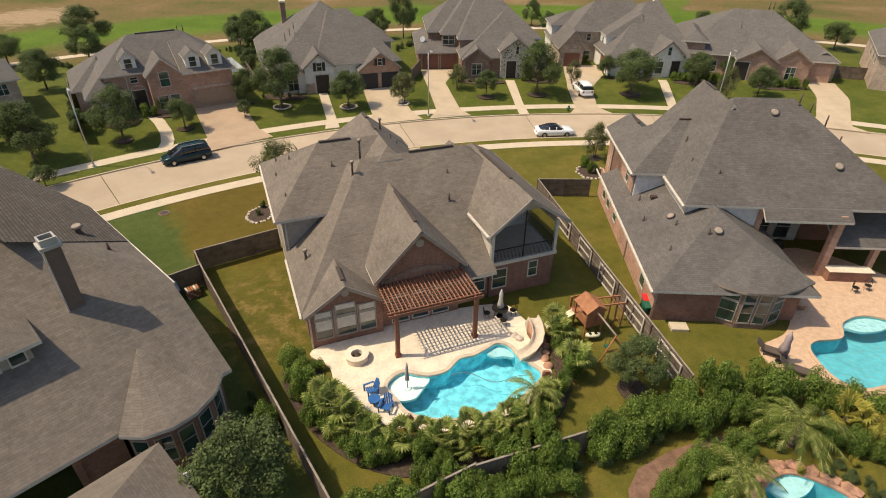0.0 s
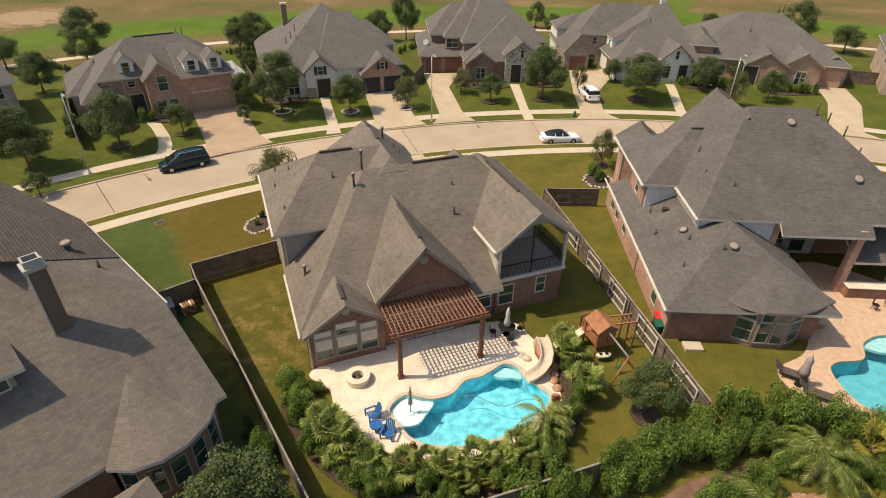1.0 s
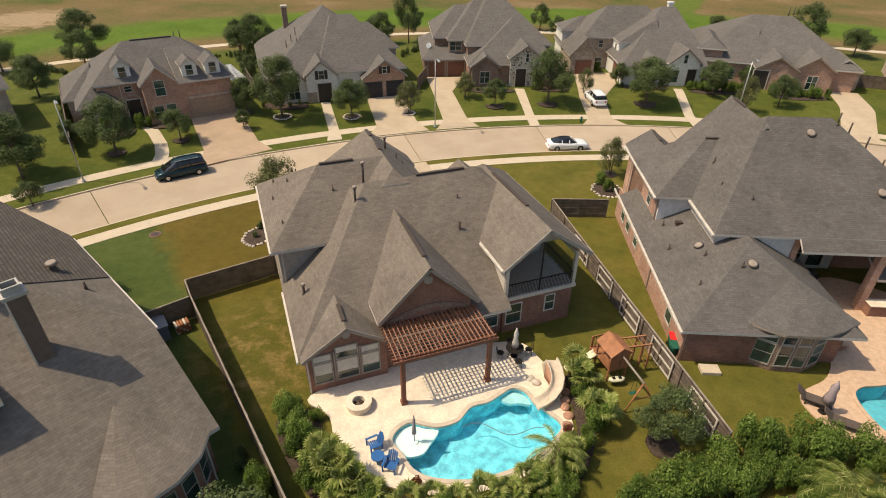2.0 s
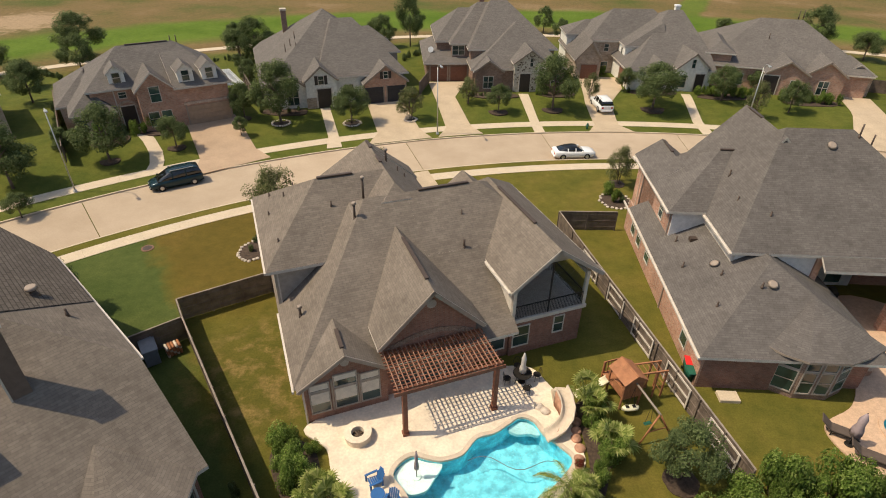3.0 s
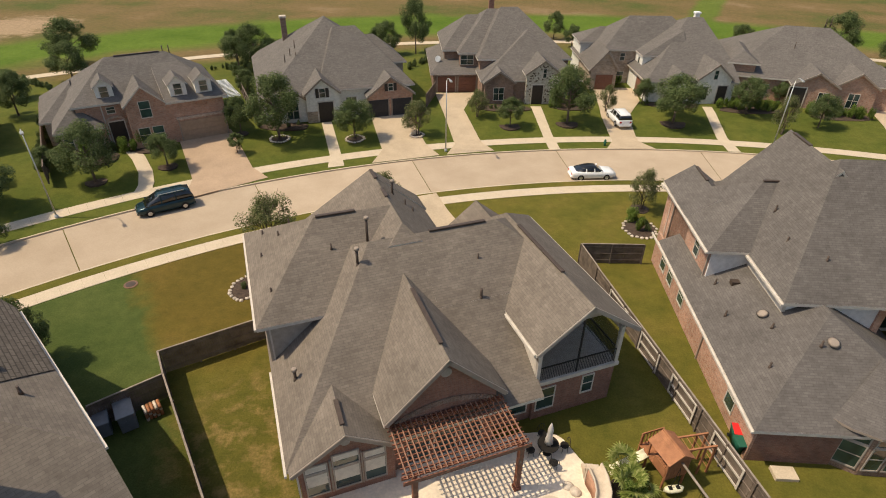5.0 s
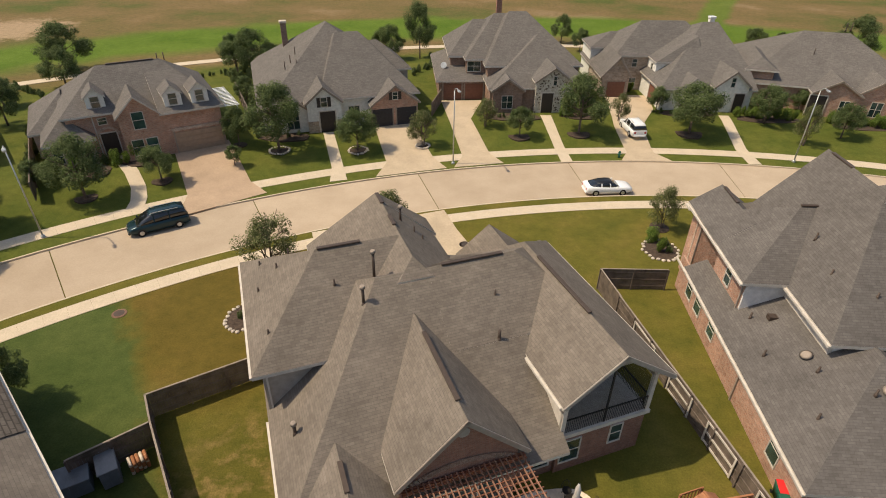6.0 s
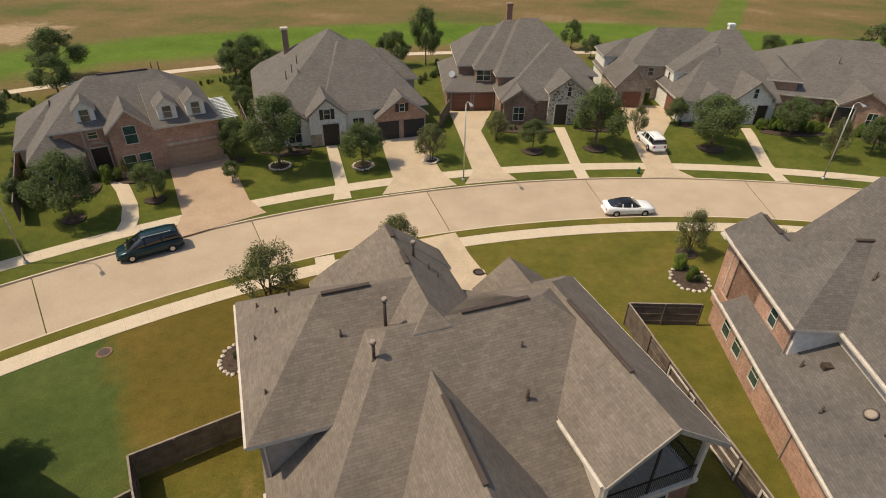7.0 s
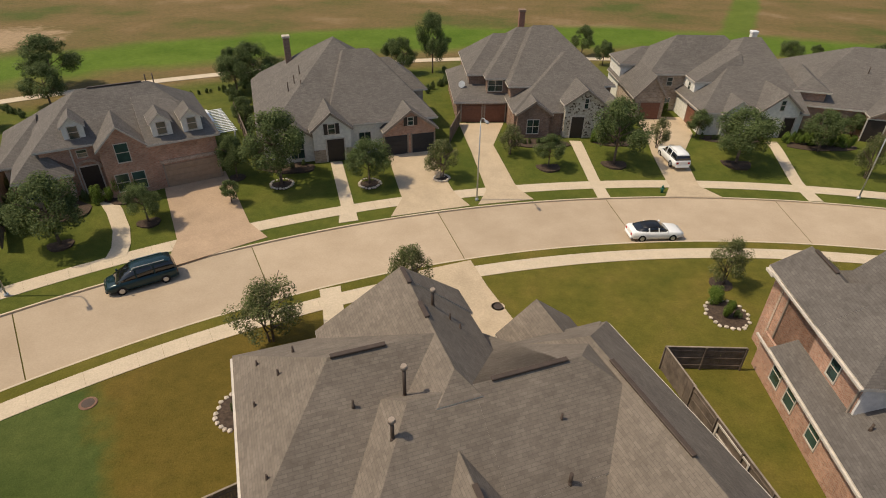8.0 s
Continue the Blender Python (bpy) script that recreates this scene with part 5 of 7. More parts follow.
h6 = house(65.5, 86.5, -28, "pale brick two-storey house with grouped windows")
block(h6, (-2.0, 14.0, -3.0, 16.0), 5.8, (0.6, 0.6, 0.6, 0.6), "brick_tan", F)
for yy in (1.0, 4.0, 8.0):
    window(h6, -1.56, yy, 3.8, 1.4, 1.5, -90, cols=2)
h0 = house(-52.0, 66.0, 42, "brown brick house partly hidden by street trees")
block(h0, (-14.0, 1.6, 0.5, 12.0), 5.6, (0.6, 0.6, 0.6, 0.6), "brick_tan", F)
block(h0, (-7.0, -2.0, -1.0, 6.0), 3.8, (0.7, 0.7, None, None), "brick_tan", F, inset=(0.3, 0.3, 0.3, 0.2))
window(h0, -0.5, 0.93, 3.9, 1.2, 1.3, 0, cols=2)
window(h0, -0.5, 0.93, 1.2, 1.4, 1.5, 0, cols=2)
window(h0, -4.5, -0.71, 1.2, 1.4, 1.5, 0, cols=2)


# ---------------------------------------------------------------- the pergola
PG = thing("pergola", pose(-8, 27.4, 0, 0, 0, 22), "reddish cedar pergola with a weathered lattice top over the patio", "pergola")
for px in (5.07, 10.4):
    post = part("post", boxm(px - 0.13, px + 0.13, -2.48, -2.22, 0.08, 3.5, bevel=0.015), "cedar", PG)
    part("post_base", boxm(px - 0.18, px + 0.18, -2.53, -2.17, 0.08, 0.3, bevel=0.01), "cedar", post)
    part("knee_brace", tubem((px, -2.3, 2.75), (px, -1.75, 3.38), 0.06, 0.06, 4), "cedar", post)
for yy in (-2.5, -2.2):
    part("beam", boxm(4.5, 10.85, yy - 0.03, yy + 0.03, 3.36, 3.6), "cedar", PG)
part("beam", boxm(4.7, 10.8, 0.52, 0.6, 3.36, 3.6), "cedar", PG)
for j in range(12):
    yy = -2.36 + j * 0.27
    part("purlin", boxm(4.55, 10.75, yy - 0.022, yy + 0.022, 3.6, 3.69), "cedar", PG)
for i in range(23):
    xx = 4.72 + i * 0.266
    part("rafter", boxm(xx - 0.026, xx + 0.026, -2.48, 0.64, 3.69, 3.78), "cedar_worn", PG)


# ---------------------------------------------------------------- fences
def fence(p0, p1, label="weathered brown wooden privacy fence", h=1.85, mat="fence_wood", lights=(), near=True):
    """Boards between posts; rails on one side. lights: stretches with newer pale rails."""
    a, b = Vector(p0), Vector(p1)
    d = b - a
    n = d.length
    z0 = gz(*a.lerp(b, 0.5))
    f = thing("fence", pose(a.x, a.y, z0, 0, 0, math.degrees(math.atan2(d.y, d.x))), label, "fence", "garden fences")
    rnd = random.Random(int(abs(a.x * 31 + a.y * 17) * 10))
    if near:
        data = None
        for i in range(int(n / 0.15)):
            if data is None:
                first_board = part("board", boxm(0.004, 0.144, 0.0, 0.022, 0.03, h), mat, f)
                data = first_board.data
            else:
                o = new("board", data)
                o.parent = f
                o.location = (i * 0.15, rnd.uniform(-0.006, 0.006), rnd.uniform(-0.02, 0.015))
    else:
        bm = bmesh.new()
        for i in range(int(n / 0.15)):
            box(bm, i * 0.15 + 0.004, i * 0.15 + 0.146, 0, 0.022, 0.03, h + rnd.uniform(-0.02, 0.02))
        tagged(part("board", bm, mat, f), kind="stuff")
    # near caps are coloured paler to stand for their sunlit top edges
    part("cap_rail", boxm(0, n, -0.03, 0.07, h, h + 0.035), "fence_light" if near else mat, f)
    m = max(1, round(n / 2.4))
    for i in range(m + 1):
        x = n * i / m
        part("post", boxm(x - 0.05, x + 0.05, 0.022, 0.12, 0, h), mat, f)
    for zz in (0.35, 0.95, 1.55):
        part("rail", boxm(0, n, 0.022, 0.065, zz - 0.045, zz + 0.045), mat, f)
    for s0, s1 in lights:
        fr = bmesh.new()
        for zz in (0.25, 0.9, 1.6):
            box(fr, s0, s1, 0.068, 0.12, zz - 0.06, zz + 0.06)
        for xx in (s0, s1):
            box(fr, xx - 0.06, xx + 0.06, 0.122, 0.16, 0.2, 1.7)
        part("panel_frame", fr, "trim", f, "pale new timber panel frame")
    return f


fence((-13.35, 39.75), (-18.75, 36.25))
fence((-18.75, 36.25), (-17.6, 34.45))
fence((-17.6, 34.45), (-3.6, 14.6), lights=())
fence((-17.6, 34.45), (-20.6, 31.9))
fence((14.3, 50.0), (9.2, 49.9))
fence((9.2, 49.9), (9.9, 46.6))
fence((14.95, 24.2), (9.9, 46.6), lights=((1.0, 3.4), (5.4, 7.8), (9.6, 12.0), (13.6, 15.8), (17.8, 20.4)))
fence((2.2, 17.9), (9.2, 20.5))
fence((-3.6, 14.6), (2.2, 18.0))
fence((-40.8, 60.0), (-53.2, 78.4), near=False)
fence((-26.6, 79.2), (-33.0, 92.0), near=False)
fence((-23.5, 81.6), (-27.6, 79.8), near=False)
fence((-5.2, 85.2), (-4.2, 91.0), near=False)
fence((58.8, 91.5), (65.0, 89.5), near=False)
fence((15.2, 99.0), (13.6, 91.0), near=False)


# ---------------------------------------------------------------- plants
def leaf_cloud(rnd, clumps, count, size, stretch=1.0, droop=0.0):
    """Small folded leaves scattered about clump centres (x, y, z, r)."""
    vs, fs = [], []
    total = sum(c[3] ** 2 for c in clumps)
    for cx, cy, cz, cr in clumps:
        for _ in range(max(3, int(count * cr * cr / total))):
            u = Vector((rnd.gauss(0, 1), rnd.gauss(0, 1), rnd.gauss(0, 1))).normalized()
            p = Vector((cx, cy, cz)) + u * cr * (rnd.random() ** 0.35)
            nrm = (u + Vector((rnd.gauss(0, 0.45), rnd.gauss(0, 0.45), 0.8 + rnd.gauss(0, 0.4)))).normalized()
            t = nrm.orthogonal().normalized()
            t = Matrix.Rotation(rnd.uniform(0, 6.283), 3, nrm) @ t
            s = nrm.cross(t)
            a = size * rnd.uniform(0.6, 1.25)
            i = len(vs)
            vs += [p - t * a * stretch, p + s * a * 0.55, p + t * a * stretch - nrm * a * 0.25, p - s * a * 0.55]
            fs += [(i, i + 1, i + 2, i + 3)]
    return vs, fs


def mesh_of(name, vs, fs, mat, parent, label=""):
    me = bpy.data.meshes.new(name)
    me.from_pydata(vs, [], fs)
    me.materials.append(MATS[mat])
    ob = new(name, me)
    ob.parent = parent
    if label:
        ob["label"] = label
    return ob


def tree_proto(seed, leaf, H=6.0, R=3.0, count=2600, size=0.17, low=0.28, label="", airy=1.0, multi=1):
    rnd = random.Random(seed)
    t = thing("tree", pose(0, 0, -50), label, "tree", "street and garden trees")
    bm = bmesh.new()
    clumps = []
    for s in range(multi):
        bx, by = (rnd.uniform(-0.15, 0.15), rnd.uniform(-0.15, 0.15)) if multi > 1 else (0, 0)
        top = Vector((bx * 4, by * 4, H * 0.62))
        tube(bm, (bx, by, -0.3), (bx * 1.5, by * 1.5, H * low), 0.13 / multi ** 0.5, 0.1 / multi ** 0.5, 8)
        tube(bm, (bx * 1.5, by * 1.5, H * low), top, 0.1 / multi ** 0.5, 0.04, 7)
        for k in range(9 // multi + 2):
            a = rnd.uniform(0, 6.283)
            z0 = H * rnd.uniform(low, 0.55)
            rr = R * rnd.uniform(0.45, 0.8)
            z1 = min(H * 0.9, z0 + rnd.uniform(0.6, 1.8))
            st = Vector((bx * 1.5, by * 1.5, z0))
            tube(bm, st, (rr * math.cos(a), rr * math.sin(a), z1), 0.05, 0.015, 5)
    for k in range(46):
        a = rnd.uniform(0, 6.283)
        h = rnd.uniform(0, 1)
        prof = math.sin(math.pi * min(1, 0.18 + 0.8 * h)) ** 0.7
        rr = R * 0.78 * prof * math.sqrt(rnd.uniform(0.1, 1))
        clumps.append((rr * math.cos(a), rr * math.sin(a), H * (low + 0.08) + h * H * (0.9 - low - 0.08), R * rnd.uniform(0.13, 0.3) * airy))
    part("trunk", bm, "bark", t)
    vs, fs = leaf_cloud(rnd, clumps, count, size)
    mesh_of("crown", vs, fs, leaf, t)
    return t


OAKS = [tree_proto(s, "leaf_oak", label="dense dark green young oak on a mown lawn", count=12000, low=0.26, size=0.09) for s in (3, 8, 21)]
CRAPES = [tree_proto(s, "leaf_crape", 4.6, 2.5, 6500, 0.08, 0.16, "airy olive-green crape myrtle tree with several stems", 0.95, 3) for s in (5, 12)]
USED = set()


def plant_tree(protos, x, y, R, H, k):
    p = protos[k % len(protos)]
    h0, r0 = (6.0, 3.0) if protos is OAKS else (4.6, 2.5)
    m = pose(x, y, gz(x, y), 0, 0, (k * 77) % 360) @ Matrix.Diagonal((R / r0, R / r0, 1.03 * H / h0, 1))
    if p.name in USED:
        copy_thing(p, m)
    else:
        USED.add(p.name)
        p.matrix_basis = m


TREES = [(-21.9, 73.5, 3.5, 6.7), (-13.2, 74.7, 3.0, 6.2), (5.7, 80.1, 2.9, 5.7), (13.1, 81.4, 3.2, 6.4), (26.9, 82.3, 4.6, 8.0), (37.4, 85.4, 4.2, 7.4), (-37.2, 61.5, 2.9, 5.4),
         (-31.7, 65.6, 2.3, 4.8), (-42.5, 62.6, 2.3, 4.3), (-26.6, 74.2, 1.7, 4.0), (45.0, 81.5, 2.4, 5.6), (-38.9, 108, 4.2, 8.6), (-9.0, 117, 2.9, 8.2), (-16.5, 123, 2.4, 5.4), (20.7, 125, 3.2, 6.4),
         (18.2, 132, 2.2, 4.6), (54.3, 128, 2.9, 5.6), (61.8, 133, 2.2, 4.0), (-65, 104.8, 4.2, 6.6), (-72, 93, 4.0, 6.5), (-44.5, 56.3, 3.1, 6.4), (-34.5, 104.5, 3.4, 6.0), (-31.5, 100.5, 2.4, 4.5),
         (-47.5, 59.5, 3.0, 6.0), (68, 120, 4, 7), (74, 113, 4, 6.5), (60, 108, 3.2, 5.5), (-27.3, 36.8, 1.5, 4.4), (1.6, 82.6, 1.8, 3.6), (-5.9, 76.6, 2.2, 4.3)]
MORE = [(-9.1, 17.2, 2.8, 4.6), (11.9, 24.9, 2.0, 3.9), (-43.3, 54.9, 3.6, 6.6), (-49.8, 58.6, 3.0, 5.8), (-39.2, 49.9, 2.2, 3.6), (-60.5, 96.5, 3.0, 5.0), (-36.6, 102.6, 3.6, 7.2), (-35.0, 96.8, 2.0, 3.8),
        (-30.6, 88.8, 1.6, 3.2), (-34.2, 112.8, 2.6, 4.2), (-25.6, 69.6, 1.7, 3.6), (-13.8, 116.2, 2.4, 5.0), (24.6, 89.0, 2.0, 4.4), (44.2, 90.6, 2.2, 4.4), (-56.5, 78.5, 2.6, 4.8), (-62.4, 86.0, 3.0, 5.4)]
for k, (x, y, r, h) in enumerate(MORE):
    plant_tree(OAKS, x, y, r, h, k + 1)
for k, (x, y, r, h) in enumerate(TREES):
    plant_tree(OAKS if k < 28 else CRAPES, x, y, r, h, k)
for k, (x, y, r, h) in enumerate([(-16.3, 51.2, 3.9, 6.0), (-7.4, 56.0, 2.4, 5.0), (16.8, 59.3, 2.5, 5.2), (18.9, 85.4, 1.7, 3.8), (23.6, 58.6, 1.6, 3.8), (39.5, 79.6, 2.0, 5.2), (-6.5, 12.5, 2.4, 4.2)]):
    plant_tree(CRAPES, x, y, r, h, k)


def shrub_proto(seed, leaf, label, count=3000, size=0.047, spread=1.0):
    rnd = random.Random(seed)
    s = thing("shrub", pose(0, 0, -50), label, "shrub", "garden shrubs")
    bm = bmesh.new()
    for k in range(7):
        a = rnd.uniform(0, 6.283)
        tube(bm, (0, 0, -0.1), (0.5 * math.cos(a), 0.5 * math.sin(a), rnd.uniform(0.5, 0.85)), 0.03, 0.01, 5)
    part("stem", bm, "bark", s)
    cl = [(rnd.uniform(-0.55, 0.55) * spread, rnd.uniform(-0.55, 0.55) * spread, rnd.uniform(0.25, 0.78), rnd.uniform(0.25, 0.42)) for _ in range(11)]
    vs, fs = leaf_cloud(rnd, cl, count, size, 1.25)
    mesh_of("foliage", vs, fs, leaf, s)
    return s


SHRUBS = {"green": [shrub_proto(s, "leaf_shrub", "leafy bright green garden shrub", 3600) for s in (1, 2, 4)], "dark": [shrub_proto(s, "leaf_oak", "dense dark green garden shrub", 3200) for s in (6, 7)],
          "yellow": [shrub_proto(9, "leaf_yellow", "yellow-green ornamental shrub in a bed")], "red": [shrub_proto(10, "leaf_red", "reddish flowering shrub beside the pool")]}


def plant_shrub(kind, x, y, r, h, k=0):
    p = SHRUBS[kind][k % len(SHRUBS[kind])]
    m = pose(x, y, gz(x, y), 0, 0, (k * 61 + x * 40) % 360) @ Matrix.Diagonal((r, r, h, 1))
    if p.name in USED:
        copy_thing(p, m)
    else:
        USED.add(p.name)
        p.matrix_basis = m


rnd = random.Random(44)


def along(points, step, jitter, kind, r, h, k0=0):
    """Plant shrubs along a line of points."""
    k = k0
    for a, b in zip(points, points[1:]):
        a, b = Vector(a), Vector(b)
        n = max(1, int((b - a).length / step))
        for i in range(n):
            p = a.lerp(b, i / n) + Vector((rnd.uniform(-jitter, jitter), rnd.uniform(-jitter, jitter)))
            q = rnd.uniform(0.8, 1.2)
            plant_shrub(kind, p.x, p.y, r * q, h * rnd.uniform(0.8, 1.2), k)
            k += 1


along([(-8.9, 26.4), (-7.9, 24.6), (-6.9, 22.9)], 0.7, 0.3, "green", 0.95, 1.6)
along([(-7.0, 25.6), (-6.4, 24.0), (-5.6, 22.4)], 0.9, 0.25, "green", 0.65, 0.8, 1)
along([(-6.4, 21.9), (-4.6, 20.8), (-2.4, 19.9), (0.6, 19.8), (3.4, 20.8), (5.8, 22.3), (7.4, 24.0)], 0.8, 0.35, "green", 0.85, 0.95, 2)
along([(-7.2, 22.6), (-5.0, 20.6), (-2.6, 19.4), (0.6, 19.2), (3.6, 20.1), (6.2, 21.8), (8.0, 23.8)], 0.9, 0.3, "green", 0.8, 0.9, 1)
along([(-4.2, 21.4), (-2.2, 20.6), (0.6, 20.5), (3.2, 21.4), (5.6, 23.1), (7.0, 24.6)], 1.9, 0.3, "dark", 0.55, 0.75)
along([(7.9, 24.6), (8.4, 26.6), (8.0, 28.6), (7.7, 29.4)], 0.85, 0.3, "green", 0.85, 1.1, 1)
along([(3.9, 18.6), (6.6, 19.3), (10.2, 21.3), (13.6, 22.7), (17.0, 24.3), (20.0, 24.2), (23.5, 23.2), (28.0, 22.8), (32.0, 23.5)], 0.85, 0.35, "green", 1.1, 1.5)
along([(7.4, 18.9), (10.6, 20.4), (14.2, 22.0), (18.0, 23.2), (22.0, 22.4), (27.0, 21.6)], 1.0, 0.4, "dark", 1.0, 1.1)
along([(-3.5, 16.2), (-0.5, 17.0), (2.5, 17.3), (5.0, 18.0)], 1.0, 0.5, "green", 1.0, 1.4)
along([(12.2, 17.8), (13.6, 18.8), (15.6, 20.0), (17.6, 20.6)], 0.75, 0.5, "green", 0.8, 0.9)
along([(16.4, 20.0), (18.6, 20.4), (21.0, 19.6), (23.4, 18.6)], 0.8, 0.4, "dark", 0.75, 0.8)
along([(16.9, 19.4), (21.4, 19.2)], 1.6, 0.3, "yellow", 0.6, 0.8)
along([(-9.2, 21.8), (-8.4, 19.6)], 0.9, 0.4, "green", 0.9, 1.2)
for x, y in ((-1.4, 21.5), (-1.0, 21.4), (5.9, 23.8), (6.6, 24.8)):
    plant_shrub("red", x, y, 0.4, 0.7)
# planting round the garden path and its pool
along([(11.2, 17.2), (12.4, 18.2), (14.6, 19.4), (17.0, 20.2)], 0.55, 0.35, "green", 0.75, 0.85, 1)
along([(12.4, 16.4), (14.0, 17.2), (15.6, 18.6), (16.4, 19.4)], 0.6, 0.4, "green", 0.7, 0.8)
along([(13.6, 15.8), (15.0, 16.6), (16.0, 17.4)], 0.7, 0.3, "dark", 0.7, 0.8)
along([(9.4, 20.2), (12.0, 21.2), (15.0, 22.4), (18.6, 22.6)], 0.75, 0.4, "green", 0.95, 1.2, 2)
along([(17.6, 21.6), (20.0, 21.4), (22.4, 20.6), (24.6, 19.6)], 0.6, 0.45, "green", 0.85, 0.95)
along([(20.6, 18.9), (22.6, 17.9), (24.4, 16.8)], 0.7, 0.3, "dark", 0.8, 0.9)
along([(22.2, 20.0), (25.6, 20.8)], 1.0, 0.3, "yellow", 0.7, 0.9)
along([(26.0, 22.4), (29.0, 22.0), (32.0, 22.6)], 0.8, 0.4, "green", 1.0, 1.3)
along([(-10.4, 23.4), (-9.4, 21.0), (-7.9, 19.0)], 0.7, 0.35, "dark", 0.9, 1.3)
along([(1.0, 17.2), (4.2, 17.6), (7.6, 18.6)], 0.75, 0.3, "green", 0.85, 1.0, 1)
# hedges behind and between the far gardens
for pts in ([(-53.5, 79.5), (-47.0, 68.5), (-42.5, 62.0)], [(-29.6, 87.5), (-34.5, 97.5), (-37.5, 104.0)], [(-38.5, 103.5), (-31.5, 111.5), (-26.0, 115.0)], [(-28.6, 81.5), (-24.0, 82.4)], [(-9.2, 104), (-5.8, 112), (-7.4, 119)], [(15.6, 99.5), (14.4, 106)],
            [(-69, 96), (-60, 91)], [(-41.0, 66.6), (-37.6, 69.6)]):
    along(pts, 1.2, 0.5, "dark", 1.2, 1.7)
# beds along the far houses
for pts, kind in (([(-42.2, 64.6), (-39.8, 66.6)], "green"), ([(-37.6, 68.2), (-34.0, 70.6)], "green"), ([(-25.0, 76.6), (-19.8, 77.4)], "dark"), ([(-15.8, 79.2), (-13.2, 80.2)], "green"), ([(2.2, 85.6), (8.2, 85.4)], "dark"),
                  ([(11.6, 86.2), (16.0, 87.4)], "green"), ([(25.2, 88.4), (31.8, 88.6)], "dark"), ([(34.6, 88.0), (42.6, 86.6)], "green"), ([(46.0, 86.0), (54.0, 84.2)], "green"), ([(-17.0, 46.3), (-16.0, 44.0)], "dark"),
                  ([(15.3, 56.9), (15.6, 55.6), (16.4, 54.6)], "green"), ([(16.4, 56.6), (16.2, 54.4)], "dark"), ([(-33.0, 98.0), (-29.0, 106.0)], "dark"), ([(-44, 100), (-34, 112)], "dark"), ([(-7.0, 108), (-6.0, 118)], "dark"), ([(22.2, 97.6), (24.2, 97.6)], "green"), ([(56, 113), (66, 108)], "dark")):
    along(pts, 0.95, 0.3, kind, 0.75, 1.0)


def frond(bm, base, yaw, length, lift, width, mi=0, n=9, leaflets=True):
    """A feather frond: a curved rib with leaflets on both sides."""
    d = Vector((math.cos(yaw), math.sin(yaw), 0))
    side = Vector((-d.y, d.x, 0))
    pts = []
    for i in range(n + 1):
        t = i / n
        pts.append(Vector(base) + d * length * (t - 0.12 * t * t) + Vector((0, 0, lift * t - (lift * 0.8 + length * 0.3) * t * t)))
    for a, b in zip(pts, pts[1:]):
        tube(bm, a, b, 0.02, 0.015, 4, mi, False)
    m = n * 3
    for i in range(2, m):
        t = i / m
        k = min(n - 1, int(t * n))
        p = pts[k].lerp(pts[k + 1], t * n - k)
        ax = (pts[k + 1] - pts[k]).normalized()
        w = width * math.sin(math.pi * min(1.0, 0.15 + t * 0.85)) ** 0.6
        for s in (-1, 1):
            e = p + side * s * w + ax * w * 0.7 - Vector((0, 0, w * 0.35))
            q = ax * 0.032
            f = bm.faces.new([bm.verts.new(v) for v in (p - q, p + q, e)])
            f.material_index = mi


def fan(bm, base, yaw, length, lift, size, mi=0):
    """A palmetto leaf: a stalk and a fan of pointed blades."""
    d = Vector((math.cos(yaw), math.sin(yaw), lift)).normalized()
    tip = Vector(base) + d * length
    tube(bm, base, tip, 0.015, 0.01, 4, mi, False)
    side = d.cross(Vector((0, 0, 1))).normalized()
    up = side.cross(d)
    for k in range(13):
        a = radians(-105 + 17.5 * k)
        ax = d * math.cos(a) + side * math.sin(a)
        e = tip + ax * size * (1 - 0.1 * abs(math.sin(a))) - Vector((0, 0, size * 0.28))
        w = ax.cross(up).normalized() * 0.05 * size / 0.6
        mid = tip + ax * size * 0.5
        f = bm.faces.new([bm.verts.new(v) for v in (tip, mid + w, e, mid - w)])
        f.material_index = mi


def palm(x, y, h, length, count, seed, label, leaf="leaf_palm", width=0.32, lean=(0, 0), dry=3):
    rn = random.Random(seed)
    t = thing("palm_tree", pose(x, y, gz(x, y)), label, "palm")
    bm = bmesh.new()
    top = Vector((lean[0], lean[1], h))
    for k in range(6):
        a, b = Vector((0, 0, -0.2)).lerp(top, k / 6), Vector((0, 0, -0.2)).lerp(top, (k + 1) / 6)
        tube(bm, a, b, 0.2, 0.16, 10)
    part("trunk", bm, "palm_bark", t)
    for k in range(count):
        fb = bmesh.new()
        frond(fb, top, k * 2.4 + rn.uniform(-0.2, 0.2), length * rn.uniform(0.8, 1.1), length * rn.uniform(-0.05, 1.0), width)
        part("frond", fb, "leaf_dry" if k < dry and leaf == "leaf_yellow" else leaf, t)


def palmetto(x, y, h, r, count, seed, leaf="leaf_palm"):
    rn = random.Random(seed)
    t = thing("palmetto", pose(x, y, gz(x, y)), "low fan palm with spiky yellow-green leaves", "palm", "fan palms round the pool")
    part("trunk", tubem((0, 0, -0.1), (0, 0, h), 0.12, 0.1, 8), "palm_bark", t)
    for k in range(count):
        fb = bmesh.new()
        fan(fb, (0, 0, h), k * 2.4, r * rn.uniform(0.45, 0.8), rn.uniform(0.1, 2.6), r * rn.uniform(0.4, 0.62))
        part("leaf", fb, leaf, t)


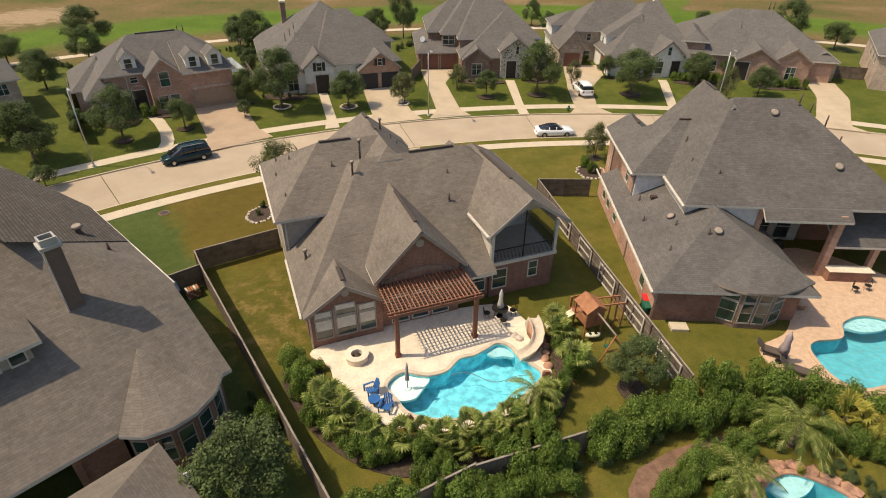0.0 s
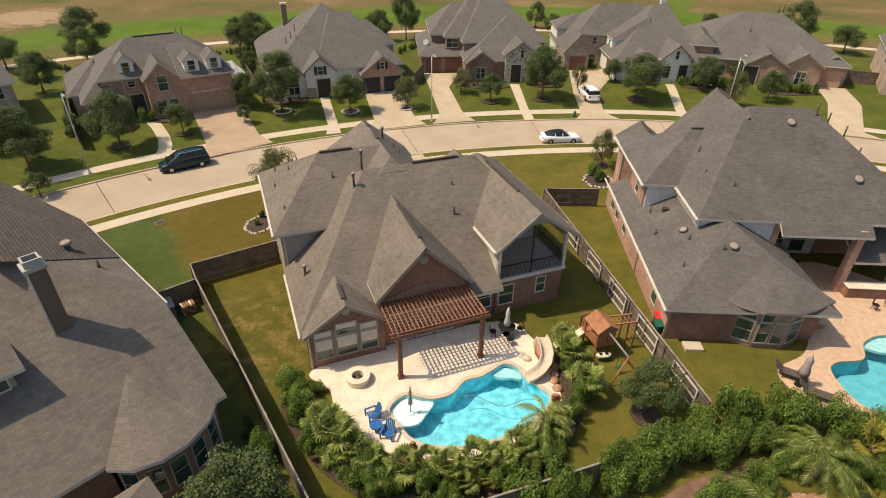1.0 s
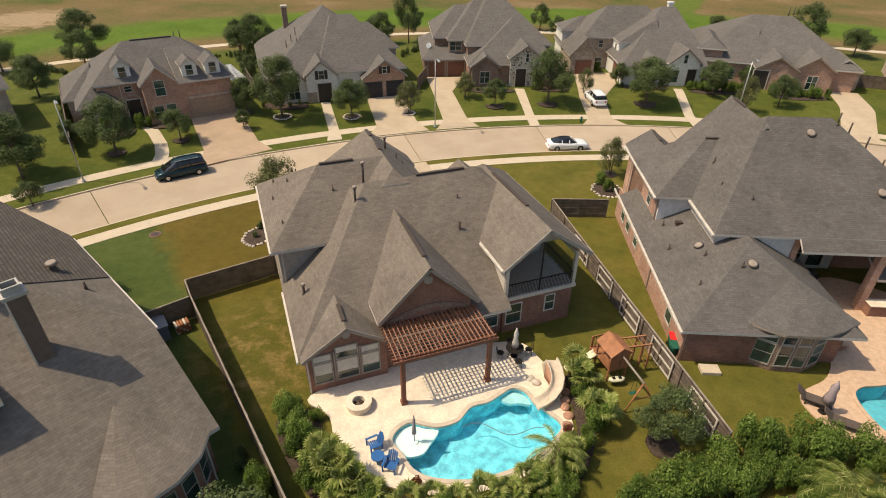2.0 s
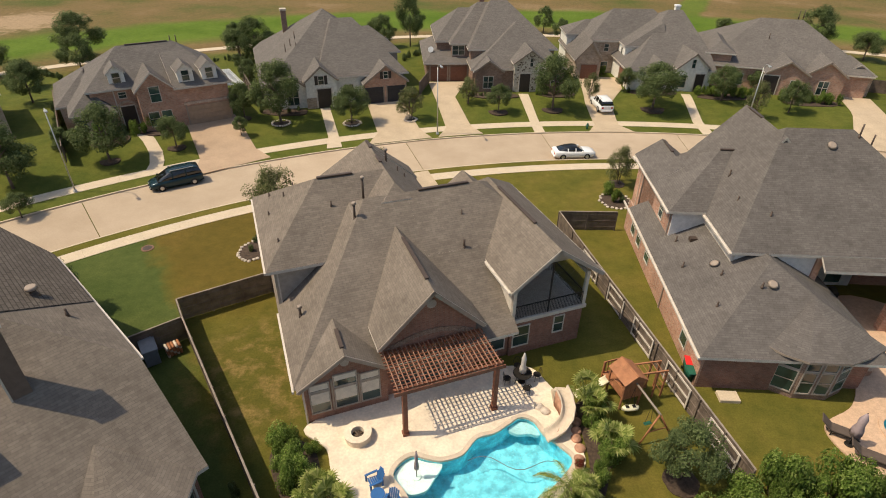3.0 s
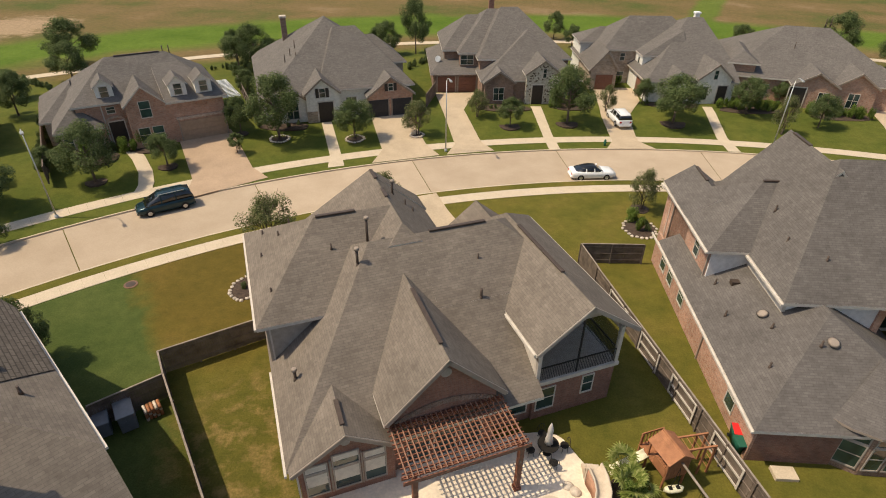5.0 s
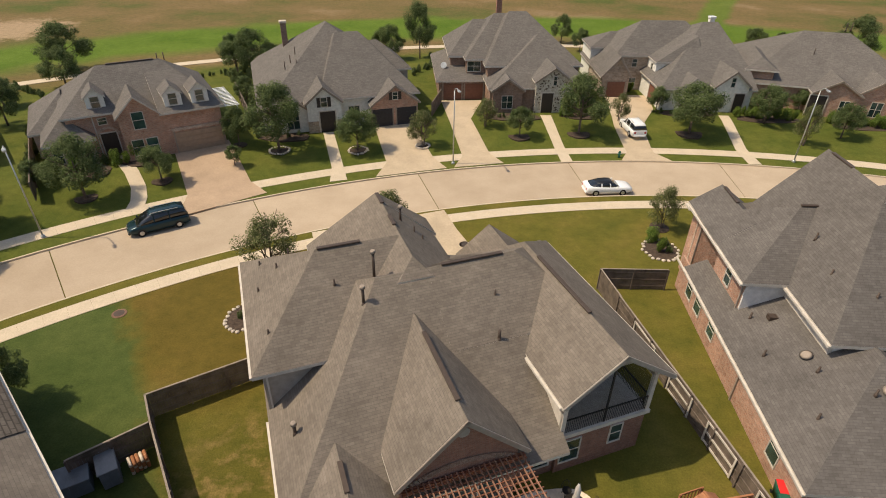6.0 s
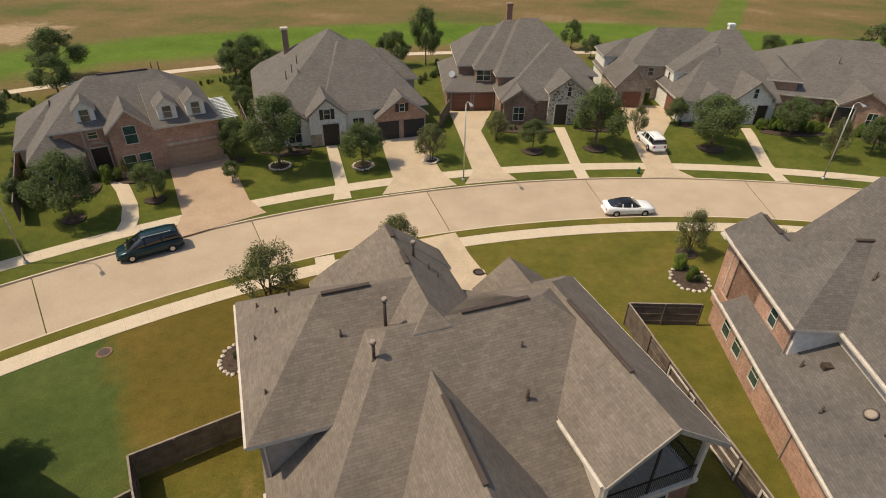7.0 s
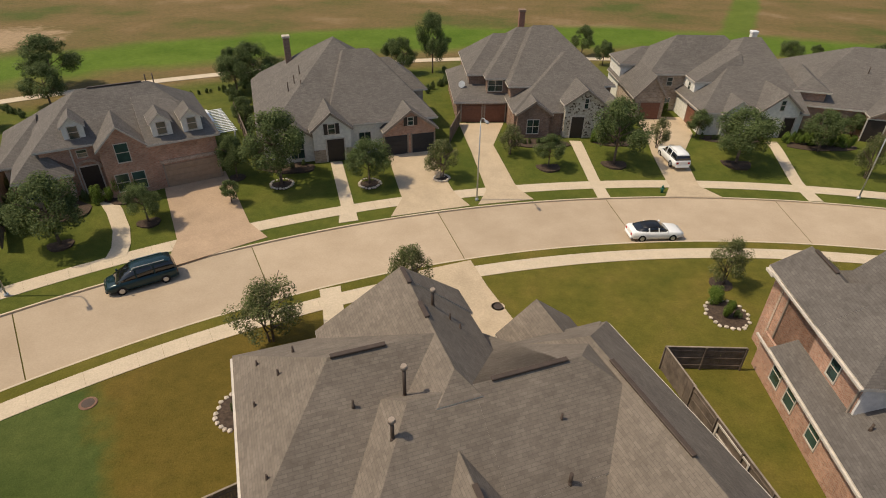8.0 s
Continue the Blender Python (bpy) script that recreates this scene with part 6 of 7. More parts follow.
palm(19.4, 20.9, 1.9, 2.8, 20, 1, "broad green feather palm standing in the hedge", width=0.36)
palm(15.3, 18.2, 1.4, 2.2, 16, 2, "green feather palm beside the garden path", width=0.32)
palm(5.5, 22.7, 1.8, 2.0, 10, 3, "young green feather palm leaning over the pool", width=0.3, lean=(0.2, 0.3))
palm(24.3, 21.6, 1.2, 1.9, 14, 4, "yellowing feather palm with dry brown fronds", "leaf_yellow", 0.36)
for k, (x, y, h, r) in enumerate(((-5.4, 21.9, 1.3, 1.7), (-4.4, 21.2, 0.9, 1.4), (-1.6, 20.2, 0.9, 1.4), (0.6, 20.1, 1.1, 1.3), (1.9, 20.6, 1.2, 1.4), (3.2, 20.9, 0.9, 1.2), (8.5, 26.0, 1.3, 1.6), (8.0, 28.7, 1.1, 1.5), (-2.8, 19.8, 0.7, 1.2), (6.6, 23.4, 0.9, 1.2), (-6.2, 22.7, 1.1, 1.5), (-3.5, 20.6, 1.0, 1.3), (-0.5, 20.6, 0.9, 1.1), (4.3, 21.7, 1.0, 1.2), (1.2, 19.5, 0.8, 1.1), (-5.0, 20.5, 0.7, 1.2), (7.9, 29.9, 1.0, 1.3))):
    palmetto(x, y, h, r * 0.82, 20, 50 + k)
palmetto(2.4, 20.0, 0.5, 1.0, 12, 80, "leaf_yellow")
palmetto(22.9, 22.2, 0.9, 1.5, 14, 81, "leaf_yellow")


def bed(x, y, r, label="dark mulch bed ringed with pale stones", stones=True, sx=1.0):
    b = thing("mulch_bed", pose(x, y, gz(x, y)), label, "flower bed", "mulch beds")
    rn = random.Random(int(x * 13 + y * 7))
    lp = [Vector((r * sx * math.cos(a) * rn.uniform(0.93, 1.07), r * math.sin(a) * rn.uniform(0.93, 1.07))) for a in [2 * math.pi * i / 22 for i in range(22)]]
    part("mulch", thick_sheet([lp], -0.15, 0.06), "mulch", b)
    if stones:
        for i in range(0, 22):
            p = lp[i]
            bm = bmesh.new()
            bmesh.ops.create_icosphere(bm, subdivisions=1, radius=0.16)
            for v in bm.verts:
                v.co = Vector((v.co.x * rn.uniform(0.8, 1.3), v.co.y * rn.uniform(0.8, 1.3), v.co.z * 0.7)) + Vector((p.x, p.y, 0.05))
            part("stone", bm, "rock_pale", b)


for x, y, r, s in ((-21.9, 73.5, 1.1, True), (-13.2, 74.7, 1.1, True), (-31.7, 65.6, 1.0, False), (-37.2, 61.5, 1.0, False), (5.7, 80.1, 1.3, False), (13.1, 81.4, 1.4, False), (26.9, 82.3, 1.6, False), (16.7, 59.4, 0.9, False), (-5.9, 76.6, 0.8, True), (-26.6, 74.2, 0.8, False)):
    bed(x, y, r, "dark mulch ring round a street tree", s)
bed(-16.6, 45.2, 1.5, sx=0.75)
bed(15.7, 55.6, 1.7, sx=0.85)
bed(11.9, 24.7, 0.9, "bare earth ring round a small tree", False)
for x, y, r, sx in ((-39.8, 66.2, 2.0, 1.2), (-35.6, 69.4, 1.6, 1.3), (-22.4, 77.0, 1.5, 2.0), (5.2, 85.6, 1.4, 2.6), (14.2, 86.8, 1.4, 2.0), (28.6, 88.5, 1.3, 2.8), (38.6, 87.0, 1.5, 2.8), (50, 85, 1.5, 2.6)):
    bed(x, y, r, "dark mulch bed along a house front", False, sx)


pb = thing("mulch_bed", Matrix(), "dark mulch bed under the shrubs round the pool", "flower bed", "mulch beds")
part("mulch", thick_sheet([loop_of([(-8.6, 26.6), (-7.2, 25.9), (-6.4, 24.2), (-5.0, 22.5), (-2.6, 21.4), (0.6, 21.0), (3.8, 21.9), (6.1, 23.5), (7.4, 25.4), (7.3, 29.4), (8.2, 29.6), (8.6, 27.2), (8.2, 24.6), (6.6, 21.7), (4.0, 19.3), (0.7, 18.4), (-2.8, 18.7), (-5.6, 20.2), (-7.8, 22.4), (-9.5, 25.4)], 5)], -0.1, 0.05), "mulch", pb)


# ---------------------------------------------------------------- vehicles
def loft(rings, caps=True):
    """A skin over rings of points."""
    bm = bmesh.new()
    rows = [[bm.verts.new(p) for p in r] for r in rings]
    n = len(rows[0])
    for a, b in zip(rows, rows[1:]):
        for i in range(n):
            f = bm.faces.new((a[i], a[(i + 1) % n], b[(i + 1) % n], b[i]))
            f.smooth = True
    if caps:
        bm.faces.new(rows[0][::-1])
        bm.faces.new(rows[-1])
    bmesh.ops.recalc_face_normals(bm, faces=bm.faces[:])
    return bm


def hull_ring(x, w, z0, z1):
    half = [(w * 0.86, z0), (w, z0 + 0.16), (w * 1.0, z0 + (z1 - z0) * 0.62), (w * 0.95, z1 - 0.05), (w * 0.82, z1)]
    return [(x, y, z) for y, z in half] + [(x, -y, z) for y, z in reversed(half)]


def cabin_ring(x, w0, w1, z0, z1):
    return [(x, w0, z0), (x, (w0 + w1) / 2 + 0.03, (z0 + z1) / 2), (x, w1, z1 - 0.03), (x, w1 * 0.85, z1), (x, -w1 * 0.85, z1), (x, -w1, z1 - 0.03), (x, -(w0 + w1) / 2 - 0.03, (z0 + z1) / 2), (x, -w0, z0)]


def car(x, y, z, yaw, hull, cabin, roof, paint, roof_paint, wheels, label, name, rails=False, rw=0.34):
    c = thing(name, pose(x, y, z, 0, 0, yaw), label, "car", "cars in the street")
    body = part("body", loft([hull_ring(*h) for h in hull]), paint, c)
    glass = part("cabin_glass", loft([cabin_ring(*k) for k in cabin]), "glass_car", c, "dark tinted car windows")
    rf = []
    for xx, w1, z1 in roof:
        rf.append([(xx, w1, z1 - 0.05), (xx, w1 * 0.86, z1 + 0.02), (xx, -w1 * 0.86, z1 + 0.02), (xx, -w1, z1 - 0.05)])
    part("roof", loft(rf), roof_paint, c)
    # pillars between the side windows
    xs = [k[0] for k in cabin]
    for fr in (0.36, 0.66):
        px = xs[0] + (xs[-1] - xs[0]) * fr
        zt = roof[1][2]
        w0, w1 = cabin[2][1], cabin[2][2]
        for s in (-1, 1):
            pl = bmesh.new()
            box(pl, px - 0.05, px + 0.05, 0, 0.03, 0, 1.0)
            for v in pl.verts:
                t = v.co.z
                v.co = Vector((v.co.x, s * ((w0 + 0.012) * (1 - t) + (w1 + 0.02) * t + v.co.y - 0.01 + 0.07 * t * (1 - t)), cabin[2][3] * (1 - t) + (zt - 0.03) * t))
            part("pillar", pl, paint, c)
    for xx in wheels:
        for s in (-1, 1):
            w = hull[len(hull) // 2][1]
            ty = part("wheel", tubem((xx, s * (w - 0.2), rw), (xx, s * (w + 0.02), rw), rw, rw, 18), "rubber", c)
            rb = tubem((xx, s * (w - 0.02), rw), (xx, s * (w + 0.035), rw), rw * 0.62, rw * 0.56, 12)
            part("rim", rb, "rim", ty)
    fx, bx = hull[-1][0], hull[0][0]
    for s in (-1, 1):
        part("headlight", boxm(fx - 0.2, fx + 0.015, s * hull[-1][1] * 0.72 - 0.16, s * hull[-1][1] * 0.72 + 0.16, hull[-1][3] - 0.24, hull[-1][3] - 0.08, bevel=0.02), "lamp_clear", c)
        part("tail_light", boxm(bx - 0.015, bx + 0.1, s * hull[0][1] * 0.76 - 0.13, s * hull[0][1] * 0.76 + 0.13, hull[0][3] - 0.34, hull[0][3] - 0.1, bevel=0.02), "lamp_red", c)
        part("mirror", boxm(cabin[-1][0] - 0.35, cabin[-1][0] - 0.2, s * (hull[len(hull) // 2][1] + 0.08) - 0.08, s * (hull[len(hull) // 2][1] + 0.08) + 0.08, cabin[-1][3] + 0.02, cabin[-1][3] + 0.16, bevel=0.02), paint, c)
        if rails:
            part("roof_rail", boxm(roof[1][0], roof[-2][0], s * roof[1][1] * 0.82 - 0.025, s * roof[1][1] * 0.82 + 0.025, roof[1][2] + 0.04, roof[1][2] + 0.09), "metal_grey", c)
    part("bumper", boxm(fx - 0.12, fx + 0.06, -hull[-1][1] * 0.9, hull[-1][1] * 0.9, 0.24, 0.46, bevel=0.04), paint, c)
    part("bumper", boxm(bx - 0.06, bx + 0.12, -hull[0][1] * 0.9, hull[0][1] * 0.9, 0.26, 0.5, bevel=0.04), paint, c)
    return c


car(-28.2, 57.3, -0.12, 214.5, [(-2.5, 0.86, 0.34, 1.02), (-2.3, 0.95, 0.24, 1.08), (-1.2, 0.98, 0.2, 1.08), (0.6, 0.98, 0.2, 1.04), (1.5, 0.97, 0.22, 1.0), (2.2, 0.9, 0.26, 0.86), (2.5, 0.74, 0.34, 0.7)],
    [(-2.46, 0.86, 0.76, 1.04, 1.2), (-2.2, 0.9, 0.74, 1.05, 1.72), (-0.6, 0.92, 0.74, 1.05, 1.76), (0.5, 0.92, 0.72, 1.03, 1.7), (1.75, 0.86, 0.66, 0.98, 1.02)],
    [(-2.3, 0.74, 1.68), (-1.8, 0.76, 1.76), (-0.3, 0.76, 1.77), (0.45, 0.72, 1.72), (0.6, 0.66, 1.66)], "paint_teal", "paint_teal", (-1.55, 1.5), "dark teal minivan parked at the far kerb", "minivan", True)
car(13.45, 66.6, -0.12, 6.3, [(-2.35, 0.8, 0.36, 0.92), (-2.1, 0.92, 0.26, 1.0), (-1.2, 0.96, 0.2, 0.98), (0.3, 0.94, 0.2, 0.94), (1.2, 0.94, 0.2, 0.92), (2.0, 0.88, 0.24, 0.84), (2.38, 0.7, 0.32, 0.7)],
    [(-1.9, 0.78, 0.62, 0.95, 1.0), (-1.15, 0.82, 0.64, 0.95, 1.25), (-0.4, 0.84, 0.66, 0.94, 1.34), (0.2, 0.84, 0.64, 0.93, 1.3), (1.0, 0.78, 0.58, 0.91, 0.94)],
    [(-1.3, 0.61, 1.19), (-0.95, 0.65, 1.29), (-0.3, 0.67, 1.35), (0.2, 0.65, 1.32), (0.34, 0.6, 1.26)], "paint_white", "car_black", (-1.4, 1.36), "white two-door coupe with a black roof at the kerb", "coupe")
car(19.9, 82.5, 0.36, 97, [(-2.4, 0.84, 0.4, 1.0), (-2.2, 0.95, 0.28, 1.08), (-1.2, 0.98, 0.24, 1.08), (0.5, 0.98, 0.24, 1.06), (1.4, 0.96, 0.24, 1.04), (2.1, 0.9, 0.28, 0.96), (2.42, 0.74, 0.36, 0.82)],
    [(-2.3, 0.86, 0.72, 1.05, 1.3), (-1.95, 0.88, 0.72, 1.06, 1.62), (-0.4, 0.9, 0.74, 1.06, 1.72), (0.4, 0.9, 0.72, 1.05, 1.66), (1.25, 0.84, 0.66, 1.03, 1.06)],
    [(-2.15, 0.7, 1.58), (-1.6, 0.74, 1.68), (-0.3, 0.75, 1.73), (0.35, 0.72, 1.68), (0.5, 0.66, 1.62)], "paint_white", "paint_white", (-1.45, 1.42), "white sport utility vehicle parked in a driveway", "suv", True, 0.37)


# ---------------------------------------------------------------- street furniture
def street_lamp(x, y, yaw, h=8.2):
    s = thing("street_lamp", pose(x, y, gz(x, y), 0, 0, yaw), "slender grey metal street lamp with a curved arm", "street lamp", "street lamps")
    part("pole", tubem((0, 0, -0.2), (0, 0, h), 0.075, 0.045, 10), "metal_grey", s)
    part("base", tubem((0, 0, -0.1), (0, 0, 0.25), 0.2, 0.16, 10), "metal_grey", s)
    bm = bmesh.new()
    pts = [Vector((0, 0, h - 0.05)), Vector((0.4, 0, h + 0.3)), Vector((0.9, 0, h + 0.45)), Vector((1.5, 0, h + 0.45))]
    for a, b in zip(pts, pts[1:]):
        tube(bm, a, b, 0.045, 0.045, 8)
    part("arm", bm, "metal_grey", s)
    part("lamp_head", boxm(1.4, 2.05, -0.14, 0.14, h + 0.34, h + 0.5, bevel=0.04), "metal_grey", s)


for lx, ly in ((-37.2, 54.9), (-2.25, 72.3), (36.4, 75.1)):
    street_lamp(lx, ly, math.degrees(math.atan2(RC.y - ly, RC.x - lx)))
hy = thing("fire_hydrant", pose(16.7, 75.2, 0), "small dark green fire hydrant on the verge", "fire hydrant")
part("barrel", tubem((0, 0, -0.05), (0, 0, 0.6), 0.14, 0.13, 12), "plastic_green", hy)
part("bonnet", tubem((0, 0, 0.6), (0, 0, 0.8), 0.16, 0.05, 12), "plastic_green", hy)
for s in (-1, 1):
    part("outlet", tubem((0, 0, 0.42), (s * 0.25, 0, 0.42), 0.06, 0.06, 8), "plastic_green", hy)
for mx, my in ((-25.45, 45.2), (-0.9, 55.6)):
    mh = thing("manhole_cover", pose(mx, my, 0.0), "round rusty manhole cover set in concrete", "manhole cover", "manhole covers")
    part("collar", tubem((0, 0, -0.05), (0, 0, 0.05), 0.52, 0.5, 20), "path_brown" if mx < -10 else "sidewalk", mh)
    part("lid", tubem((0, 0, 0.0), (0, 0, 0.065), 0.36, 0.36, 20), "pipe_dark", mh)

# ---------------------------------------------------------------- the pool patio
fp = thing("fire_pit", pose(-5.0, 26.8, 0.1), "round pale stone fire pit on the patio", "fire pit")
ringo = [Vector((0.72 * math.cos(a), 0.72 * math.sin(a))) for a in [2 * math.pi * i / 24 for i in range(24)]]
ringi = [v * 0.52 for v in ringo]
part("wall", thick_sheet([ringo, ringi], -0.02, 0.4), "travertine", fp)
part("cap", thick_sheet([[v * 1.06 for v in ringo], [v * 0.5 for v in ringo]], 0.4, 0.47), "travertine", fp)
part("ash", thick_sheet([ringi], 0.0, 0.12), "mulch", fp)
for k in range(4):
    a = k * 0.8
    part("log", tubem((-0.25 * math.cos(a), -0.25 * math.sin(a), 0.16 + k * 0.02), (0.25 * math.cos(a), 0.25 * math.sin(a), 0.2 + k * 0.03), 0.05, 0.045, 7), "bark", fp)


def garden_chair(x, y, yaw):
    c = thing("garden_chair", pose(x, y, 0.1, 0, 0, yaw) @ Matrix.Diagonal((0.86, 0.86, 0.86, 1)), "blue slatted garden chair on the pool patio", "chair", "blue garden chairs")
    for k in range(5):
        part("seat_slat", boxm(-0.3, 0.3, -0.32 + k * 0.13, -0.22 + k * 0.13, 0.33 - k * 0.025, 0.36 - k * 0.025), "plastic_blue", c)
        part("back_slat", boxm(-0.3 + k * 0.125, -0.2 + k * 0.125, -0.02, 0.02, 0, 0.85 - abs(k - 2) * 0.06, m=pose(0, 0.3, 0.24, -22, 0, 0)), "plastic_blue", c)
    for s in (-1, 1):
        part("arm", boxm(s * 0.38 - 0.07, s * 0.38 + 0.07, -0.42, 0.38, 0.54, 0.57), "plastic_blue", c)
        part("leg", boxm(s * 0.38 - 0.03, s * 0.38 + 0.03, -0.4, -0.3, -0.0, 0.54), "plastic_blue", c)
        part("leg", boxm(s * 0.34 - 0.03, s * 0.34 + 0.03, 0.35, 0.45, -0.0, 0.55), "plastic_blue", c)


garden_chair(-3.75, 24.0, -60)
garden_chair(-2.75, 22.75, -15)
st = thing("side_table", pose(-3.45, 23.15, 0.1), "small round blue table between the chairs", "table")
part("tabletop", tubem((0, 0, 0.42), (0, 0, 0.46), 0.36, 0.36, 18), "plastic_blue", st)
for k in range(4):
    part("leg", boxm(0.22 * math.cos(k * 1.571) - 0.03, 0.22 * math.cos(k * 1.571) + 0.03, 0.22 * math.sin(k * 1.571) - 0.03, 0.22 * math.sin(k * 1.571) + 0.03, 0, 0.42), "plastic_blue", st)


def closed_umbrella(x, y, z, h, cloth, label, lean=0.0, r=0.17):
    u = thing("parasol", pose(x, y, z, lean, 0, 0), label, "parasol", "closed parasols")
    part("pole", tubem((0, 0, -0.05), (0, 0, h), 0.025, 0.025, 8), "iron", u)
    bm = bmesh.new()
    prof = [(h * 0.34, r * 1.15), (h * 0.5, r), (h * 0.62, r * 0.7), (h * 0.8, r * 0.75), (h * 0.98, 0.03)]
    rings = []
    for zz, rr in prof:
        rings.append([(rr * (1 + 0.22 * (i % 2)) * math.cos(2 * math.pi * i / 14), rr * (1 + 0.22 * (i % 2)) * math.sin(2 * math.pi * i / 14), zz) for i in range(14)])
    bm.free()
    part("canopy", loft(rings), cloth, u)
    part("base", tubem((0, 0, -0.02), (0, 0, 0.07), 0.25, 0.22, 14), "iron" if z > 0 else "plaster_ledge", u)


closed_umbrella(-1.65, 24.6, -0.12, 2.1, "cloth_mauve", "closed brown parasol standing on the tanning ledge", r=0.1)
closed_umbrella(4.35, 31.3, 0.1, 2.4, "cloth_grey", "closed pale parasol over a patio table")
closed_umbrella(21.9, 27.3, 0.1, 2.5, "cloth_mauve", "closed mauve parasol beside the loungers", r=0.24)
pt = thing("patio_table", pose(4.35, 31.3, 0.1), "round black iron patio table", "table")
tb2 = tubem((0, 0, 0.7), (0, 0, 0.73), 0.58, 0.58, 20)
part("tabletop", tb2, "iron", pt)
for k in range(4):
    a = k * 1.571 + 0.4
    part("leg", tubem((0.5 * math.cos(a), 0.5 * math.sin(a), 0), (0.25 * math.cos(a), 0.25 * math.sin(a), 0.7), 0.02, 0.02, 6), "iron", pt)


def iron_chair(x, y, z, yaw):
    c = thing("patio_chair", pose(x, y, z, 0, 0, yaw), "black wrought iron patio chair", "chair", "iron patio chairs")
    part("seat", tubem((0, 0, 0.42), (0, 0, 0.45), 0.24, 0.24, 12), "iron", c)
    for k in range(4):
        a = k * 1.571 + 0.785
        part("leg", tubem((0.24 * math.cos(a), 0.24 * math.sin(a), 0), (0.18 * math.cos(a), 0.18 * math.sin(a), 0.43), 0.015, 0.015, 6), "iron", c)
    bm = bmesh.new()
    pts = [Vector((0.24 * math.cos(a), 0.2 + 0.04 * math.sin(a), 0.45 + 0.5 * math.sin(a))) for a in [math.pi * i / 8 for i in range(9)]]
    for a, b in zip(pts, pts[1:]):
        tube(bm, a, b, 0.016, 0.016, 6)
    for xx in (-0.12, 0, 0.12):
        tube(bm, (xx, 0.2, 0.45), (xx, 0.23, 0.86), 0.01, 0.01, 5)
    part("backrest", bm, "iron", c)


for k in range(4):
    a = k * 1.571 + 0.2
    iron_chair(4.35 + 0.95 * math.cos(a), 31.3 + 0.95 * math.sin(a), 0.1, math.degrees(a) - 90)
iron_chair(31.2, 34.9, 0.1, 40)
iron_chair(32.3, 35.2, 0.1, -30)

# the curved water slide
sl = thing("pool_slide", Matrix(), "curved tan water slide with rockwork beside the pool", "slide")
path = [(6.35, 29.5, 1.35), (6.55, 28.9, 1.2), (6.6, 28.3, 1.0), (6.45, 27.8, 0.75), (6.1, 27.4, 0.5), (5.65, 27.15, 0.3), (5.3, 27.05, 0.18)]
rings = []
for i, p in enumerate(path):
    a, b = Vector(path[max(0, i - 1)]), Vector(path[min(len(path) - 1, i + 1)])
    d = (b - a).normalized()
    s = d.cross(Vector((0, 0, 1))).normalized()
    prof = [(-0.4, 0.32), (-0.32, 0.32), (-0.26, 0.08), (0, 0.0), (0.26, 0.08), (0.32, 0.32), (0.4, 0.32), (0.3, -0.05), (0, -0.12), (-0.3, -0.05)]
    rings.append([Vector(p) + s * u + Vector((0, 0, v)) for u, v in prof])
part("flume", loft(rings), "coping", sl, "smooth tan slide flume")
rw = [[Vector((p[0] + o[0] * k, p[1] + o[1] * k, zz)) for k, zz in ((1, 0.0), (1, p[2] - 0.1), (-1, p[2] - 0.1), (-1, 0.0))] for p, o in zip(path[:5], ((0.3, 0.02), (0.3, 0.0), (0.3, 0.02), (0.28, 0.1), (0.22, 0.18)))]
part("rockwork", loft(rw), "stone_edge", sl)
for k, (zz, yy) in enumerate(((0.3, 30.3), (0.6, 30.05), (0.9, 29.8), (1.2, 29.6))):
    part("step", boxm(6.05, 6.65, yy - 0.02, yy + 0.25, 0, zz), "coping", sl)
rk = random.Random(5)
for k, (x, y) in enumerate(((7.0, 28.9), (7.15, 28.3), (7.1, 27.7), (6.95, 27.1), (7.05, 26.5), (6.9, 25.8), (5.2, 29.3), (5.5, 29.0))):
    rc = thing("boulder", pose(x, y, 0.1, 0, 0, k * 50), "rough tan landscape boulder beside the pool", "boulder", "boulders by the pool")
    bm = bmesh.new()
    bmesh.ops.create_icosphere(bm, subdivisions=2, radius=0.3)
    for v in bm.verts:
        v.co *= 1 + 0.25 * noise.noise(v.co * 2.2 + Vector((k * 3, 0, 0)))
        v.co.z *= 0.75
    part("rock", bm, "rock_pale" if k > 5 else "stone_edge", rc)
# stones of the red pool edge
for k in range(34):
    a = POOL_C[int(k * len(POOL_C) / 34)]
    c = sum(POOL_C, Vector((0, 0))) / len(POOL_C)
    d = (a - c).normalized()
    rc = thing("edge_stone", pose(a.x + d.x * 0.55, a.y + d.y * 0.55, 0.05, 0, 0, k * 71), "rough reddish stone on a pool edge", "stone", "pool edge stones")
    bm = bmesh.new()
    bmesh.ops.create_icosphere(bm, subdivisions=1, radius=0.4)
    for v in bm.verts:
        v.co = Vector((v.co.x * rk.uniform(0.8, 1.2), v.co.y * rk.uniform(0.7, 1.1), v.co.z * 0.5))
    part("rock", bm, "stone_edge", rc)
cl = thing("pool_cleaner_hose", Matrix(), "dark floating cleaner hose across the pool water", "hose")
hose = bmesh.new()
hp = [Vector((1.0 + 0.42 * i, 25.6 + 0.35 * math.sin(i * 0.75) - 0.02 * i, 0.0)) for i in range(12)]
for a, b in zip(hp, hp[1:]):
    tube(hose, a, b, 0.022, 0.022, 6)
part("hose", hose, "plastic_grey", cl)

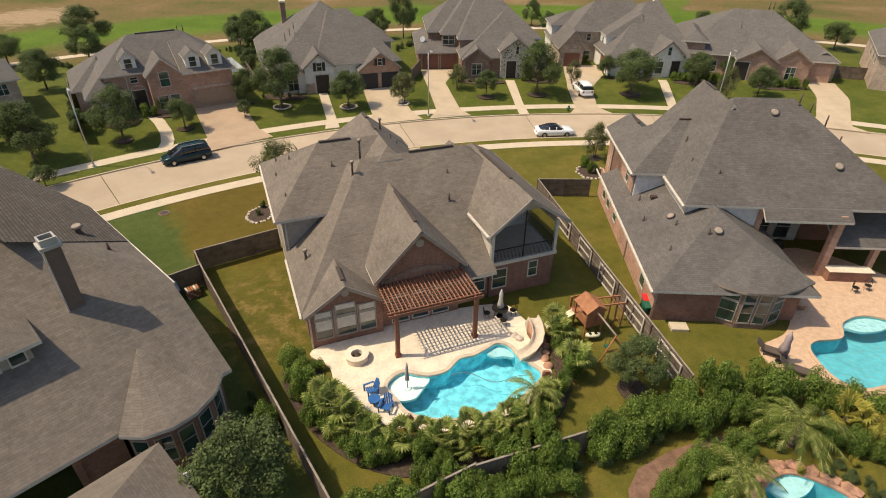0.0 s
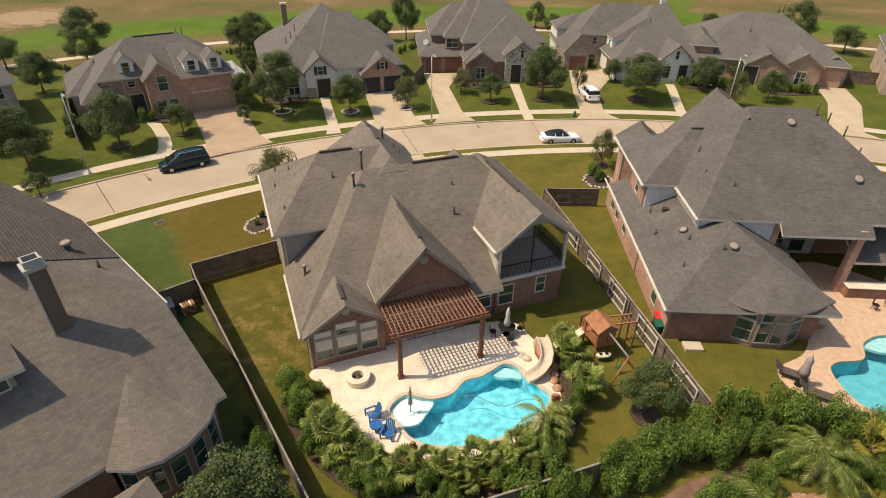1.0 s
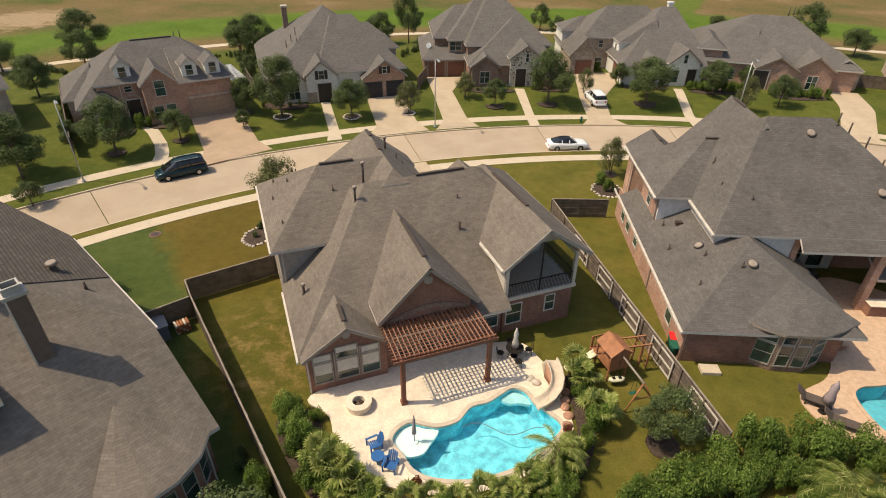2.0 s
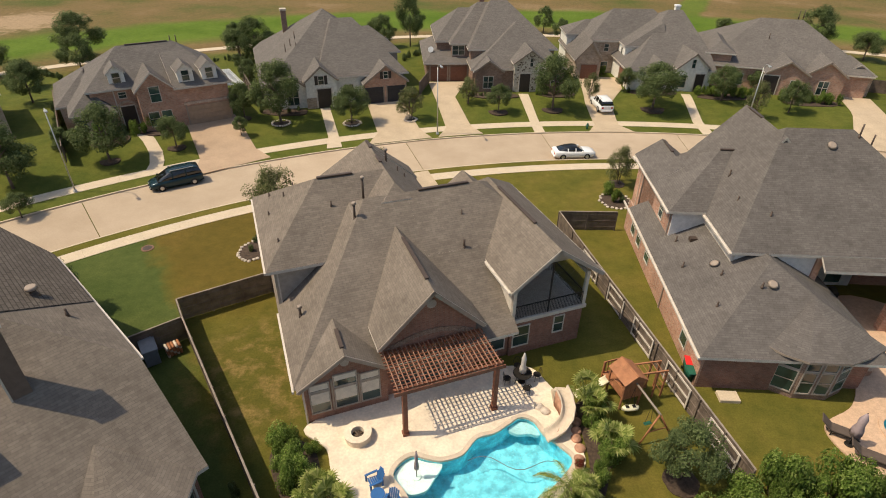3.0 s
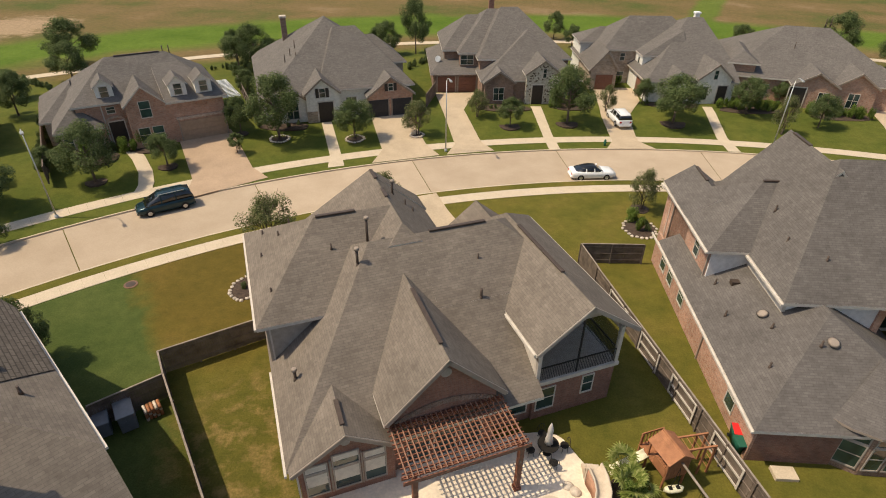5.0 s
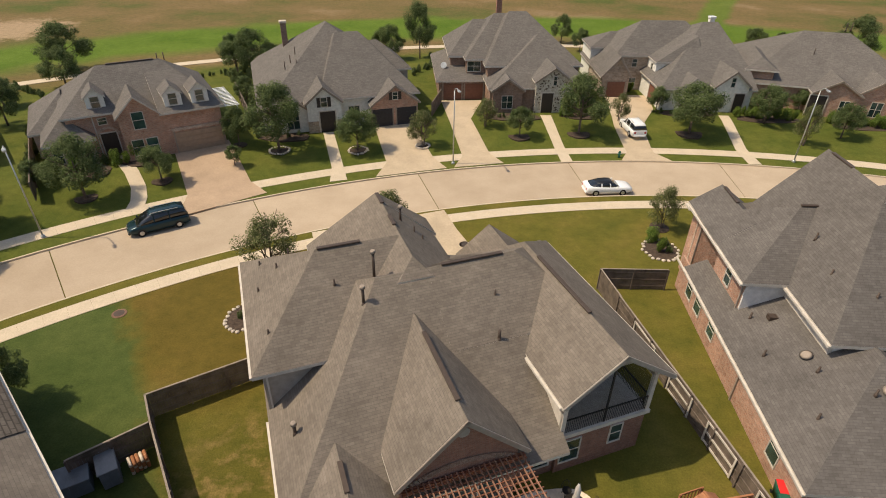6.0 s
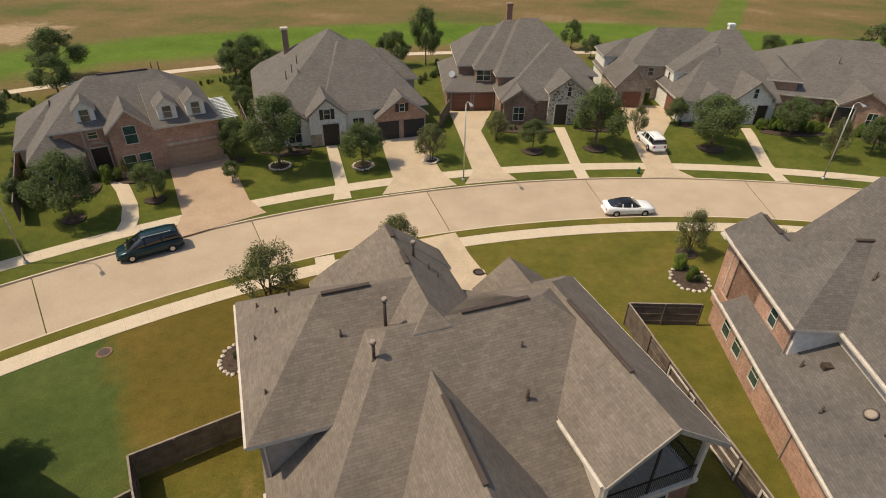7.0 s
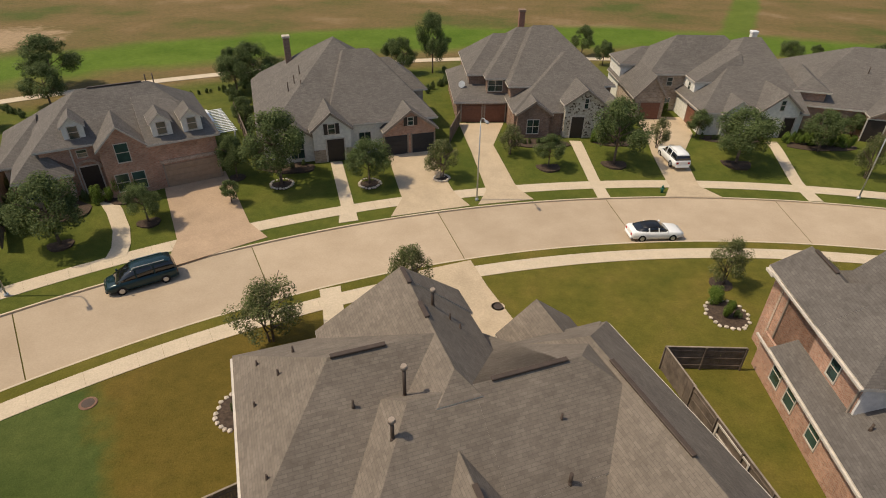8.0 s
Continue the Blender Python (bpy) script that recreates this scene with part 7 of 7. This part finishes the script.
# ---------------------------------------------------------------- play set and yard things
PS = thing("play_set", pose(10.2, 30.25, 0, 0, 0, 20), "cedar wooden playhouse with a slide and a swing beam", "play set")
for px in (-0.62, 0.62):
    for py in (-0.7, 0.7):
        part("post", boxm(px - 0.05, px + 0.05, py - 0.05, py + 0.05, -0.05, 2.05, bevel=0.01), "play_wood", PS)
for k in range(9):
    part("deck_board", boxm(-0.68, 0.68, -0.72 + k * 0.16, -0.58 + k * 0.16, 0.98, 1.03), "play_wood", PS)
for k in range(5):
    part("wall_board", boxm(-0.69, -0.665, -0.7, 0.2, 1.04 + k * 0.12, 1.15 + k * 0.12), "play_wood", PS)
for k in range(9):
    part("wall_board", boxm(-0.66 + k * 0.148, -0.53 + k * 0.148, -0.775, -0.755, 0.85, 2.0), "play_wood", PS)
    part("wall_board", boxm(0.665, 0.69, -0.7 + k * 0.156, -0.56 + k * 0.156, 1.04, 1.6), "play_wood", PS)
for s in (-1, 1):
    for k in range(6):
        m = Matrix.Translation((0.05, 0, 2.56)) @ Matrix.Rotation(radians(180 if s > 0 else 0), 4, "Z") @ Matrix.Rotation(radians(-32), 4, "Y")
        part("roof_board", boxm(-0.93 + k * 0.155, -0.782 + k * 0.155, -0.85, 0.85, -0.02 + 0.004 * k, 0.012 + 0.004 * k, m=m), "play_wood", PS)
part("ridge_board", boxm(0.0, 0.1, -0.86, 0.86, 2.55, 2.6), "play_wood", PS)
for yy in (-0.76, 0.74):
    gb = clipped(-0.7, 0.8, yy, yy + 0.025, 1.95, [(Vector((0.05, 0, 2.52)), Vector((s * 0.53, 0, 0.85))) for s in (-1, 1)])
    part("gable", gb, "play_wood", PS)
# railed lookout at the far end
for px in (-0.62, 0.62):
    part("lookout_post", boxm(px - 0.045, px + 0.045, 1.3, 1.39, -0.05, 1.9), "play_wood", PS)
part("lookout_deck", boxm(-0.68, 0.68, 0.72, 1.4, 0.98, 1.03), "play_wood", PS)
part("lookout_rail", boxm(-0.68, 0.68, 1.33, 1.38, 1.82, 1.92), "play_wood", PS)
for k in range(6):
    part("baluster", boxm(-0.55 + k * 0.2, -0.5 + k * 0.2, 1.33, 1.37, 1.04, 1.82), "play_wood", PS)
slide = [[(-0.68 - t * 1.85, 0.75 + 0.2 * t + w, 1.05 - 0.95 * t ** 0.85 + hgt) for w, hgt in ((-0.25, 0.15), (-0.21, 0), (0.21, 0), (0.25, 0.15), (0.21, -0.04), (-0.21, -0.04))] for t in (0, 0.2, 0.45, 0.7, 0.9, 1.02)]
part("slide", loft(slide), "plastic_cream", PS, "cream plastic slide")
part("swing_beam", tubem((0.1, -0.7, 1.98), (0.0, -3.1, 1.95), 0.065, 0.065, 8), "fence_light", PS, "grey timber swing beam")
for s in (-1, 1):
    part("swing_leg", tubem((0, -3.05, 1.98), (s * 1.05, -3.2, 0), 0.05, 0.05, 8), "play_wood", PS)
part("swing_brace", tubem((-0.6, -3.16, 0.85), (0.6, -3.16, 0.85), 0.035, 0.035, 6), "play_wood", PS)
part("swing_seat", boxm(-0.22, 0.22, -2.5, -2.3, 0.5, 0.54), "plastic_green", PS)
for xx in (-0.2, 0.2):
    part("chain", tubem((xx, -2.4, 0.52), (xx * 0.3, -2.4, 1.95), 0.012, 0.012, 5), "iron", PS)
ts = thing("rocker_swing", pose(10.38, 29.15, 0.42, 0, 0, 8), "cream plastic two-seat rocker swing", "swing")
bo = [[(xx, w * math.cos(a), 0.13 * math.sin(a)) for a in [2 * math.pi * i / 10 for i in range(10)]] for xx, w in ((-0.5, 0.05), (-0.4, 0.17), (-0.2, 0.23), (0.2, 0.23), (0.4, 0.17), (0.5, 0.05))]
part("hull", loft(bo), "plastic_cream", ts)
for xx in (-0.2, 0.2):
    part("seat", boxm(xx - 0.1, xx + 0.1, -0.11, 0.11, 0.11, 0.16, bevel=0.02), "iron", ts)
part("hanger", tubem((-0.2, 0, 0.12), (0.05, 0.12, 1.5), 0.014, 0.014, 5), "iron", ts)
part("hanger", tubem((0.2, 0, 0.12), (0.05, 0.12, 1.5), 0.014, 0.014, 5), "iron", ts)
mb = thing("climbing_bars", pose(11.75, 30.75, 0, 0, 0, 12), "dark timber climbing bars beside the playhouse", "climbing frame")
for px in (0.2, 0.75):
    for py in (-0.4, 0.4):
        part("post", boxm(px - 0.045, px + 0.045, py - 0.045, py + 0.045, -0.05, 2.05), "play_wood", mb)
for py in (-0.4, 0.4):
    part("rail", boxm(-0.95, 0.8, py - 0.045, py + 0.045, 2.05, 2.14), "play_wood", mb)
for k in range(5):
    part("rung", tubem((-0.75 + k * 0.3, -0.4, 2.1), (-0.75 + k * 0.3, 0.4, 2.1), 0.02, 0.02, 6), "play_wood", mb)
    part("ladder_rung", tubem((0.75, -0.4, 0.35 + k * 0.33), (0.75, 0.4, 0.35 + k * 0.33), 0.02, 0.02, 6), "play_wood", mb)


def bin_(x, y, mat, lid, yaw, label, h=0.95):
    b = thing("wheelie_bin", pose(x, y, 0, 0, 0, yaw), label, "rubbish bin", "rubbish bins")
    r = [[(sx * w, sy * w * 1.1, z) for sx, sy in ((-1, -1), (1, -1), (1, 1), (-1, 1))] for z, w in ((0.05, 0.2), (0.6, 0.26), (h, 0.3))]
    part("body", loft(r), mat, b)
    part("lid", boxm(-0.33, 0.33, -0.38, 0.38, h, h + 0.07, m=pose(0, 0, 0, 6, 0, 0), bevel=0.02), lid, b)
    for s in (-1, 1):
        part("wheel", tubem((s * 0.2, 0.3, 0.1), (s * 0.26, 0.3, 0.1), 0.1, 0.1, 12), "rubber", b)


bin_(14.7, 31.9, "plastic_green", "plastic_green", 5, "dark green bin beside the brick wall")
bin_(14.85, 32.6, "plastic_green", "plastic_red", -8, "green bin with a bright red lid", 1.05)
def storage_box(x, y, w, d, h, yaw, label):
    s = thing("storage_box", pose(x, y, 0, 0, 0, yaw), label, "storage box", "storage boxes")
    part("body", boxm(-w / 2, w / 2, -d / 2, d / 2, 0, h, bevel=0.03), "plastic_grey", s)
    part("lid", boxm(-w / 2 - 0.05, w / 2 + 0.05, -d / 2 - 0.05, d / 2 + 0.05, h, h + 0.09, m=pose(0, 0, 0, 2, 0, 0), bevel=0.03), "plastic_slate", s)
    for k in (-1, 1):
        part("door", boxm(k * w / 4 - w / 4 + 0.03, k * w / 4 + w / 4 - 0.03, -d / 2 - 0.03, -d / 2 - 0.001, 0.06, h - 0.04), "plastic_grey", s)


storage_box(-20.55, 31.65, 1.7, 1.3, 1.0, 33, "large slate-grey storage box beside the fence")
storage_box(-19.1, 32.5, 0.85, 1.6, 1.2, 36, "narrow slate-grey storage box with a flat lid")
wd = thing("wood_stack", pose(-17.9, 33.1, 0, 0, 0, -50), "stack of cut firewood against the fence", "firewood")
rk2 = random.Random(2)
for i in range(4):
    for j in range(5):
        part("log", tubem((-0.3 + 0.02 * rk2.random(), j * 0.19 - 0.4, 0.1 + i * 0.18), (0.35 + 0.05 * rk2.random(), j * 0.19 - 0.4, 0.1 + i * 0.18), 0.09, 0.085, 8), "play_wood" if (i + j) % 3 else "rock_pale", wd)
stp = thing("door_step", pose(16.6, 30.5, 0, 0, 0, -1.5), "low concrete step at the brick wall", "step")
part("slab", boxm(-0.6, 0.6, -0.4, 0.4, -0.05, 0.22, bevel=0.02), "sidewalk", stp)


def lounger(x, y, yaw):
    l = thing("sun_lounger", pose(x, y, 0.1, 0, 0, yaw), "brown framed sun lounger on the tan deck", "lounger", "sun loungers")
    part("bed", boxm(-0.33, 0.33, -0.9, 0.45, 0.32, 0.38, bevel=0.015), "cloth_brown", l)
    part("backrest", boxm(-0.33, 0.33, 0, 0.7, -0.03, 0.03, m=pose(0, 0.45, 0.35, 40, 0, 0)), "cloth_brown", l)
    for s in (-1, 1):
        part("side_rail", boxm(s * 0.35 - 0.025, s * 0.35 + 0.025, -0.95, 0.5, 0.28, 0.33), "iron", l)
        for yy in (-0.8, 0.4):
            part("leg", boxm(s * 0.35 - 0.025, s * 0.35 + 0.025, yy - 0.025, yy + 0.025, 0, 0.3), "iron", l)


lounger(21.7, 28.0, 60)
lounger(22.4, 26.4, 60)
ok = thing("outdoor_kitchen", pose(31.5, 36.6, 0.1, 0, 0, -2), "brick outdoor kitchen counter with a pale stone top", "outdoor kitchen")
part("base", boxm(-1.6, 1.6, -0.4, 0.4, -0.05, 0.88), "brick_red", ok)
part("worktop", boxm(-1.7, 1.7, -0.48, 0.48, 0.88, 0.94, bevel=0.01), "travertine", ok)
gr = thing("grill", pose(27.4, 40.2, 0.1, 0, 0, 10), "covered black barbecue grill under the patio roof", "grill")
part("body", boxm(-0.8, 0.8, -0.35, 0.35, 0.1, 0.9, bevel=0.03), "iron", gr)
part("hood", tubem((-0.6, 0, 0.9), (0.6, 0, 0.9), 0.34, 0.34, 14), "iron", gr)
fb2 = thing("spa_step", pose(26.0, 33.2, 0.1, 0, 0, 0), "round red brick fire pit beside the bow window", "fire pit")
part("wall", tubem((0, 0, -0.02), (0, 0, 0.45), 0.62, 0.6, 22), "stone_edge", fb2)
part("cap", tubem((0, 0, 0.45), (0, 0, 0.52), 0.7, 0.7, 22), "deck_tan", fb2)
ac = thing("garden_furniture", pose(-12.2, 17.4, 0, 0, 0, 40), "pale cushioned garden bench near the bow window", "bench")
part("seat", boxm(-0.6, 0.6, -0.3, 0.3, 0.38, 0.48, bevel=0.03), "paint_white", ac)
part("backrest", boxm(-0.6, 0.6, 0.24, 0.32, 0.48, 0.9, bevel=0.02), "paint_white", ac)
for s in (-1, 1):
    part("leg", boxm(s * 0.55 - 0.04, s * 0.55 + 0.04, -0.28, 0.28, -0.02, 0.38), "iron", ac)
wl = thing("patio_cover", pose(-32.1, 83.9, 0.8, 0, 0, 33), "white slatted patio cover behind a brick house", "patio cover")
for px in (-1.1, 1.1):
    for py in (-4.2, 3.6):
        part("post", boxm(px - 0.07, px + 0.07, py - 0.07, py + 0.07, -0.1, 2.3), "paint_white", wl)
for px in (-1.1, 1.1):
    part("beam", boxm(px - 0.05, px + 0.05, -4.5, 3.9, 2.3, 2.45), "paint_white", wl)
for k in range(15):
    part("slat", boxm(-1.4, 1.4, -4.4 + k * 0.56, -4.22 + k * 0.56, 2.45, 2.52), "paint_white", wl)
part("cover", boxm(-1.25, -0.2, -0.6, 3.9, 2.53, 2.58), "paint_white", wl, "solid white cover sheet")


def planter(x, y):
    q = thing("planter", pose(x, y, 0.12), "terracotta pot of red flowers at the pool edge", "planter", "flower pots")
    ringsp = [[(r * math.cos(a), r * math.sin(a), z) for a in [2 * math.pi * i / 14 for i in range(14)]] for z, r in ((0, 0.16), (0.3, 0.24), (0.38, 0.26))]
    part("pot", loft(ringsp), "stone_edge", q)
    rn = random.Random(int(x * 10))
    vs, fs = leaf_cloud(rn, [(0, 0, 0.52, 0.26)], 260, 0.05)
    mesh_of("foliage", vs, fs, "leaf_red", q)


planter(6.75, 25.2)
planter(-1.3, 21.7)
